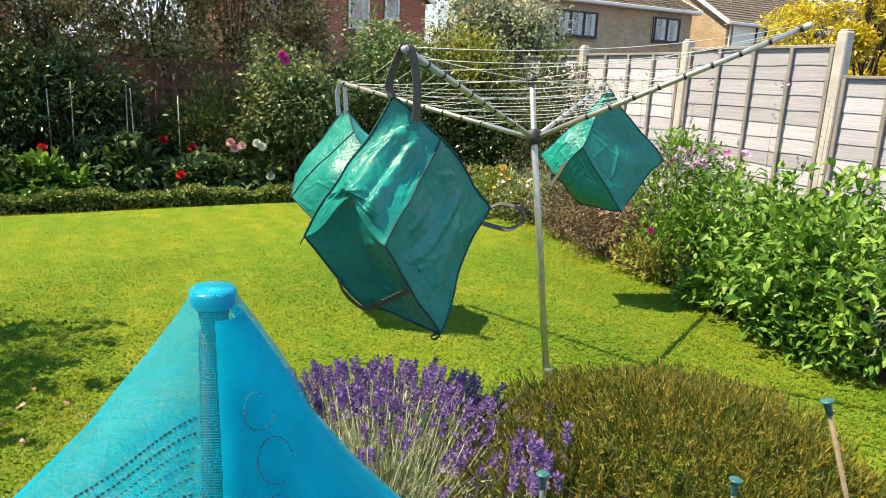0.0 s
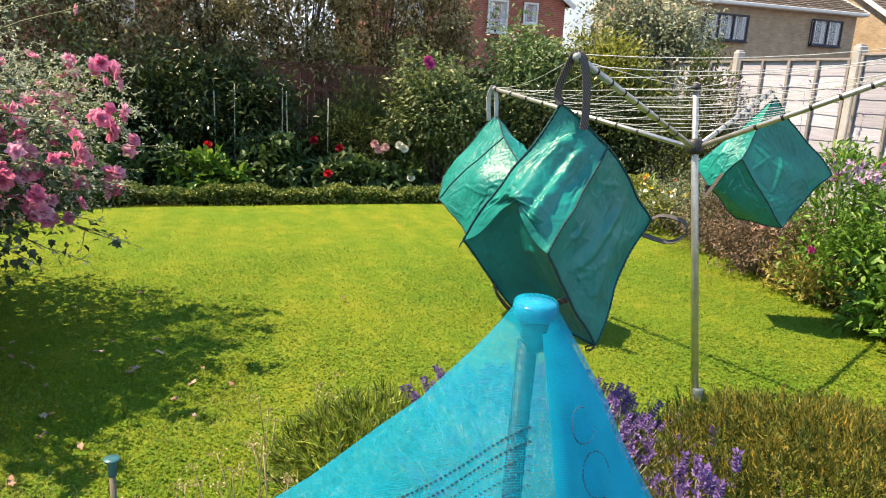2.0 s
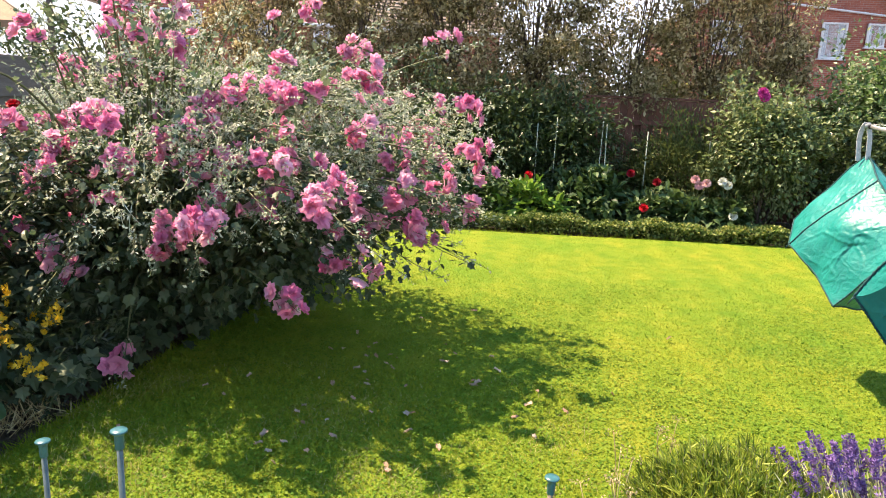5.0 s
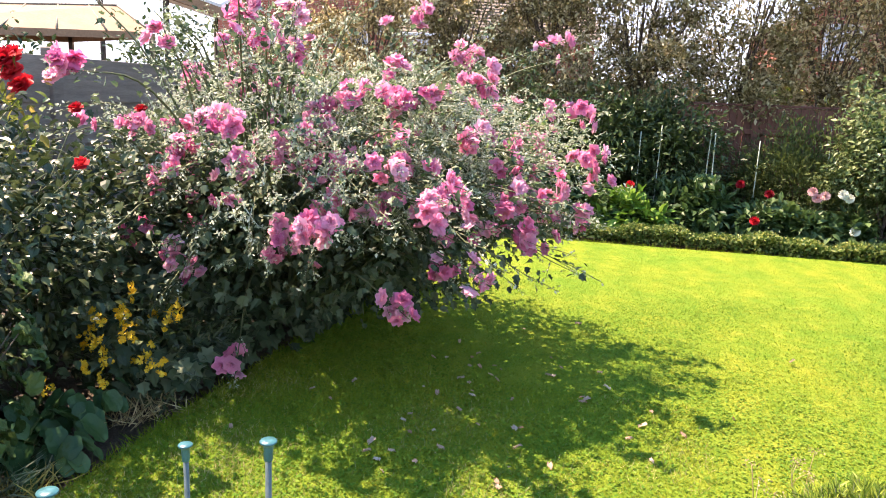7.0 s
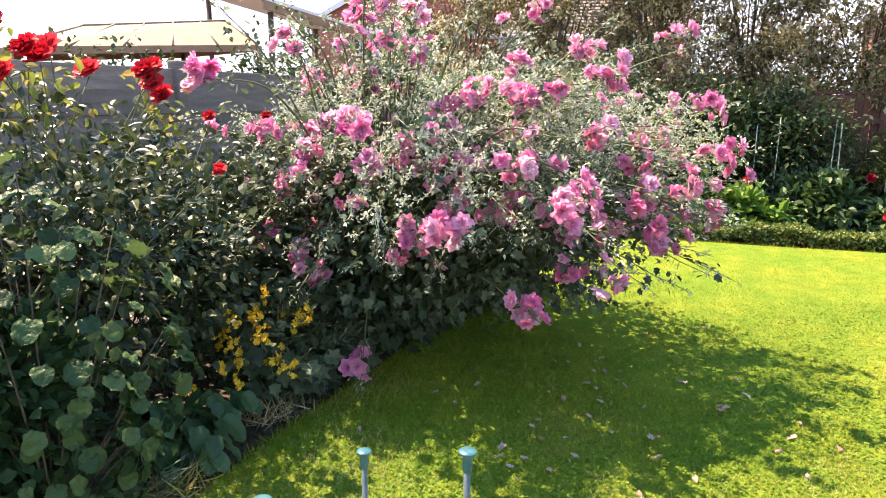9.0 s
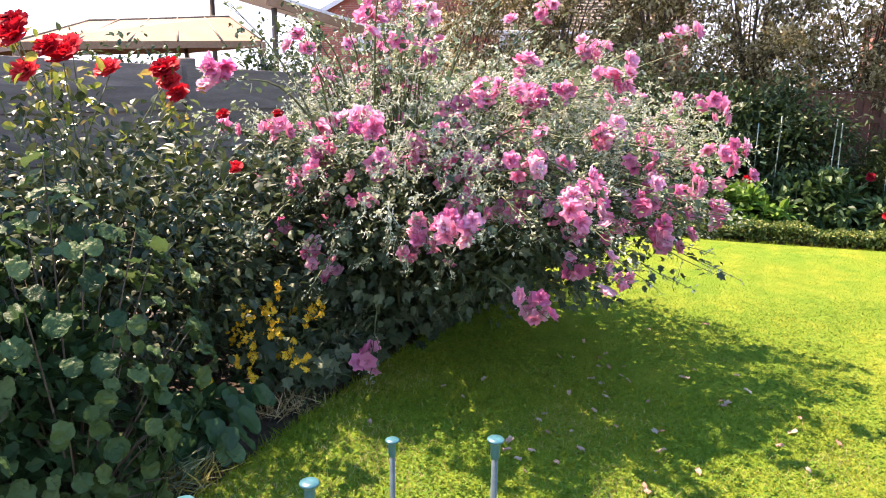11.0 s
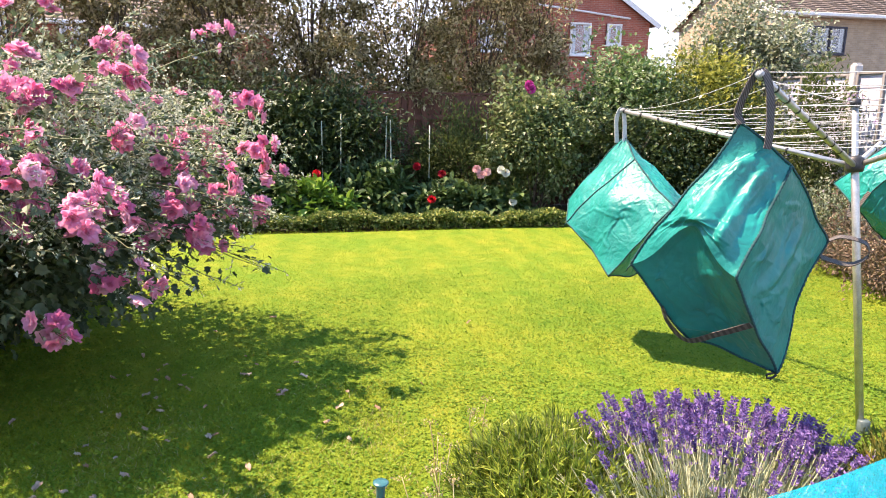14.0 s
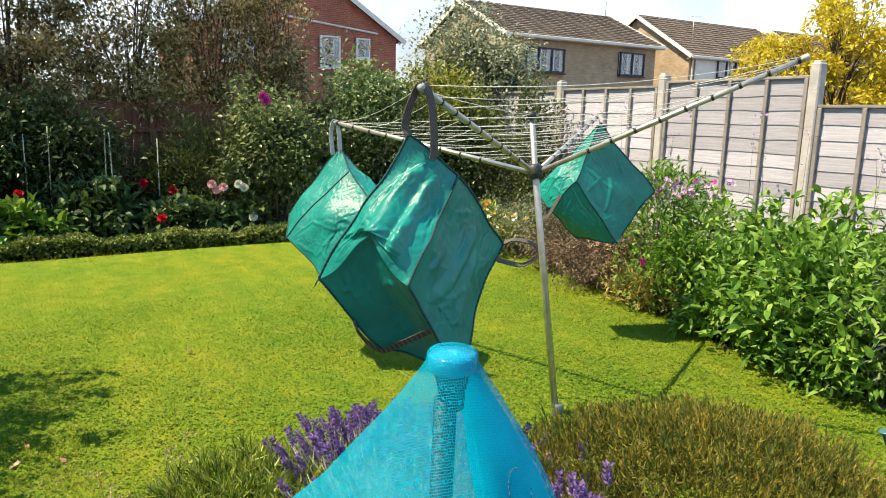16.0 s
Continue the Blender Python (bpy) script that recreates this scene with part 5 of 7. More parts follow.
# ---- the great pink mallow ----
rng = np.random.default_rng(21)
CEN, RAD = np.array((-4.05, 2.25, 1.05)), np.array((1.5, 1.6, 0.80))
ROOT = Vector((-4.35, 1.9, 0.0))
mallow = thing("mallow_bush", ROOT, "sprawling grey-green tree mallow covered in pink flowers", "flowering shrub")
tips, ways = [], []
stem_paths, P, A, Nn, Ls = [], [], [], [], []
tP, tA, tN, tL = [], [], [], []
view = np.array((0.80, -0.45, 0.35))
BIG = [(-3.17, 1.05, 1.43), (-2.65, 1.29, 1.01), (-2.80, 1.28, 0.96), (-2.69, 1.66, 1.26), (-2.39, 1.66, 1.15), (-3.45, 1.56, 1.84), (-3.40, 3.51, 1.98), (-2.69, 2.20, 1.66),
       (-2.93, 3.35, 1.52), (-2.46, 2.88, 1.29), (-2.70, 3.0, 0.95), (-2.57, 2.43, 0.87), (-2.63, 1.67, 0.59), (-2.98, 1.89, 1.55), (-3.62, 0.52, 1.66)]
SMALL = [(-3.24, 1.38, 1.30), (-3.63, 1.03, 1.29), (-3.72, 0.98, 1.16), (-3.50, 0.90, 0.80), (-3.90, 0.84, 0.79), (-3.40, 0.93, 0.67), (-3.33, 1.15, 0.18), (-2.98, 1.27, 0.93), (-3.17, 1.57, 1.40),
         (-3.20, 1.74, 1.54), (-3.30, 1.61, 1.52), (-2.45, 1.96, 0.77), (-2.75, 2.05, 0.70), (-2.79, 2.35, 0.84), (-2.77, 2.55, 1.19), (-2.81, 2.28, 1.40)]
LESSER = [(-3.32, 2.67, 1.87), (-2.96, 2.10, 1.58), (-3.5, 1.6, 2.0), (-3.56, 1.28, 1.18), (-3.16, 1.51, 1.17), (-3.6, 0.95, 1.85), (-2.85, 2.15, 1.05), (-2.75, 1.95, 0.95), (-2.7, 2.55, 1.05),
          (-2.62, 2.1, 0.98), (-2.68, 2.45, 0.98), (-2.58, 2.3, 1.1), (-2.75, 2.7, 0.98), (-2.95, 1.75, 1.0), (-3.05, 1.65, 1.25), (-3.45, 1.2, 1.02),
          (-3.9, 1.5, 2.05), (-3.7, 2.6, 2.1), (-2.95, 1.5, 1.02), (-2.62, 2.75, 1.12), (-2.9, 2.0, 1.22)]
SPRAYS = BIG + SMALL + LESSER
for k in range(330):
    v = unit_rows(rng, 1)[0]
    if v @ view < -0.1 and rng.random() < 0.6:
        v = -v
    if v[2] < -0.55:
        v[2] *= -0.5
    end = CEN + v * RAD * (rng.uniform(0.80, 1.0) if k % 3 else rng.uniform(0.98, 1.2))
    if k < len(SPRAYS):
        end = np.array(SPRAYS[k])
        v = (end - CEN) / np.linalg.norm(end - CEN)
    elif v[2] > 0.5:
        end = end + np.array((0.0, 0.0, 0.5)) * rng.random() ** 2
    end[2] = max(end[2], 0.12)
    s = ROOT + Vector((rng.normal() * 0.1, rng.normal() * 0.1, 0.05))
    mid = s.lerp(Vector(end), 0.6) + Vector((v[0] * 0.05, v[1] * 0.05, 0.22 + 0.25 * rng.random()))
    pts = spline([s, mid, Vector(end)], 7)
    stem_paths.append([(p, 0.011 * (1 - 0.82 * i / 14)) for i, p in enumerate(pts)])
    way = (pts[-1] - pts[-3]).normalized()
    tips.append(Vector(end))
    ways.append((way, Vector(v)))
    for i in range(7, 15):
        for _ in range(3):
            P.append(np.array(pts[min(i, 14)]) + rng.normal(size=3) * 0.045)
            A.append(np.array(way) * 0.4 + v * 0.4 + rng.normal(size=3) * 0.7 + np.array((0, 0, -0.3)))
            Nn.append(np.array((0, 0, 1)) + rng.normal(size=3) * 0.5)
            Ls.append(rng.uniform(0.03, 0.065))
    # pale hairy bud spikes along and past the flowers
    for _b in range(3):
        tip_len = rng.uniform(0.06, 0.2)
        lean = (Vector(way) + Vector((rng.normal(size=3) * (0.35 if _b else 0.05)).tolist())).normalized()
        foot = pts[-1 - _b]
        for _ in range(11):
            f = rng.random()
            tP.append(np.array(foot) + np.array(lean) * f * tip_len + rng.normal(size=3) * 0.011)
            tA.append(np.array(lean) * 0.6 + rng.normal(size=3) * 0.7)
            tN.append(rng.normal(size=3) + np.array((0, 0, 0.6)))
            tL.append(rng.uniform(0.012, 0.032))
        stem_paths.append([(foot, 0.0026), (foot + lean * tip_len, 0.0011)])
tube_part("stem", stem_paths, M_STEM, mallow, sides=4, kind="stuff")
leaf_part("tip_foliage", tP, tA, tN, np.array(tL), np.array(tL) * 0.5, "diamond", L_MALLOWTIP, mallow)
q, v = crown_points(rng, 11500, CEN - np.array((0.12, 0, 0.12)), RAD * 0.86, 0.3)
ok = q[:, 2] > 0.06
q, v = q[ok], v[ok]
P, A, Nn, Ls = np.vstack((P, q)), np.vstack((A, v * 0.6 + rng.normal(size=q.shape) * 0.6 - np.array((0, 0, 0.5)))), np.vstack((Nn, rng.normal(size=q.shape) * 0.5 + np.array((0, 0, 1)))), np.append(Ls, rng.uniform(0.04, 0.085, len(q)))
P, A, Nn = np.asarray(P), np.asarray(A), np.asarray(Nn)
# paler with height: grey young growth, plus top light put into the leaf colour
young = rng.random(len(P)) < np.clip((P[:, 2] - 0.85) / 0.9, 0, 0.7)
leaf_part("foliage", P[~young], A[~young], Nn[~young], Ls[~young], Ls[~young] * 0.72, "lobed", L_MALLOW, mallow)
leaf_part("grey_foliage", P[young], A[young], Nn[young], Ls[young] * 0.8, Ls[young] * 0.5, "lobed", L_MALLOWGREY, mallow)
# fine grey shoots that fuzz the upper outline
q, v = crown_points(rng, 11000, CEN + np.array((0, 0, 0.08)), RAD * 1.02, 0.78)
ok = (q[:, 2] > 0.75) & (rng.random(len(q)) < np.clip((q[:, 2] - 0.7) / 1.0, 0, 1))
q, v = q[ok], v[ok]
# random half in the pale tip colour: silvery shoots with sunlight painted in
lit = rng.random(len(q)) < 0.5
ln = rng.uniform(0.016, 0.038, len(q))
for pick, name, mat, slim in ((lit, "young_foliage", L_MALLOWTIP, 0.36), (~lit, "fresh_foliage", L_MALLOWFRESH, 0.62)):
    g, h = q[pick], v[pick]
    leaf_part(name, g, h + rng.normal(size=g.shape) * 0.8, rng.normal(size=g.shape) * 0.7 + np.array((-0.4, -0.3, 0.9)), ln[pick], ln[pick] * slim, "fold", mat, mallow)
# pale twisting flower stalks over the upper half
twigs, bP, bA = [], [], []
q, v = crown_points(rng, 4200, CEN + np.array((0, 0, 0.05)), RAD * 1.02, 0.85)
for p, w in zip(q, v):
    if p[2] < (1.08 if p[0] < -3.0 else 0.80) + 0.3 * rng.random() or w @ view < -0.3 or (p[0] < -3.3 and math.sin(5.0 * p[0] + 2.0) * math.sin(4.3 * p[1]) + 0.5 * math.sin(9.0 * p[2]) < 0.15):
        continue
    lean = Vector((w * 0.25 + rng.normal(size=3) * 0.9 + np.array((0.1, -0.1, -0.25))).tolist()).normalized()
    side = Vector((rng.normal(size=3)).tolist())
    pts = bend(p, Vector(p) + lean * rng.uniform(0.06, 0.17), rng.uniform(0.012, 0.035), 5, side)
    twigs.append([(u, 0.0028 - 0.0003 * i) for i, u in enumerate(pts)])
    for u in pts[1:]:
        for _ in range(3):
            bP.append(np.array(u) + rng.normal(size=3) * 0.006)
            bA.append(np.array(lean) * 0.4 + rng.normal(size=3))
tube_part("flower_stalk", twigs, M_TWIG, mallow, "pale hairy flower stalks", sides=3, kind="stuff")
leaf_part("bud", bP, bA, rng.normal(size=(len(bP), 3)), rng.uniform(0.012, 0.024, len(bP)), 0.011, "fold", L_MALLOWTIP, mallow, "pale grey-green buds along the stalks")
# large dark leaves that hang to the lawn edge
n = 4200
sb = rng.uniform(2.55, 5.6, n)
depth = rng.random(n) ** 0.7 * 0.75
sa = np.interp(sb, (2.5, 3.1, 4.0, 4.6, 5.6), (-2.30, -2.18, -2.08, -1.86, -1.72)) + 0.05 - depth
sz = rng.uniform(0.03, 0.25, n) + depth * rng.uniform(0.2, 1.3, n)
q = np.column_stack((UX * sa - UY * sb, UY * sa + UX * sb, sz))
size = rng.uniform(0.055, 0.125, n)
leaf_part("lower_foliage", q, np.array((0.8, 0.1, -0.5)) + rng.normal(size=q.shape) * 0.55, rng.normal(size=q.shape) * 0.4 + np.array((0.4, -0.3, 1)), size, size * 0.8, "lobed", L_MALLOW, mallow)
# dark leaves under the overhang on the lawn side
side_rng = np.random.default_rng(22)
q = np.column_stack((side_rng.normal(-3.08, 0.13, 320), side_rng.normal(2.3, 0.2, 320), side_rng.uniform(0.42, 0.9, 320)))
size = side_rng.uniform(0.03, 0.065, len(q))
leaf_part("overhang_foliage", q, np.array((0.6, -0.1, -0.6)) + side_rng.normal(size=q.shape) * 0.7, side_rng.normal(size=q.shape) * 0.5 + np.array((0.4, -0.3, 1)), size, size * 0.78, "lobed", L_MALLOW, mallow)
made = 0
rest_v, rest_f = [], []
for k, ((way, v), tip) in enumerate(zip(ways, tips)):
    own = k < len(SPRAYS)
    if not own and (Vector(v).dot(Vector(view)) < -0.05 or tip.z < 0.7 or rng.random() < 0.68):
        continue
    for _ in range(int(rng.integers(7, 11)) if k < len(BIG) else int(rng.integers(4, 8)) if own else int(rng.integers(2, 6))):
        along = rng.random()
        at = tip + Vector((rng.normal(size=3) * (0.042 if k < len(BIG) else 0.034)).tolist()) - way * along * (0.09 if own else 0.30)
        out = Vector(v) * 0.35 + way * 0.3 + Vector((rng.normal(size=3) * 0.6).tolist()) + Vector((0.05, -0.15, 0.25))
        m = face_to(at + out.normalized() * 0.03, out, rng.random() * 6, rng.uniform(0.74, 1.12))
        if made < 300:
            local("flower", MALLOW[made % 4], m, mallow)
        else:
            src = MALLOW[made % 4]
            start = len(rest_v)
            rest_v += [tuple(m @ w.co) for w in src.vertices]
            rest_f += [tuple(start + i for i in p.vertices) for p in src.polygons]
        made += 1
L_PINKREST = leaf_mat("pink_petal_rest", (0.76, 0.19, 0.42), (0.90, 0.40, 0.605), (0.94, 0.60, 0.77), 0.6, 0.5)
raw("further_bloom", rest_v, rest_f, L_PINKREST, mallow, "the other pink mallow flowers", "stuff", smooth=True)

# ---- red rose behind the crinkled shrub ----
rose = shrub("rose_bush", "tall dark-leaved rose bush with red blooms", "rose bush", (-3.7, -0.15, 0), (-3.75, -0.1, 0.80), (0.55, 0.85, 0.72), 6400, 0.052, 0.036, L_ROSE, M_STEM, 31, "fold", 16, 0.35)
rng = np.random.default_rng(33)
ROSE_AT = ((-3.26, -0.29, 1.80), (-3.22, -0.30, 1.76), (-3.27, -0.27, 1.64), (-3.34, -0.18, 1.73), (-3.36, -0.14, 1.70), (-3.68, 0.29, 1.67), (-3.70, 0.32, 1.61), (-3.72, 0.33, 1.68),
                               (-3.50, 0.04, 1.66), (-3.7, 0.36, 1.56), (-3.28, 0.48, 1.25), (-3.92, 0.62, 1.46), (-4.2, 1.01, 1.45), (-3.42, -0.1, 1.74), (-3.25, -0.42, 1.78))
for k, (x, y, z) in enumerate(ROSE_AT):
    small = z < 1.5
    at = Vector((x, y, z))
    local("flower", ROSE[k % 3], face_to(at, (0.5, -0.5, 0.6 + rng.normal() * 0.3), k, 0.75 if small else 1.2), rose)
    foot = Vector((-3.55, -0.05, 0.7)) + Vector((rng.normal() * 0.2, rng.normal() * 0.2, 0))
    tube_part("shoot", [[(p, 0.005 - 0.0004 * i) for i, p in enumerate(bend(foot, at - Vector((0, 0, 0.02)), 0.05, 6, (0.5, -0.3, 0)))]], M_STEM, rose, sides=5)
young = []
for shoot_at in ROSE_AT:
    if shoot_at[2] > 1.5:
        young += [np.array(shoot_at) + rng.normal(size=3) * np.array((0.05, 0.06, 0.05)) - np.array((0.02, 0, 0.05 + 0.22 * rng.random())) for _ in range(13)]
young = np.array(young)
ln = rng.uniform(0.035, 0.068, len(young))
leaf_part("young_foliage", young, rng.normal(size=young.shape) + np.array((0, 0, -0.1)), rng.normal(size=young.shape) * 0.5 + np.array((0, 0, 1)), ln, ln * 0.6, "fold", L_ROSETIP, rose, "lime and bronze young rose leaves")
shrub("rose_bush", "tall rose stems with dark leaves by the grey fence", "rose bush", (-4.45, 0.5, 0), (-4.4, 0.5, 0.7), (0.55, 0.9, 0.66), 4300, 0.062, 0.042, L_ROSE, M_STEM, 34, "fold", 12, 0.35)
shrub("rose_bush", "dense dark-leaved rose bush beside the fence", "rose bush", (-3.3, -1.0, 0), (-3.3, -1.0, 0.8), (0.6, 0.6, 0.75), 3600, 0.06, 0.042, L_ROSE, M_STEM, 35, "fold", 10, 0.35)


# ---- crinkled-leaf shrub, each large leaf a piece ----
def leaf_piece(shape, length, wide, material_, seed, crinkle=0.12):
    r = np.random.default_rng(seed)
    V, F = [], []
    N1, N2 = 8, 6
    for i in range(N1 + 1):
        v = i / N1
        w = math.sin(math.pi * min(1, v * 0.9 + 0.09)) ** (0.40 if shape == "round" else 0.9) * (1 - (0.07 if i % 2 else 0) * min(1, crinkle * 2))
        for j in range(-N2 // 2, N2 // 2 + 1):
            s = j / (N2 / 2)
            z = 0.12 * abs(s) * wide - 0.22 * length * v * v + r.normal() * crinkle * 0.12 * length
            V.append((s * w * wide / 2 * (1 + r.normal() * 0.05), v * length, z))
    for i in range(N1):
        for j in range(N2):
            q = i * (N2 + 1) + j
            F.append((q, q + 1, q + N2 + 2, q + N2 + 1))
    me = bpy.data.meshes.new("leaf")
    me.from_pydata(V, [], F)
    me.polygons.foreach_set("use_smooth", [True] * len(F))
    me.materials.append(material_)
    return me


def leaf_facing(at, out, size, spin=0.0):
    """A hanging leaf: its face looks along out, its tip points down the slope of that face."""
    z = Vector(out).normalized()
    y = Vector((0, 0, -1)) - z * -z.z
    y = y.normalized() if y.length > 0.05 else Vector((1, 0, 0))
    m = Matrix((y.cross(z), y, z)).transposed().to_4x4()
    return Matrix.Translation(at) @ m @ Matrix.Rotation(spin, 4, "Z") @ Matrix.Scale(size, 4)


# inner leaves: the crinkled leaf again, its colour darkened to stand for shade
L_CURRANTSHADE = leaf_mat("crinkled_leaf_painted_shade", (0.016, 0.04, 0.014), (0.032, 0.07, 0.024), (0.065, 0.115, 0.04), 0.55, 0.22, gloss=0.16)
CRINKLE = [leaf_piece("round", 0.105, 0.105, L_CURRANT, s, 0.5) for s in range(5)]
rng = np.random.default_rng(41)
cur = thing("currant_shrub", (-2.85, -0.35, 0), "leafy shrub with large crinkled green leaves", "shrub")
paths = []
count = 0
for cx, cy, rz, m in ((-2.83, -0.28, 0.70, 300), (-2.62, -0.80, 0.64, 110)):
    pts, vv = crown_points(rng, m, (cx, cy, 0.60), (0.36, 0.44, rz), 0.78)
    for p, v in zip(pts, vv):
        if p[2] < 0.08:
            p[2] = 0.08 + 0.2 * rng.random()
        local("leaf", CRINKLE[count % 5], leaf_facing(p, v * 0.9 + rng.normal(size=3) * 0.4 + np.array((0.1, -0.05, 0.8)), rng.uniform(0.45, 0.85), rng.normal() * 0.5), cur)
        count += 1
        if count % 6 == 0:
            paths.append([(w, 0.006 * (1 - 0.13 * i)) for i, w in enumerate(bend((cx, cy, 0), p, 0.05, 5))])
tube_part("stem", paths, M_WOOD, cur, sides=5)
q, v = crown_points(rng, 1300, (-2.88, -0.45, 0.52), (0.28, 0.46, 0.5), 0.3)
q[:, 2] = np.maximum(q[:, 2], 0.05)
leaf_part("inner_foliage", q, v + rng.normal(size=q.shape) * 0.6, rng.normal(size=q.shape) * 0.5 + np.array((0, 0, 1)), rng.uniform(0.05, 0.08, len(q)), rng.uniform(0.045, 0.065, len(q)), "fold", L_CURRANTSHADE, cur)

BERG = [leaf_piece("round", 0.15, 0.12, L_BERGENIA, s + 9, 0.2) for s in range(4)]
for n0, (cx, cy) in enumerate(((-3.14, 0.26), (-3.32, 0.16), (-3.36, 0.44), (-3.1, -0.02), (-3.5, 0.2))):
    bg = thing("bergenia", (cx, cy, 0), "low clump of broad leathery bergenia leaves on soil", "bergenia", "bergenia clumps")
    for k in range(26):
        c = rng.random() * 6.28
        d = rng.uniform(0.02, 0.16)
        at = Vector((cx + d * math.cos(c), cy + d * math.sin(c), 0.05 + rng.random() * 0.2))
        local("leaf", BERG[k % 4], leaf_facing(at, (math.cos(c) * 0.8 + 0.15, math.sin(c) * 0.8 - 0.12, 0.55 + 0.7 * rng.random()), rng.uniform(0.5, 0.9), rng.normal() * 0.4), bg)
    tube_part("stalk", [[((cx, cy, 0), 0.01), ((cx + 0.02, cy, 0.09), 0.008)]], M_STEM, bg)

yl = shrub("loosestrife", "low dark plant with spikes of yellow flowers", "loosestrife", (-3.55, 0.75, 0), (-3.6, 0.85, 0.26), (0.36, 0.36, 0.26), 1100, 0.045, 0.016, L_ROSE, M_STEM, 51, "fold", 10, 0.3, upright=0.5)
k = 0
for _ in range(26):
    at = Vector((-3.45 + rng.normal() * 0.17, 0.68 + rng.normal() * 0.2, rng.uniform(0.22, 0.6)))
    for _j in range(8):
        local("flower", STAR["yellow_petal"], face_to(at + Vector((rng.normal() * 0.016, rng.normal() * 0.016, rng.random() * 0.1)), (rng.normal() + 0.5, rng.normal() - 0.5, 0.6), k, rng.uniform(0.7, 1.1)), yl)
        k += 1
for k, (a, b, r, hgt) in enumerate(((-3.3, 3.6, 0.4, 0.35), (-2.7, 4.4, 0.4, 0.3), (-2.7, 5.4, 0.45, 0.4), (-2.5, 6.3, 0.5, 0.55), (-2.4, 7.2, 0.5, 0.6), (-3.4, 5.5, 0.6, 1.0), (-3.3, 7.0, 0.7, 1.1))):
    c = ab(a, b, hgt * 0.5)
    shrub("border_shrub", "dark leafy ground cover under the mallow", "border plant", ab(a, b), c, (r, r, hgt * 0.6), int(900 * (1 + hgt)), 0.06, 0.035, L_ROSE, M_STEM, 60 + k, "fold", 5, 0.3, "plants under the mallow")

# ---- back border ----
for k, a in enumerate((-1.15, -0.55, 0.05, 0.65, 1.25, 1.85, 2.45, 3.05, 3.6)):
    rr = np.random.default_rng(80 + k)
    ob = thing("edging_hedge", ab(a, 8.38), "low clipped green edging hedge along the lawn", "edging hedge", "edging hedge")
    n = 2200
    q = np.column_stack((a + rr.uniform(-0.34, 0.34, n), 8.42 + rr.uniform(-0.14, 0.16, n), rr.random(n)))
    wave = 0.165 + 0.03 * np.sin(q[:, 0] * 5) + 0.02 * np.sin(q[:, 0] * 13 + 1)
    z = wave * (1 - (1 - q[:, 2]) ** 3) * np.clip(1.15 - np.abs(q[:, 1] - 8.42) * 2.2, 0.5, 1)
    P = np.column_stack((UX * q[:, 0] - UY * q[:, 1], UY * q[:, 0] + UX * q[:, 1], z))
    leaf_part("foliage", P, rr.normal(size=P.shape) * 0.8 + np.array((0.3, -0.5, 0.4)), rr.normal(size=P.shape) * 0.6 + np.array((0.2, -0.4, 0.8)), rr.uniform(0.026, 0.05, n), rr.uniform(0.022, 0.04, n), "fold", L_HEDGE, ob)
    tube_part("stem", [[(ab(a - 0.25 + 0.1 * j, 8.42, 0), 0.006), (ab(a - 0.27 + 0.1 * j, 8.42, 0.12), 0.003)] for j in range(6)], M_WOOD, ob, sides=4, kind="stuff")


def dahlia(a, b, tall, r, seed, mat, blooms, label):
    c = ab(a, b, tall * 0.48)
    ob = shrub("dahlia", label, "dahlia", ab(a, b), c, (r, r, tall * 0.5), int(480 * (r / 0.3) ** 2 + 160), 0.125, 0.07, mat, M_STEM, seed, "fold", 9, 0.35, "dahlias in the back border", upright=0.2)
    for key, (da, db, z) in blooms:
        at = ab(da, db, z)
        local("flower", DAHLIA[key], face_to(at, (0.3, -0.75, 0.55), seed, 1.15), ob)
        tube_part("flower_stalk", [[(p, 0.005) for p in bend(ab(a, b, tall * 0.4), at - Vector((0, 0, 0.03)), 0.03, 4)]], M_STEM, ob, sides=4)
    return ob


dahlia(-1.05, 8.95, 0.55, 0.42, 101, L_DAHLIA, [], "dark green leafy border plant behind the edging hedge")
dahlia(-0.35, 9.1, 0.62, 0.40, 102, L_DAHLIA, [("red_petal", (-0.02, 8.85, 0.62))], "leafy dahlia with one red bloom")
dahlia(0.02, 8.82, 0.48, 0.34, 103, L_BRIGHT, [], "bright green leafy clump behind the edging hedge")
dahlia(0.55, 9.0, 0.66, 0.40, 104, L_DAHLIA, [], "leafy dahlia without blooms tied to canes")
dahlia(0.98, 9.0, 0.66, 0.38, 105, L_DAHLIA, [("dark_red_petal", (1.28, 9.0, 0.70)), ("dark_red_petal", (0.9, 9.1, 0.68))], "leafy dahlia with dark red blooms")
dahlia(1.48, 8.85, 0.5, 0.36, 106, L_DAHLIA, [("red_petal", (1.41, 8.55, 0.33)), ("dark_red_petal", (1.59, 8.85, 0.62))], "leafy dahlia with red blooms")
dahlia(2.05, 8.88, 0.52, 0.36, 107, L_DAHLIA, [("pale_pink_petal", (2.08, 8.72, 0.62)), ("pale_pink_petal", (2.17, 8.75, 0.65)), ("pale_pink_petal", (2.03, 8.75, 0.69))], "leafy dahlia with pale pink blooms")
dahlia(2.5, 8.9, 0.5, 0.34, 108, L_DAHLIA, [("white_petal", (2.42, 8.74, 0.64)), ("white_petal", (2.48, 8.56, 0.29)), ("white_petal", (2.36, 8.76, 0.68))], "leafy dahlia with white blooms")
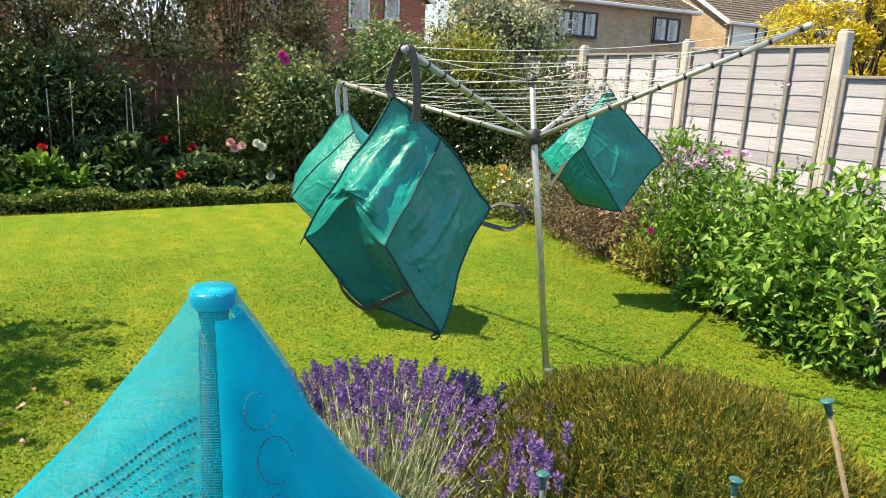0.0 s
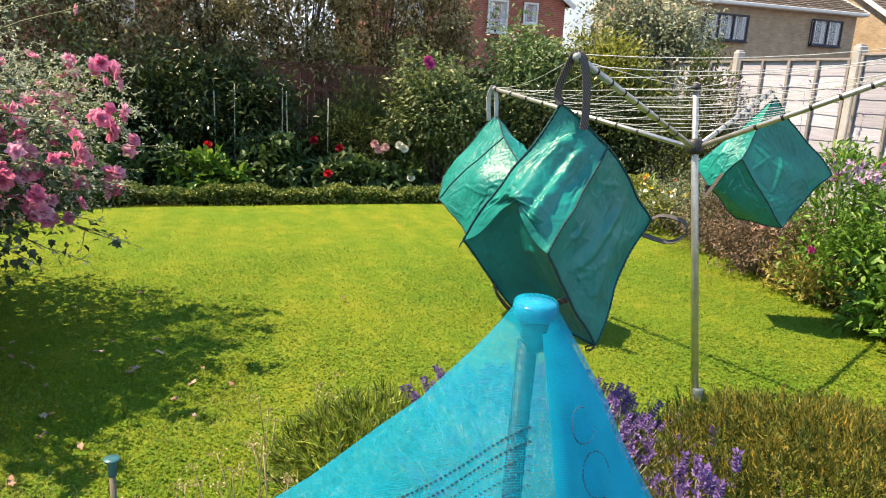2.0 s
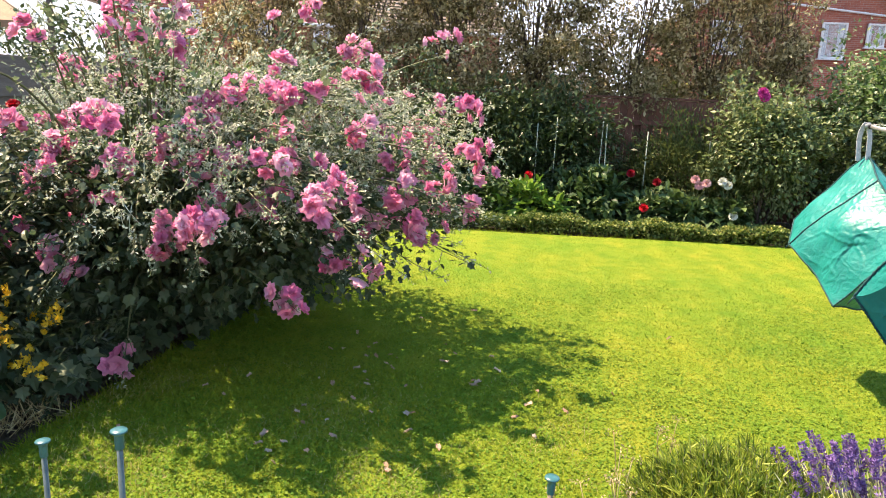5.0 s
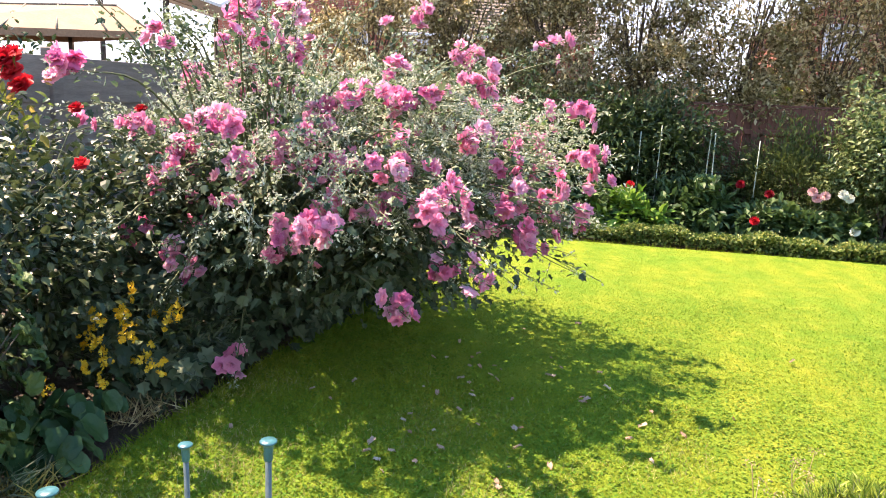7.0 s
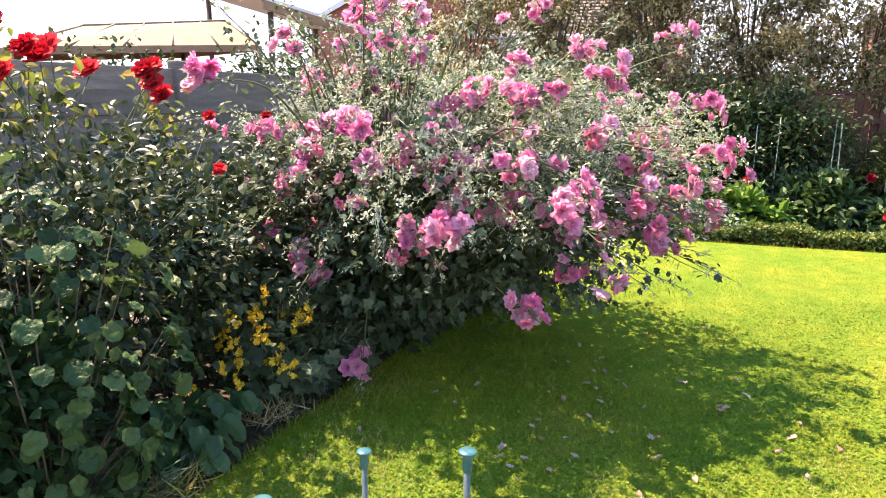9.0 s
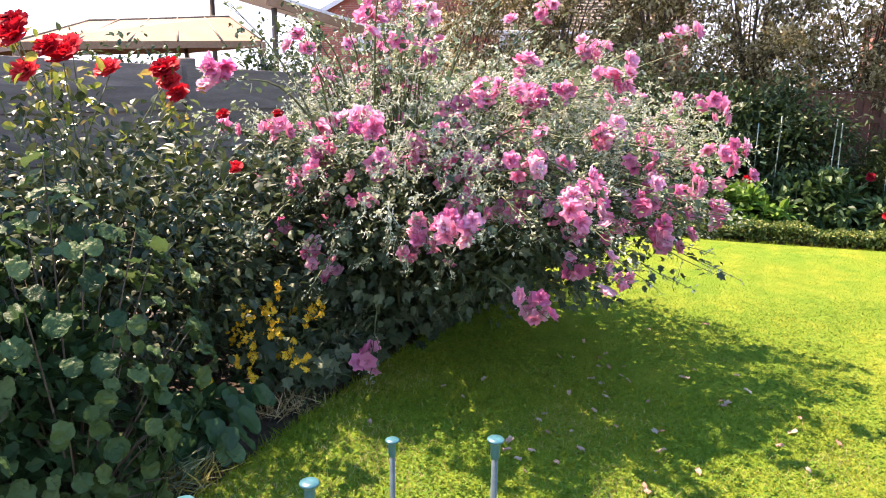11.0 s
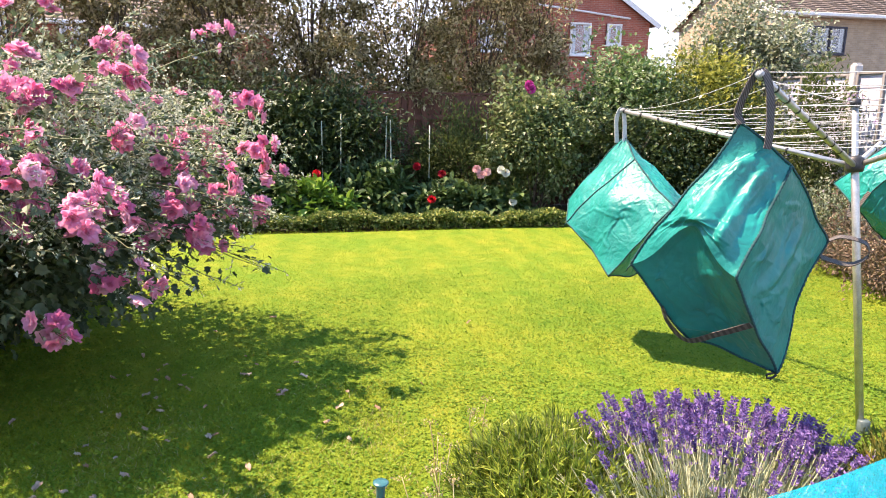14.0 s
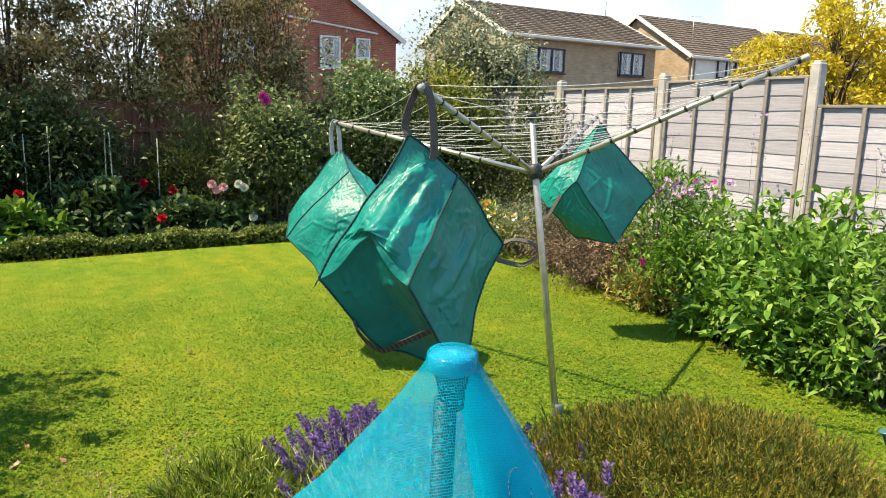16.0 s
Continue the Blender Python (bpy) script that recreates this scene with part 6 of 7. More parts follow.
dahlia(-1.6, 8.6, 0.5, 0.4, 109, L_DAHLIA, [], "dark green leafy border plant near the mallow")
for a, b, z, lean in ((0.06, 9.2, 1.27, 0.0), (0.31, 9.22, 1.36, -0.02), (0.90, 9.2, 1.34, -0.02), (0.94, 9.1, 1.30, 0.03), (1.51, 9.4, 1.22, 0.0), (2.3, 9.35, 1.15, 0.0)):
    cn = thing("garden_cane", ab(a, b), "thin pale support cane upright in the border", "cane", "canes in the border")
    tube_part("rod", [[(ab(a + lean, b, -0.05), 0.0085), (ab(a, b, z), 0.0075)]], M_CANE, cn, sides=6)

shrub("laurel", "dense dark green laurel bush before the brown fence", "laurel", ab(0.35, 9.75), ab(0.35, 9.75, 0.88), (0.66, 0.52, 0.80), 9000, 0.085, 0.038, L_LAUREL, M_WOOD, 121, "diamond", 9, 0.45)
shrub("laurel", "dense dark green laurel bush in the corner", "laurel", ab(-0.5, 9.8), ab(-0.45, 9.75, 0.90), (0.66, 0.5, 0.84), 9500, 0.085, 0.038, L_LAUREL, M_WOOD, 122, "diamond", 9, 0.45)
shrub("laurel", "shaded dark evergreen bush beside the laurel", "laurel", ab(-1.6, 9.6), ab(-1.6, 9.55, 0.85), (0.75, 0.6, 0.9), 8000, 0.08, 0.036, L_LAUREL, M_WOOD, 123, "diamond", 9, 0.45)
shrub("feathery_shrub", "soft feathery green shrub in the border", "shrub", ab(2.05, 9.7), ab(2.05, 9.65, 0.62), (0.85, 0.48, 0.72), 19000, 0.06, 0.012, L_FEATHER, M_WOOD, 124, "strap", 14, 0.3, upright=0.6)
rb = shrub("climbing_rose", "tall leafy climbing rose with one magenta bloom", "rose bush", ab(3.0, 9.2), ab(3.0, 9.2, 1.05), (0.60, 0.52, 0.74), 12000, 0.064, 0.042, L_CLIMB, M_WOOD, 125, "diamond", 12, 0.45)
for da, z in ((0, 1.79), (0.03, 1.74)):
    local("flower", DAHLIA["magenta_petal"], face_to(ab(2.72 + da, 8.85, z - 0.02), (0.3, -0.8, 0.3), 1, 1.3), rb)
local("flower", DAHLIA["pale_pink_petal"], face_to(ab(2.7, 9.4, 1.42), (0.3, -0.8, 0.3), 1, 0.7), rb)
shrub("border_shrub", "shaded green shrub before the brown fence", "shrub", ab(1.5, 9.95), ab(1.5, 9.9, 0.45), (0.45, 0.3, 0.45), 2600, 0.06, 0.03, L_FEATHER, M_WOOD, 132, "fold", 9, 0.4)
shrub("border_shrub", "dark evergreen shrub in the far corner", "shrub", ab(4.2, 9.0), ab(4.2, 8.95, 0.75), (0.75, 0.55, 0.72), 7000, 0.07, 0.04, L_LAUREL, M_WOOD, 126, "diamond", 9, 0.45)
shrub("border_shrub", "dark mixed shrub behind the dryer", "shrub", ab(5.2, 8.8), ab(5.2, 8.75, 0.8), (0.8, 0.6, 0.95), 9500, 0.06, 0.034, L_LAUREL, M_WOOD, 127, "diamond", 9, 0.45)
shrub("variegated_shrub", "tall shrub with glossy leaves and white bloom", "shrub", ab(4.5, 10.0), ab(4.65, 10.0, 1.32), (0.72, 0.6, 1.05), 18000, 0.076, 0.046, L_VARIEG, M_WOOD, 128, "diamond", 9, 0.5)
shrub("golden_shrub", "yellow-green leafy shrub by the fence corner", "shrub", ab(5.6, 9.5), ab(5.55, 9.5, 1.15), (0.85, 0.6, 0.95), 19000, 0.08, 0.046, L_YG, M_WOOD, 129, "diamond", 9, 0.5, upright=0.3)
shrub("grey_shrub", "tangled grey-white flowering shrub above the fence corner", "shrub", ab(6.3, 10.2), ab(6.65, 10.2, 1.85), (1.0, 0.65, 1.3), 32000, 0.068, 0.042, L_PALE, M_WOOD, 130, "diamond", 14, 0.5, twigs=60)
shrub("tall_shrub", "tall dark shrub before the far end of the pale fence", "shrub", ab(6.2, 7.9), ab(6.2, 7.9, 1.0), (0.36, 0.5, 1.0), 6500, 0.06, 0.026, L_FEATHER, M_WOOD, 133, "fold", 16, 0.35, upright=0.5, twigs=40)
shrub("lime_shrub", "small lime green shrub behind the brown fence", "shrub", ab(2.0, 11.6), ab(2.0, 11.5, 1.55), (0.42, 0.4, 0.42), 1500, 0.05, 0.03, L_BRIGHT, M_WOOD, 131, "fold", 5, 0.5)


def tree(a, b, height, radii, count, seed, mat=L_TREE, leaf=0.042, label="dark olive-leaved tree rising behind the brown fence", cz=None, group="trees behind the fence", airy=0.62, boxy=False):
    """A trunk that forks into limbs, each with its own ragged clumps of leaves."""
    r = np.random.default_rng(seed)
    root = ab(a, b)
    ob = thing("tree", root, label, "tree", group)
    cz = cz or height * 0.6
    centre = Vector((root.x, root.y, cz))
    fork = root + Vector((r.normal() * 0.06, r.normal() * 0.06, height * 0.3))
    tube_part("trunk", [[(p, 0.075 - 0.008 * i) for i, p in enumerate(bend(root - Vector((0, 0, 0.1)), fork, 0.04, 4, (r.normal(), r.normal(), 0)))]], M_WOOD, ob, sides=9)
    limbs, P, A = [], [], []
    clumps = 120 if boxy else 70
    ends, _ = crown_points(r, clumps, centre, radii, airy)
    if boxy:
        ends = np.array(centre) + r.uniform(-1, 1, (clumps, 3)) * np.array(radii)
    for j, e in enumerate(ends):
        e = Vector(e)
        pts = bend(fork, e, 0.12, 6, (r.normal() * 0.5, r.normal() * 0.5, 0.6))
        if not boxy or j % 5 == 0:
            limbs.append([(p, (0.018 if boxy else 0.03) * (1 - 0.88 * i / 6)) for i, p in enumerate(pts)])
        m = count // clumps
        size = r.uniform(0.14, 0.34)
        v = unit_rows(r, m)
        d = r.random(m) ** 0.45
        P.append(np.array(e) + v * (d * size)[:, None] * np.array((1, 1, 0.8)))
        A.append(v * 0.5 + r.normal(size=(m, 3)) * 0.7 + np.array((0, 0, -0.15)))
        for _ in range(1 if boxy else 5):
            t = e + Vector((unit_rows(r, 1)[0] * size).tolist())
            limbs.append([(pts[4], 0.006), (pts[4].lerp(t, 0.5) + Vector((0, 0, 0.03)), 0.004), (t, 0.0015)])
    if boxy:
        m = count // 8
        P.append(np.array(centre) + r.uniform(-1, 1, (m, 3)) * np.array(radii) * np.array((1.1, 1.1, 1.0)) + r.normal(size=(m, 3)) * 0.08)
        A.append(r.normal(size=(m, 3)) + np.array((0, 0, -0.2)))
        m = count // 6
        P.append(np.array(centre) + r.uniform((-1.1, -1.1, -1.0), (1.1, 1.1, -0.55), (m, 3)) * np.array(radii) + r.normal(size=(m, 3)) * 0.08)
        A.append(r.normal(size=(m, 3)) + np.array((0, 0, -0.2)))
    P, A = np.vstack(P), np.vstack(A)
    n = len(P)
    tube_part("limb", limbs, M_WOOD, ob, sides=5)
    s = r.uniform(0.6, 1.3, n)
    leaf_part("crown", P, A, r.normal(size=(n, 3)) * 0.7 + np.array((0, 0, 1)), leaf * s, leaf * 0.5 * s, "diamond", mat, ob)
    return ob


for k, (a, b, h, rad, n) in enumerate(((-2.9, 11.1, 5.0, (0.95, 0.6, 1.7), 15000), (-1.4, 11.0, 5.0, (0.9, 0.55, 1.7), 16000), (0.0, 11.0, 5.0, (0.85, 0.5, 1.7), 16000), (1.35, 11.0, 4.9, (0.85, 0.5, 1.65), 11500), (2.55, 11.1, 4.5, (0.65, 0.5, 1.4), 6500),
                                       (-4.5, 11.6, 5.0, (1.2, 0.8, 1.7), 18000), (3.45, 11.3, 3.7, (0.55, 0.5, 1.0), 7500))):
    tree(a, b, h, rad, n, 201 + k, leaf=0.074, cz=h - rad[2] - 0.1, boxy=True)
shrub("leafy_shrub", "yellow-green shrub showing over the brown fence", "shrub", (-5.29, 10.79, 0), (-5.29, 10.79, 1.82), (0.3, 0.3, 0.28), 900, 0.07, 0.045, L_YG, M_WOOD, 214, "fold", 7, 0.4)
tree(9.6, 5.6, 3.3, (1.35, 1.5, 1.0), 17000, 211, L_GOLD, 0.075, "golden-leaved tree standing beyond the grey fence", 2.45, "golden trees")
tree(10.2, 3.4, 3.6, (1.3, 1.4, 1.1), 13000, 212, L_GOLD, 0.075, "golden-leaved tree beyond the fence", 2.6, "golden trees")

# ---- right border ----
L_STRAWGREEN = leaf_mat("yellowing_leaf", (0.16, 0.15, 0.04), (0.32, 0.28, 0.07), (0.52, 0.42, 0.12), 0.6, 0.3)
for k, (a, b, r, tall, n, ln, wd, mat, label) in enumerate((
        (5.25, 3.15, 0.78, 0.80, 7200, 0.085, 0.046, L_PHLOX, "lush mass of bright green leafy stems"),
        (5.0, 2.4, 0.76, 0.70, 7200, 0.085, 0.046, L_PHLOX, "lush mass of bright green leafy stems"),
        (4.85, 1.6, 0.55, 0.9, 9000, 0.06, 0.008, L_GREYGREEN, "soft grey-green feathery border plant"),
        (4.72, 3.15, 0.42, 0.6, 2600, 0.06, 0.03, L_PHLOX, "low leafy skirt of green stems over the lawn edge"),
        (4.5, 2.35, 0.42, 0.5, 2600, 0.06, 0.03, L_PHLOX, "low leafy skirt of green stems over the lawn edge"),
        (4.95, 3.95, 0.45, 0.72, 3200, 0.055, 0.024, L_PHLOX, "leafy green border plant with reddened lower leaves"),
        (6.0, 4.6, 0.45, 0.9, 1900, 0.07, 0.03, L_BRIGHT, "leafy green border plant by the fence"))):
    shrub("border_plant", label, "border plant", ab(a, b), ab(a, b, tall * 0.48), (r, r, tall * 0.55), n, ln, wd, mat, M_STEM, 301 + k, "fold" if wd > 0.01 else "strap", 16, 0.42, "leafy plants by the grey fence", droop=0.1, upright=0.25)
for k, (a, b, r, tall, mat, label) in enumerate(((4.85, 4.9, 0.45, 0.55, L_SEDUM, "bronze-leaved bushy border plant"), (5.05, 5.6, 0.5, 0.62, L_SEDUM, "bronze twiggy border plant"), (5.1, 6.4, 0.55, 0.7, L_GREYGREEN, "grey-green border plant by the fence"),
                                                 (5.3, 7.4, 0.5, 0.5, L_GREYGREEN, "grey-green clump in the corner bed"), (6.1, 7.6, 0.5, 0.8, L_FEATHER, "green clump before the grey fence"))):
    shrub("border_plant", label, "border plant", ab(a, b), ab(a, b, tall * 0.45), (r, r, tall * 0.55), 3600, 0.042, 0.017, mat, M_STEM, 321 + k, "diamond", 14, 0.35, "low plants by the grey fence", upright=0.3, twigs=30)
shrub("straw_plant", "yellowing strappy foliage at the lawn edge", "border plant", ab(4.7, 4.2), ab(4.72, 4.2, 0.17), (0.26, 0.5, 0.24), 1700, 0.06, 0.015, L_STRAWGREEN, M_STEM, 331, "strap", 5, 0.2, upright=0.9)
sd = shrub("sedum", "clump of buff pink flat flower heads", "sedum", ab(4.85, 4.5), ab(4.85, 4.5, 0.27), (0.32, 0.32, 0.27), 700, 0.04, 0.022, L_SEDUM, M_STEM, 332, "fold", 12, 0.3)
rng = np.random.default_rng(333)
q = np.column_stack((rng.normal(0, 0.17, 1600), rng.normal(0, 0.17, 1600), rng.normal(0.53, 0.05, 1600)))
q[:, :2] += np.array(ab(4.85, 4.5))[:2]
leaf_part("bloom", q, rng.normal(size=q.shape) + np.array((0, 0, 0.6)), rng.normal(size=q.shape), 0.02, 0.014, "diamond", L_BUFF, sd)
ph = shrub("verbena", "lilac-flowered border plant by the grey fence", "verbena", ab(5.1, 4.45), ab(5.1, 4.4, 0.70), (0.45, 0.45, 0.45), 2600, 0.06, 0.022, L_PHLOX, M_STEM, 334, "fold", 16, 0.4, upright=0.5)
k = 0
for _ in range(49):
    at = ab(5.1 + rng.normal() * 0.2, 4.4 + rng.normal() * 0.22, rng.uniform(0.92, 1.06))
    for _j in range(6):
        local("flower", STAR["lilac_floret" if k % 9 else "magenta_petal"], face_to(at + Vector((rng.normal(size=3) * 0.022).tolist()), (rng.normal() - 0.3, rng.normal() - 0.6, 0.8), k, 1.45), ph)
        k += 1
for a, b, z, key in ((4.55, 4.02, 0.42, "magenta_petal"), (4.6, 4.6, 0.5, "pale_pink_petal"), (5.3, 1.75, 0.95, "red_petal"), (5.2, 1.95, 1.0, "dark_red_petal")):
    fl = thing("border_flower", ab(a, b), "single bright flower on a thin stalk at the lawn edge", "flower", "single flowers in the border")
    tube_part("stalk", [[(p, 0.004) for p in bend(ab(a + 0.05, b, 0), ab(a, b, z - 0.01), 0.04, 4, (0.3, 0.3, 0))]], M_STEM, fl, sides=4)
    local("bloom", DAHLIA[key], face_to(ab(a, b, z), (-0.2, -0.8, 0.5), 0, 0.75), fl)
for k in range(26):
    a, b = 6.2 + rng.normal() * 0.25, rng.uniform(1.6, 7.8)
    tall = rng.uniform(1.1, 1.75)
    ob = thing("tall_verbena", ab(a, b), "thin tall lilac verbena before the pale fence", "verbena", "tall verbenas by the fence")
    top = ab(a + rng.normal() * 0.08, b + rng.normal() * 0.08, tall)
    pts = bend(ab(a, b), top, 0.03, 5, (rng.normal(), rng.normal(), 0))
    tube_part("stalk", [[(p, 0.0038 - 0.0004 * i) for i, p in enumerate(pts)]], M_STEM, ob, sides=4)
    m = 16
    f = rng.random(m)
    q = np.array([pts[min(5, int(v * 5.99))] for v in f]) + rng.normal(size=(m, 3)) * 0.035
    leaf_part("leaf", q, rng.normal(size=q.shape), rng.normal(size=q.shape) + np.array((0, 0, 1)), 0.03, 0.008, "diamond", L_PHLOX, ob)
    for _j in range(5):
        local("floret", STAR["lilac_floret"], face_to(top + Vector((rng.normal(size=3) * 0.03).tolist()), (rng.normal(), rng.normal(), 1), k, 1.0), ob)


# ---- bright flowers in the far corner ----
rng = np.random.default_rng(345)
lily = shrub("day_lily", "strappy clump with yellow and orange flowers", "day lily", ab(5.0, 7.25), ab(5.0, 7.25, 0.22), (0.4, 0.4, 0.24), 900, 0.12, 0.014, L_BRIGHT, M_STEM, 341, "strap", 8, 0.3, upright=0.7)
for k in range(16):
    at = ab(4.95 + rng.normal() * 0.26, 7.2 + rng.normal() * 0.26, rng.uniform(0.3, 0.58))
    local("flower", STAR["yellow_petal" if k % 3 else "orange_petal"], face_to(at, (rng.normal() * 0.4 + 0.1, -0.8, 0.5), k, rng.uniform(1.0, 1.6)), lily)
    tube_part("flower_stalk", [[(p, 0.003) for p in bend(ab(5.0, 7.2, 0.1), at - Vector((0, 0, 0.005)), 0.03, 3)]], M_STEM, lily, sides=4)
cr = shrub("cream_spirea", "low shrub with cream and yellow flower clusters", "shrub", ab(4.85, 6.75), ab(4.85, 6.75, 0.26), (0.4, 0.36, 0.28), 1900, 0.045, 0.024, L_YG, M_STEM, 342, "fold", 8, 0.35)
for k in range(26):
    at = ab(4.8 + rng.normal() * 0.2, 6.65 + rng.normal() * 0.2, rng.uniform(0.36, 0.56))
    local("flower", STAR["white_petal" if k % 2 else "yellow_petal"], face_to(at, (rng.normal() * 0.4, -0.7, 0.7), k, rng.uniform(0.9, 1.5)), cr)
for k in range(10):
    a, b, z = 5.0 + rng.normal() * 0.25, 1.75 + rng.normal() * 0.3, rng.uniform(0.85, 1.1)
    fl = thing("border_flower", ab(a, b), "small orange or blue flower on a thin stalk", "flower", "single flowers in the border")
    tube_part("stalk", [[(p, 0.003) for p in bend(ab(a + 0.05, b, 0), ab(a, b, z - 0.005), 0.04, 4, (0.3, 0.3, 0))]], M_STEM, fl, sides=4)
    local("bloom", STAR["orange_petal" if k % 2 else "lilac_floret"], face_to(ab(a, b, z), (-0.2, -0.8, 0.5), 0, 1.3), fl)


# ---- dry stalks and a grass tuft between the clumps and the lawn ----
rng = np.random.default_rng(361)
for x, y, mat, label, n, ln in ((-3.4, 0.62, L_STRAW, "tangle of dry pale stalks at the lawn edge", 70, 0.22), (-3.42, 0.78, L_STRAW, "tangle of dry pale stalks at the lawn edge", 50, 0.18), (-3.0, -0.02, L_GREYGREEN, "tuft of long grey-green grass at the bed edge", 160, 0.26), (-2.95, 0.12, L_STRAWGREEN, "tuft of yellowing grass at the bed edge", 90, 0.2)):
    ob = thing("grass_tuft", (x, y, 0), label, "grass", "tufts at the bed edge")
    q = np.column_stack((x + rng.normal(0, 0.05, n), y + rng.normal(0, 0.06, n), np.full(n, 0.005)))
    A = rng.normal(size=(n, 3)) * np.array((0.7, 0.7, 0.2)) + np.array((0.25, 0.0, 0.55))
    leaf_part("blade", q, A, rng.normal(size=(n, 3)) * 0.5 + np.array((0, 0, 1)), ln * rng.uniform(0.5, 1.1, n), 0.006, "strap", mat, ob)


# ---- heather mound ----
rng = np.random.default_rng(401)
HC, HR = np.array((0.92, 2.16, 0.14)), np.array((0.74, 0.66, 0.50))
heather = thing("heather_mound", (0.90, 2.12, 0.05), "dense rounded heather mound of bronze-green needles", "heather")
n = 4800
v = unit_rows(rng, n)
v[:, 2] = np.abs(v[:, 2])
lum = (lumps(v, rng, 14, 9.0) + lumps(v, rng, 60, 50.0)) * 0.2 + 0.62
base = HC + v * HR * (lum * rng.uniform(0.86, 1.0, n))[:, None]
sprig = v * np.array((0.55, 0.55, 0.5)) + rng.normal(size=(n, 3)) * 0.22 + np.array((-0.05, 0.1, 0.8))
sprig /= np.linalg.norm(sprig, axis=1, keepdims=True)
ln = rng.uniform(0.04, 0.085, n)
per = 18
f = np.tile(np.linspace(0.05, 1, per), n)
P = np.repeat(base, per, 0) + np.repeat(sprig, per, 0) * (f * np.repeat(ln, per))[:, None]
A = np.repeat(sprig, per, 0) * 1.0 + rng.normal(size=(n * per, 3)) * 0.32
leaf_part("needle_cover", P, A, rng.normal(size=P.shape), rng.uniform(0.014, 0.028, len(P)), 0.0048, "blade", L_HEATH, heather)
q = HC + unit_rows(rng, 26000) * HR * rng.uniform(0.7, 0.94, 26000)[:, None]
q = q[q[:, 2] > 0.04]
leaf_part("inner_foliage", q, rng.normal(size=q.shape) + np.array((0, 0, 0.7)), rng.normal(size=q.shape), 0.04, 0.007, "blade", L_HEATH, heather)
tube_part("stem", [[((0.9, 2.12, 0.05), 0.012), (HC + np.array((math.cos(k), math.sin(k), 0.4)) * 0.4, 0.003)] for k in range(9)], M_WOOD, heather, sides=5, kind="stuff")

# ---- rosemary-like needle shrub ----
def needle_shrub(cx, cy, r, tall, stems, seed, name, label):
    g = np.random.default_rng(seed)
    ob = thing(name, (cx, cy, 0.05), label, "shrub")
    paths, P, A = [], [], []
    for _ in range(stems):
        c, d = g.random() * 6.28, r * math.sqrt(g.random())
        foot = np.array((cx + 0.35 * d * math.cos(c), cy + 0.35 * d * math.sin(c), 0.04))
        top = np.array((cx + d * math.cos(c), cy + d * math.sin(c), tall * (1.02 - 0.42 * (d / r) ** 2) * g.uniform(0.82, 1.06)))
        pts = bend(foot, top, 0.03, 5, (math.cos(c), math.sin(c), -0.2))
        paths.append([(p, 0.0026 - 0.0003 * i) for i, p in enumerate(pts)])
        m = 48
        t = g.uniform(0.3, 1, m) * 4.99
        for u in t:
            i = int(u)
            P.append(np.array(pts[i].lerp(pts[i + 1], u - i)))
            A.append((top - foot) / np.linalg.norm(top - foot) * 0.9 + g.normal(size=3) * 0.4)
    tube_part("stem", paths, M_STEM, ob, sides=4)
    leaf_part("needles", P, A, g.normal(size=(len(P), 3)), g.uniform(0.03, 0.06, len(P)), 0.007, "blade", L_ROSEMARY, ob)
    return ob


needle_shrub(-0.56, 2.06, 0.41, 0.46, 760, 411, "rosemary", "bushy upright needle-leaved rosemary shrub at the lawn edge")

# ---- lavender ----
rng = np.random.default_rng(421)
def spike_mesh(seed):
    g = np.random.default_rng(seed)
    V, F, mats = [], [], []
    tv, tf = tubes([[((0, 0, -0.36), 0.0018), ((g.normal() * 0.008, 0, -0.17), 0.0018), ((0, 0, 0.0), 0.0015)]], 3)
    V += [tuple(v) for v in tv]
    F += tf
    mats += [0] * len(tf)
    for ring in range(8):
        if ring == 1 and g.random() < 0.6:
            continue
        z = -0.012 + ring * 0.0085 - (0.018 if ring == 0 else 0)
        for k in range(7):
            c = k * 0.9 + ring * 0.5 + g.random()
            P = np.array([(0.0025 * math.cos(c), 0.0025 * math.sin(c), z)])
            lv, lf = leaf_arrays(P, [(math.cos(c), math.sin(c), 0.9 + 0.3 * g.random())], [(g.normal(), g.normal(), 1)], 0.013 * g.uniform(0.7, 1.2), 0.0085, "diamond")
            s = len(V)
            V += lv.tolist()
            F += [tuple(s + i for i in q) for q in lf]
            mats += [1] * len(lf)
    me = bpy.data.meshes.new("flower_spike")
    me.from_pydata(V, [], F)
    me.materials.append(L_LAVSTEM)
    me.materials.append(L_PURPLE)
    me.polygons.foreach_set("material_index", mats)
    return me


SPIKES = [spike_mesh(s) for s in range(7)]
lav = thing("lavender", (0.05, 2.15, 0.05), "grey-green lavender bush with purple flower spikes", "lavender")
n = 16000
c, d = rng.random(n) * 6.28, np.sqrt(rng.random(n))
foot = np.column_stack((0.0 + 0.25 * d * np.cos(c), 2.08 + 0.25 * d * np.sin(c), np.full(n, 0.06)))
top = np.column_stack((0.0 + 0.5 * d * np.cos(c), 2.12 + 0.50 * d * np.sin(c), 0.22 + 0.27 * rng.random(n)))
t = rng.uniform(0.3, 1, n)[:, None]
P = foot * (1 - t) + top * t
leaf_part("foliage", P, (top - foot) + rng.normal(size=P.shape) * 0.10, rng.normal(size=P.shape), rng.uniform(0.03, 0.07, n), 0.0042, "blade", L_LAVLEAF, lav)
paths = []
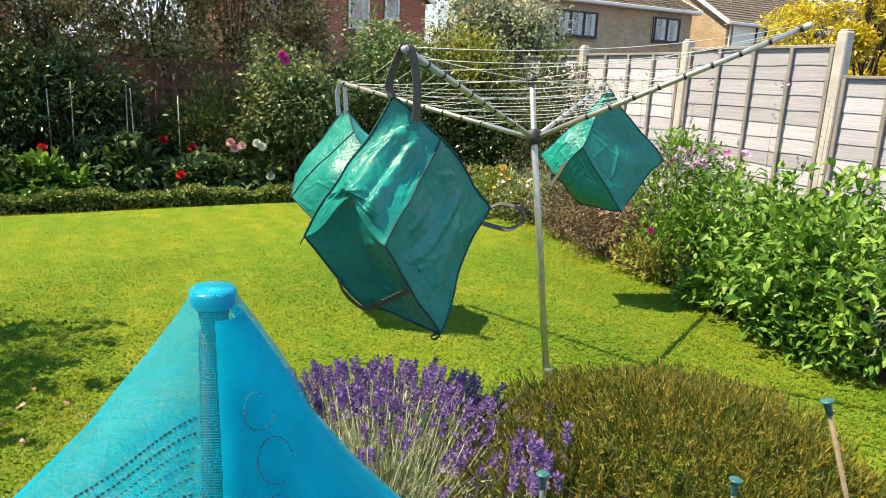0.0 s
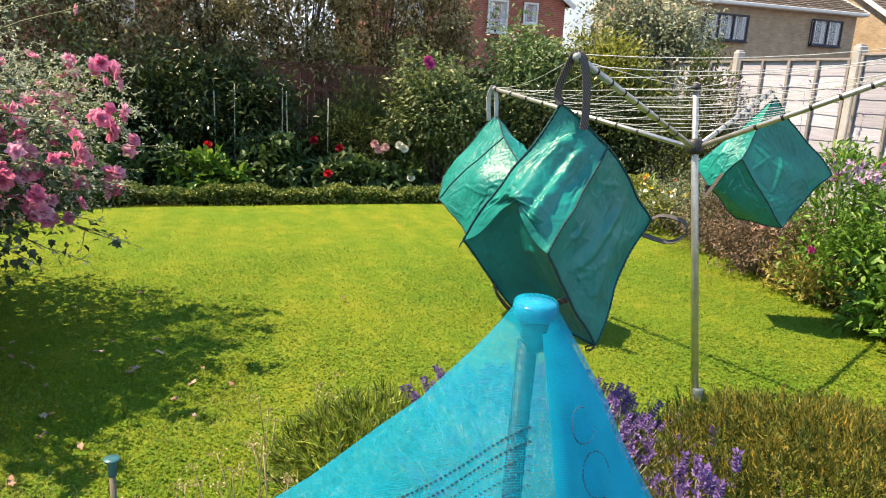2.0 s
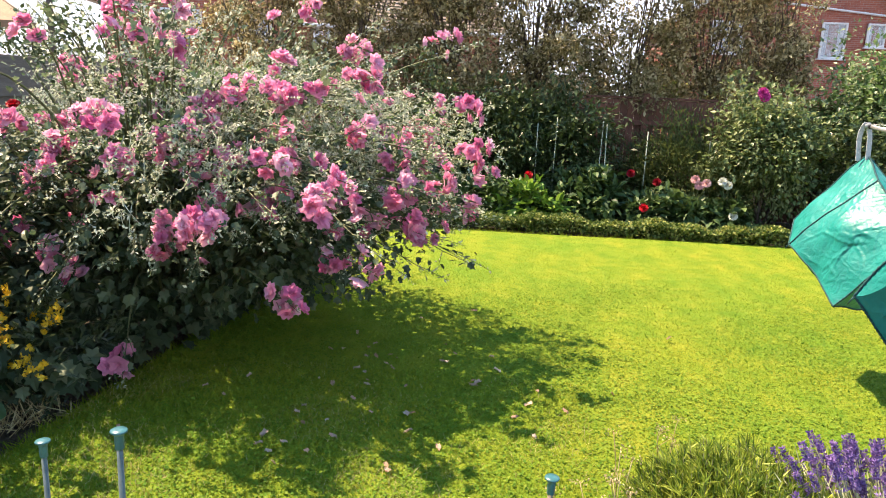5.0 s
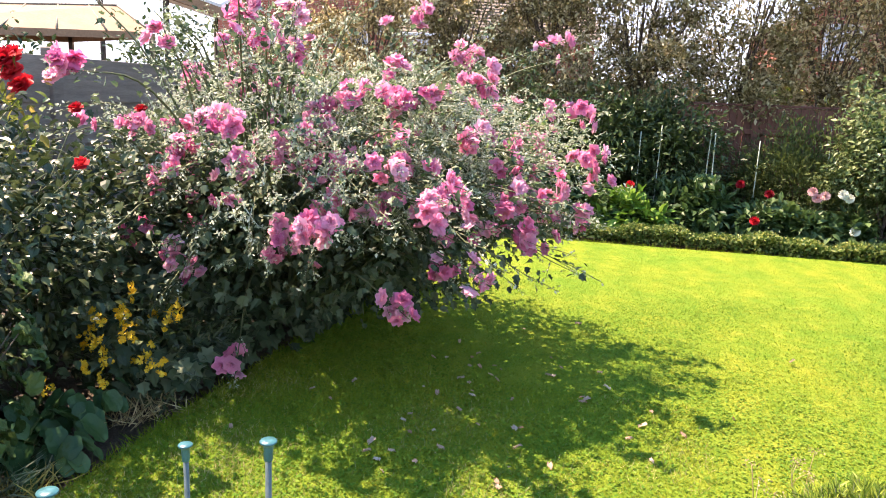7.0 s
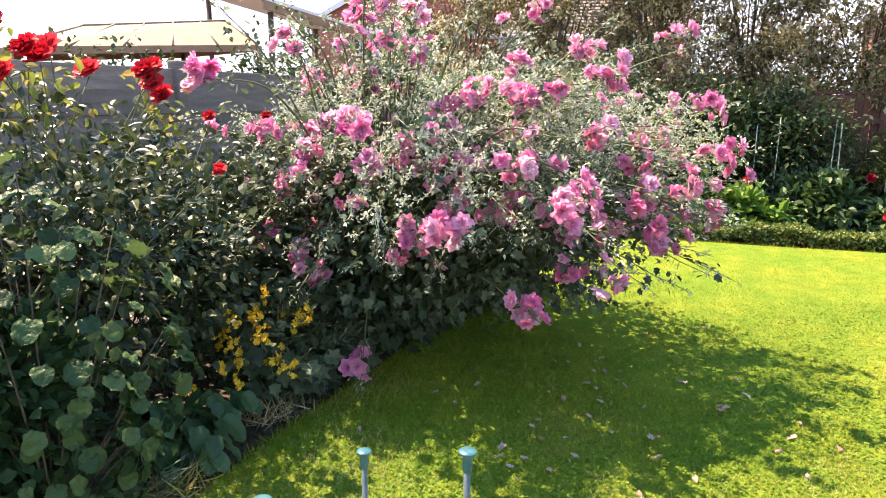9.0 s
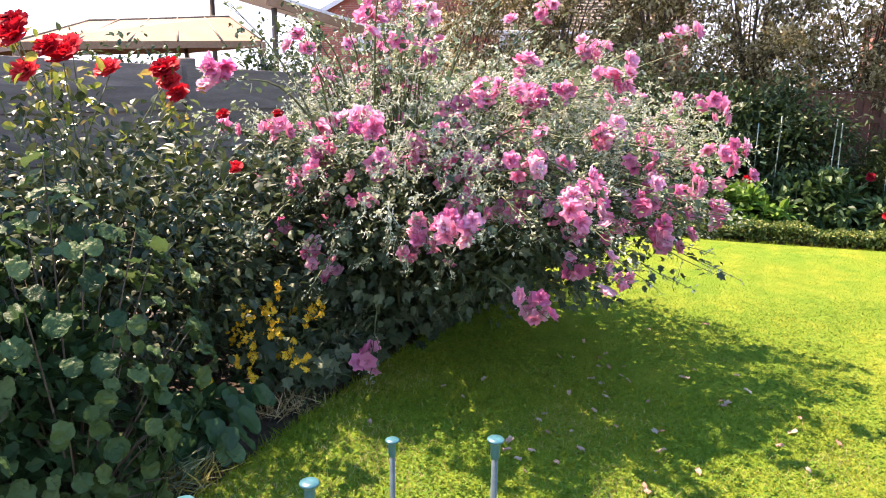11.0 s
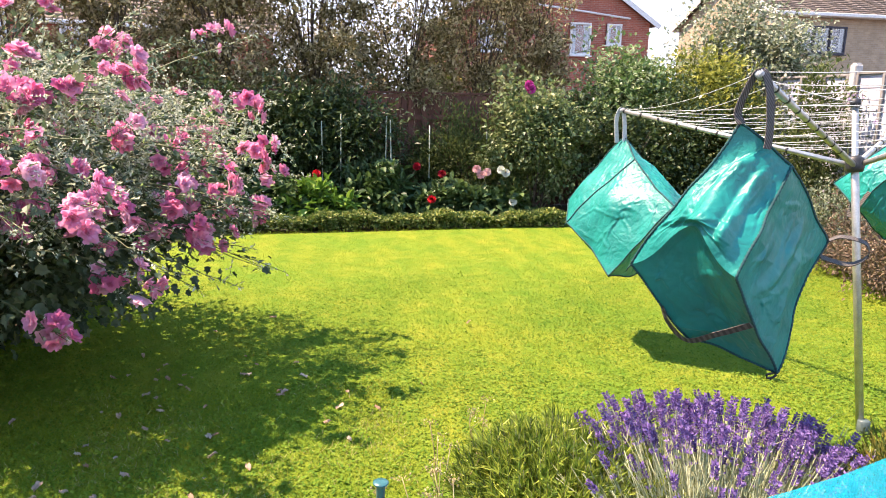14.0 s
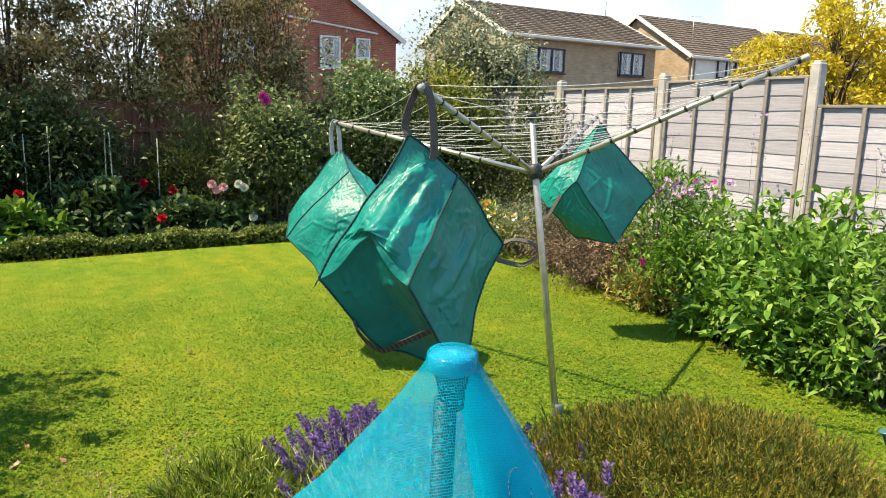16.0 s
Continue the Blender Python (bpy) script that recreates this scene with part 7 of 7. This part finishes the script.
for k in range(300):
    c, d = rng.random() * 6.28, math.sqrt(rng.random())
    if math.sin(c) < 0.1 and math.cos(c) < 0.75 and rng.random() < 0.72:
        c, d = -c, 0.35 + 0.65 * d
    lean = Vector((0.75 * d * math.cos(c) + 0.05, 0.7 * d * math.sin(c), 1.15 - 0.3 * d)).normalized()
    f0 = Vector((-0.02 + 0.2 * d * math.cos(c), 2.1 + 0.2 * d * math.sin(c), 0.06))
    at = f0 + lean * rng.uniform(0.36, 0.5)
    local("flower_spike", SPIKES[k % 7], Matrix.Translation(at) @ lean.to_track_quat("Z", "Y").to_matrix().to_4x4() @ Matrix.Rotation(rng.random() * 6, 4, "Z") @ Matrix.Scale(rng.uniform(0.9, 1.3), 4), lav)
# the many further spikes behind, joined
fv, ff, fm = [], [], []
for k in range(50):
    c, d = rng.random() * 6.28, math.sqrt(rng.random())
    if math.sin(c) < 0.1 and math.cos(c) < 0.75 and rng.random() < 0.8:
        c = -c
    lean = Vector((0.78 * d * math.cos(c) + 0.05, 0.74 * d * math.sin(c), 1.15 - 0.3 * d)).normalized()
    at = Vector((-0.02 + 0.2 * d * math.cos(c), 2.12 + 0.2 * d * math.sin(c), 0.06)) + lean * rng.uniform(0.30, 0.48)
    m = Matrix.Translation(at) @ lean.to_track_quat("Z", "Y").to_matrix().to_4x4() @ Matrix.Rotation(rng.random() * 6, 4, "Z") @ Matrix.Scale(rng.uniform(0.75, 1.15), 4)
    src, start = SPIKES[k % 7], len(fv)
    fv += [tuple(m @ w.co) for w in src.vertices]
    ff += [tuple(start + i for i in p.vertices) for p in src.polygons]
    fm += [p.material_index for p in src.polygons]
rest = raw("further_bloom", fv, ff, [L_LAVSTEM, L_PURPLE], lav, "the other lavender spikes", "stuff")
rest.data.polygons.foreach_set("material_index", fm)
tube_part("stem", [[((0.05 + 0.1 * math.cos(k), 2.1 + 0.1 * math.sin(k), 0.03), 0.008), ((0.05 + 0.2 * math.cos(k), 2.1 + 0.2 * math.sin(k), 0.2), 0.004)] for k in range(10)], M_WOOD, lav, sides=5, kind="stuff")
stalks = []
for _ in range(420):
    c, d = rng.random() * 6.28, math.sqrt(rng.random())
    lean = Vector((0.8 * d * math.cos(c), 0.75 * d * math.sin(c), 1.1 - 0.3 * d)).normalized()
    f0 = Vector((-0.02 + 0.22 * d * math.cos(c), 2.08 + 0.22 * d * math.sin(c), 0.06))
    stalks.append([(p, 0.0019 - 0.0002 * i) for i, p in enumerate(bend(f0, f0 + lean * rng.uniform(0.3, 0.5), 0.02, 3, (rng.normal(), rng.normal(), 0)))])
tube_part("bare_stalk", stalks, L_LAVSTEM, lav, "silvery green lavender stalks", sides=3, kind="stuff")
# a stray pink-mauve spray at the right end
for k in range(16):
    at = Vector((0.48 + rng.normal() * 0.05, 1.86 + rng.normal() * 0.12, 0.46 + rng.random() * 0.1))
    local("flower_spike", SPIKES[k % 7], Matrix.Translation(at) @ Matrix.Rotation(rng.normal() * 0.3, 4, "X") @ Matrix.Scale(1.3, 4), lav)

# ---- capped stakes ----
STAKE_AT = [((-1.086, -0.085, 1.030), (0.0, 0.0), M_STAKE, "green"), ((-1.086, -0.258, 1.057), (0.0, 0.0), M_STAKE, "green"), ((-1.368, 0.205, 0.891), (0.005, 0.0), M_STAKE, "green"), ((-1.073, 0.242, 1.014), (-0.02, 0.0), M_STAKE, "green"), ((-0.58, 0.868, 0.885), (-0.02, 0.0), M_BAMBOO, "tan"),
            ((1.12, 1.60, 0.92), (0.35, -0.05), M_BAMBOO, "tan"), ((0.919, 1.485, 0.761), (0.0, 0.0), M_STAKE, "green"), ((0.499, 1.388, 0.774), (0.03, 0.0), M_STAKE, "green"), ((0.90, 1.36, 0.70), (0.0, 0.0), M_STAKE, "green")]
for (x, y, z), (lx, ly), mat, colour in STAKE_AT:
    stake = thing("capped_stake", (x, y, 0), "%s garden stake with a flat teal safety cap" % colour, "garden stake", "capped stakes")
    top, foot = Vector((x, y, z)), Vector((x + lx * z, y + ly * z, -0.05))
    tube_part("rod", [[(foot, 0.006), (top - (top - foot).normalized() * 0.02, 0.0056)]], mat, stake, sides=10)
    prof = [(0.0070, -0.036), (0.0077, -0.034), (0.0083, -0.010), (0.0100, -0.0055), (0.0145, -0.0030), (0.0150, -0.0012), (0.0140, 0.0005), (0.004, 0.0012)]
    cap = part("cap", lathe(prof, 18), M_CAP, stake, "teal plastic mushroom cap", smooth=True)
    tilt = (top - foot).normalized().to_track_quat("Z", "Y").to_matrix().to_4x4()
    cap.matrix_basis = Matrix.Translation(top) @ tilt

# ---- blue netting over the tall stake ----
NC = Vector((0.26, 0.42, 1.452))
tent = thing("netted_stake", (NC.x, NC.y, 0), "blue knitted netting draped like a tent over a stake", "garden netting")
tube_part("rod", [[((NC.x - 0.031, NC.y, -0.05), 0.0074), ((NC.x - 0.0035, NC.y, NC.z - 0.03), 0.0070)]], M_DARKROD, tent, sides=12)
capn = part("cap", lathe([(0.0085, -0.012), (0.0130, -0.0112), (0.0140, -0.0095), (0.0142, -0.0025), (0.0134, -0.0008), (0.004, 0.0)], 24), M_CAPBLUE, tent, "blue plastic mushroom cap", smooth=True)
capn.matrix_basis = Matrix.Translation(NC - Vector((0, 0, 0.0012)))
collar = part("collar", lathe([(0.0074, -0.034), (0.0080, -0.026), (0.0104, -0.0125)], 20), M_DARKROD, tent, "dark plastic collar under the cap", smooth=True)
collar.matrix_basis = capn.matrix_basis.copy()
PROFILE = [(0.003, 0.0006), (0.0132, 0.0004), (0.0147, -0.0012), (0.0156, -0.007), (0.0215, -0.016), (0.0305, -0.029), (0.0415, -0.045), (0.056, -0.066), (0.074, -0.096), (0.102, -0.132), (0.162, -0.205), (0.25, -0.3), (0.37, -0.42), (0.50, -0.58), (0.62, -0.76)]


def net_sheet(name, c0, c1, steps, inset, mat, start=0, label=""):
    bm = bmesh.new()
    uv = bm.loops.layers.uv.verify()
    grid = []
    run, last = 0.0, PROFILE[start]
    for r, z in PROFILE[start:]:
        row = []
        run += math.hypot(r - last[0], z - last[1])
        last = (r, z)
        k = min(1.0, max(0.0, (-z - 0.02) / 0.1))
        for j in range(steps + 1):
            c = c0 + (c1 - c0) * j / steps
            wide = 1 + k * (-0.2 * math.cos(c) + 0.03 * math.sin(c) + 0.05 * math.sin(5 * c + 1.0) + 0.025 * math.sin(11 * c))
            rr = max(0.003, r * wide - inset)
            row.append((bm.verts.new((NC.x + rr * math.cos(c), NC.y + rr * math.sin(c), NC.z + z - inset * 0.3)), (run * math.cos(0.62 * c), run * math.sin(0.62 * c))))
        grid.append(row)
    for p, q in zip(grid, grid[1:]):
        for j in range(steps):
            f = bm.faces.new([p[j][0], q[j][0], q[j + 1][0], p[j + 1][0]])
            for lp, src in zip(f.loops, (p[j], q[j], q[j + 1], p[j + 1])):
                lp[uv].uv = src[1]
    return part(name, bm, mat, tent, label, smooth=True)


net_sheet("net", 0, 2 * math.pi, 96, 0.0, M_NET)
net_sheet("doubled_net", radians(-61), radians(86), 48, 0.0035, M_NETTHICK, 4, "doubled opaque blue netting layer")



def on_net(c, h, out=0.0):
    """The point of the draped net at angle c, h metres below the cap's top."""
    for (r0, z0), (r1, z1) in zip(PROFILE, PROFILE[1:]):
        if z1 <= -h:
            break
    f = min(1.0, max(0.0, (-h - z0) / (z1 - z0)))
    k = min(1.0, max(0.0, (h - 0.02) / 0.1))
    rr = (r0 + (r1 - r0) * f) * (1 + k * (-0.2 * math.cos(c) + 0.03 * math.sin(c) + 0.05 * math.sin(5 * c + 1.0) + 0.025 * math.sin(11 * c))) + out
    return NC + Vector((rr * math.cos(c), rr * math.sin(c), -h))


rng = np.random.default_rng(433)


def stitch_row(name, track, size, mat, label):
    """A row of short slanting stitches along the net; track gives angle and drop for 0 to 1."""
    dashes, last, run = [], None, 0.0
    for j in range(400):
        c, h = track(j / 399)
        p = on_net(c, h, 0.0004)
        run += (p - last).length if last else 0.0
        last = p
        if run > 0.0031:
            run = 0.0
            c2, h2 = track(min(1.0, j / 399 + 0.006))
            way = on_net(c2, h2, 0.0004) - p
            way = way.normalized() * 0.0022 + Vector((0, 0, 0.0006 * rng.normal() + 0.0006))
            dashes.append([(p - way * 0.5, size * 0.5), (p, size * rng.uniform(0.8, 1.15)), (p + way * 0.5, size * 0.5)])
    tube_part(name, dashes, mat, tent, label, sides=5, kind="stuff")


# slack loops of thread, and rows of the knit that bunch into ridges
for k, (c0, h0, r) in enumerate(((-0.60, 0.068, 0.014), (-0.52, 0.098, 0.018), (-0.62, 0.132, 0.02), (-0.45, 0.165, 0.022))):
    stitch_row("cord", lambda t, c0=c0, h0=h0, r=r, k=k: (c0 + r / (0.04 + 0.5 * h0) * math.cos(5.2 * t + 1.3 * k), h0 + 0.75 * r * math.sin(5.2 * t + 1.3 * k)), 0.00055, M_CORD, "dark looped thread caught in the net")
for k in range(14):
    h0, bold = 0.064 + 0.0075 * k, k in (0, 1, 5, 6)
    stitch_row("gathered_fold", lambda t, h0=h0, k=k: (-1.27 - 1.25 * t, h0 + (0.085 + 0.005 * k) * t ** 1.7), 0.0010 if bold else 0.0005, M_NETFOLD, "bunched ridge in the netting")

# ---- petals and dry leaves on the grass, weeds and stones by the bed ----
rng = np.random.default_rng(451)
PETAL = leaf_piece("round", 0.032, 0.022, L_FALLEN, 3, 0.6)
for k in range(70):
    x, y = -2.75 + rng.normal() * 0.6, 2.2 + rng.normal() * 0.75
    if x < -3.4 or x > -1.2 or y < 1.0:
        continue
    ob = tagged(new("fallen_petal", PETAL), "pale dry fallen petal lying on the grass", "petal", "fallen petals")
    ob.matrix_basis = Matrix.Translation((x, y, 0.022)) @ Matrix.Rotation(rng.random() * 6, 4, "Z") @ Matrix.Rotation(rng.normal() * 0.4, 4, "X") @ Matrix.Scale(rng.uniform(0.6, 1.5), 4)
for k, (x, y, tall) in enumerate(((-0.98, 1.95, 0.42), (-0.9, 1.75, 0.36), (-1.05, 1.6, 0.3), (-0.78, 1.62, 0.42), (-0.5, 1.62, 0.4), (-1.08, 2.61, 0.2))):
    ob = thing("dry_yarrow", (x, y, 0), "pale dried yarrow stalk with flat seed heads", "dried flower", "dried stalks")
    paths, P = [], []
    for _ in range(5):
        top = Vector((x + rng.normal() * 0.07, y + rng.normal() * 0.07, tall * rng.uniform(0.7, 1.05)))
        paths.append([(p, 0.0018) for p in bend((x, y, 0), top, 0.02, 4, (rng.normal(), rng.normal(), 0))])
        P += [np.array(top) + rng.normal(size=3) * np.array((0.016, 0.016, 0.005)) for _j in range(26)]
    tube_part("stalk", paths, L_STRAW, ob, sides=4)
    leaf_part("seed_head", P, rng.normal(size=(len(P), 3)) + np.array((0, 0, 0.7)), rng.normal(size=(len(P), 3)), 0.010, 0.007, "diamond", L_STRAW, ob)
for k, (x, y, r) in enumerate(((1.62, 1.75, 0.08), (1.55, 1.95, 0.06), (1.72, 1.6, 0.07), (1.48, 1.58, 0.06), (1.66, 1.9, 0.05))):
    bm = bmesh.new()
    bmesh.ops.create_icosphere(bm, subdivisions=2, radius=r)
    for vtx in bm.verts:
        vtx.co *= 1 + 0.25 * noise.noise(vtx.co * 14 + Vector((k * 3, 0, 0)))
        vtx.co.z *= 0.6
    ob = part("edging_stone", bm, M_STONE, smooth=True)
    ob.location = (x, y, 0.06)
    tagged(ob, "buff rough edging stone beside the heather", "stone", "edging stones")
for k, (x, y, z) in enumerate(((0.62, 1.42, 0.52), (1.18, 1.42, 0.42), (1.35, 1.62, 0.5), (1.42, 1.5, 0.55))):
    ob = thing("silver_weed", (x, y, 0.05), "toothed grey-green leafy weed in the bed", "weed", "weeds in the bed")
    paths, P, A = [], [], []
    for j in range(5):
        c = j * 1.3 + k
        top = Vector((x + 0.1 * math.cos(c), y + 0.1 * math.sin(c), z * rng.uniform(0.8, 1.05)))
        pts = bend((x, y, 0.05), top, 0.04, 8, (math.cos(c), math.sin(c), 0.4))
        paths.append([(p, 0.003 - 0.0002 * i) for i, p in enumerate(pts)])
        for i in range(3, 9):
            w = pts[i] - pts[i - 1]
            sd = w.cross(Vector((0, 0, 1))).normalized()
            for sgn in (-1, 1):
                P.append(np.array(pts[i]))
                A.append(np.array(w.normalized() * 0.6 + sd * sgn))
    tube_part("stem", paths, M_STEM, ob, sides=4, kind="stuff")
    leaf_part("leaflets", P, A, rng.normal(size=(len(P), 3)) * 0.3 + np.array((0, 0, 1)), 0.045, 0.016, "fold", L_GREYGREEN, ob)
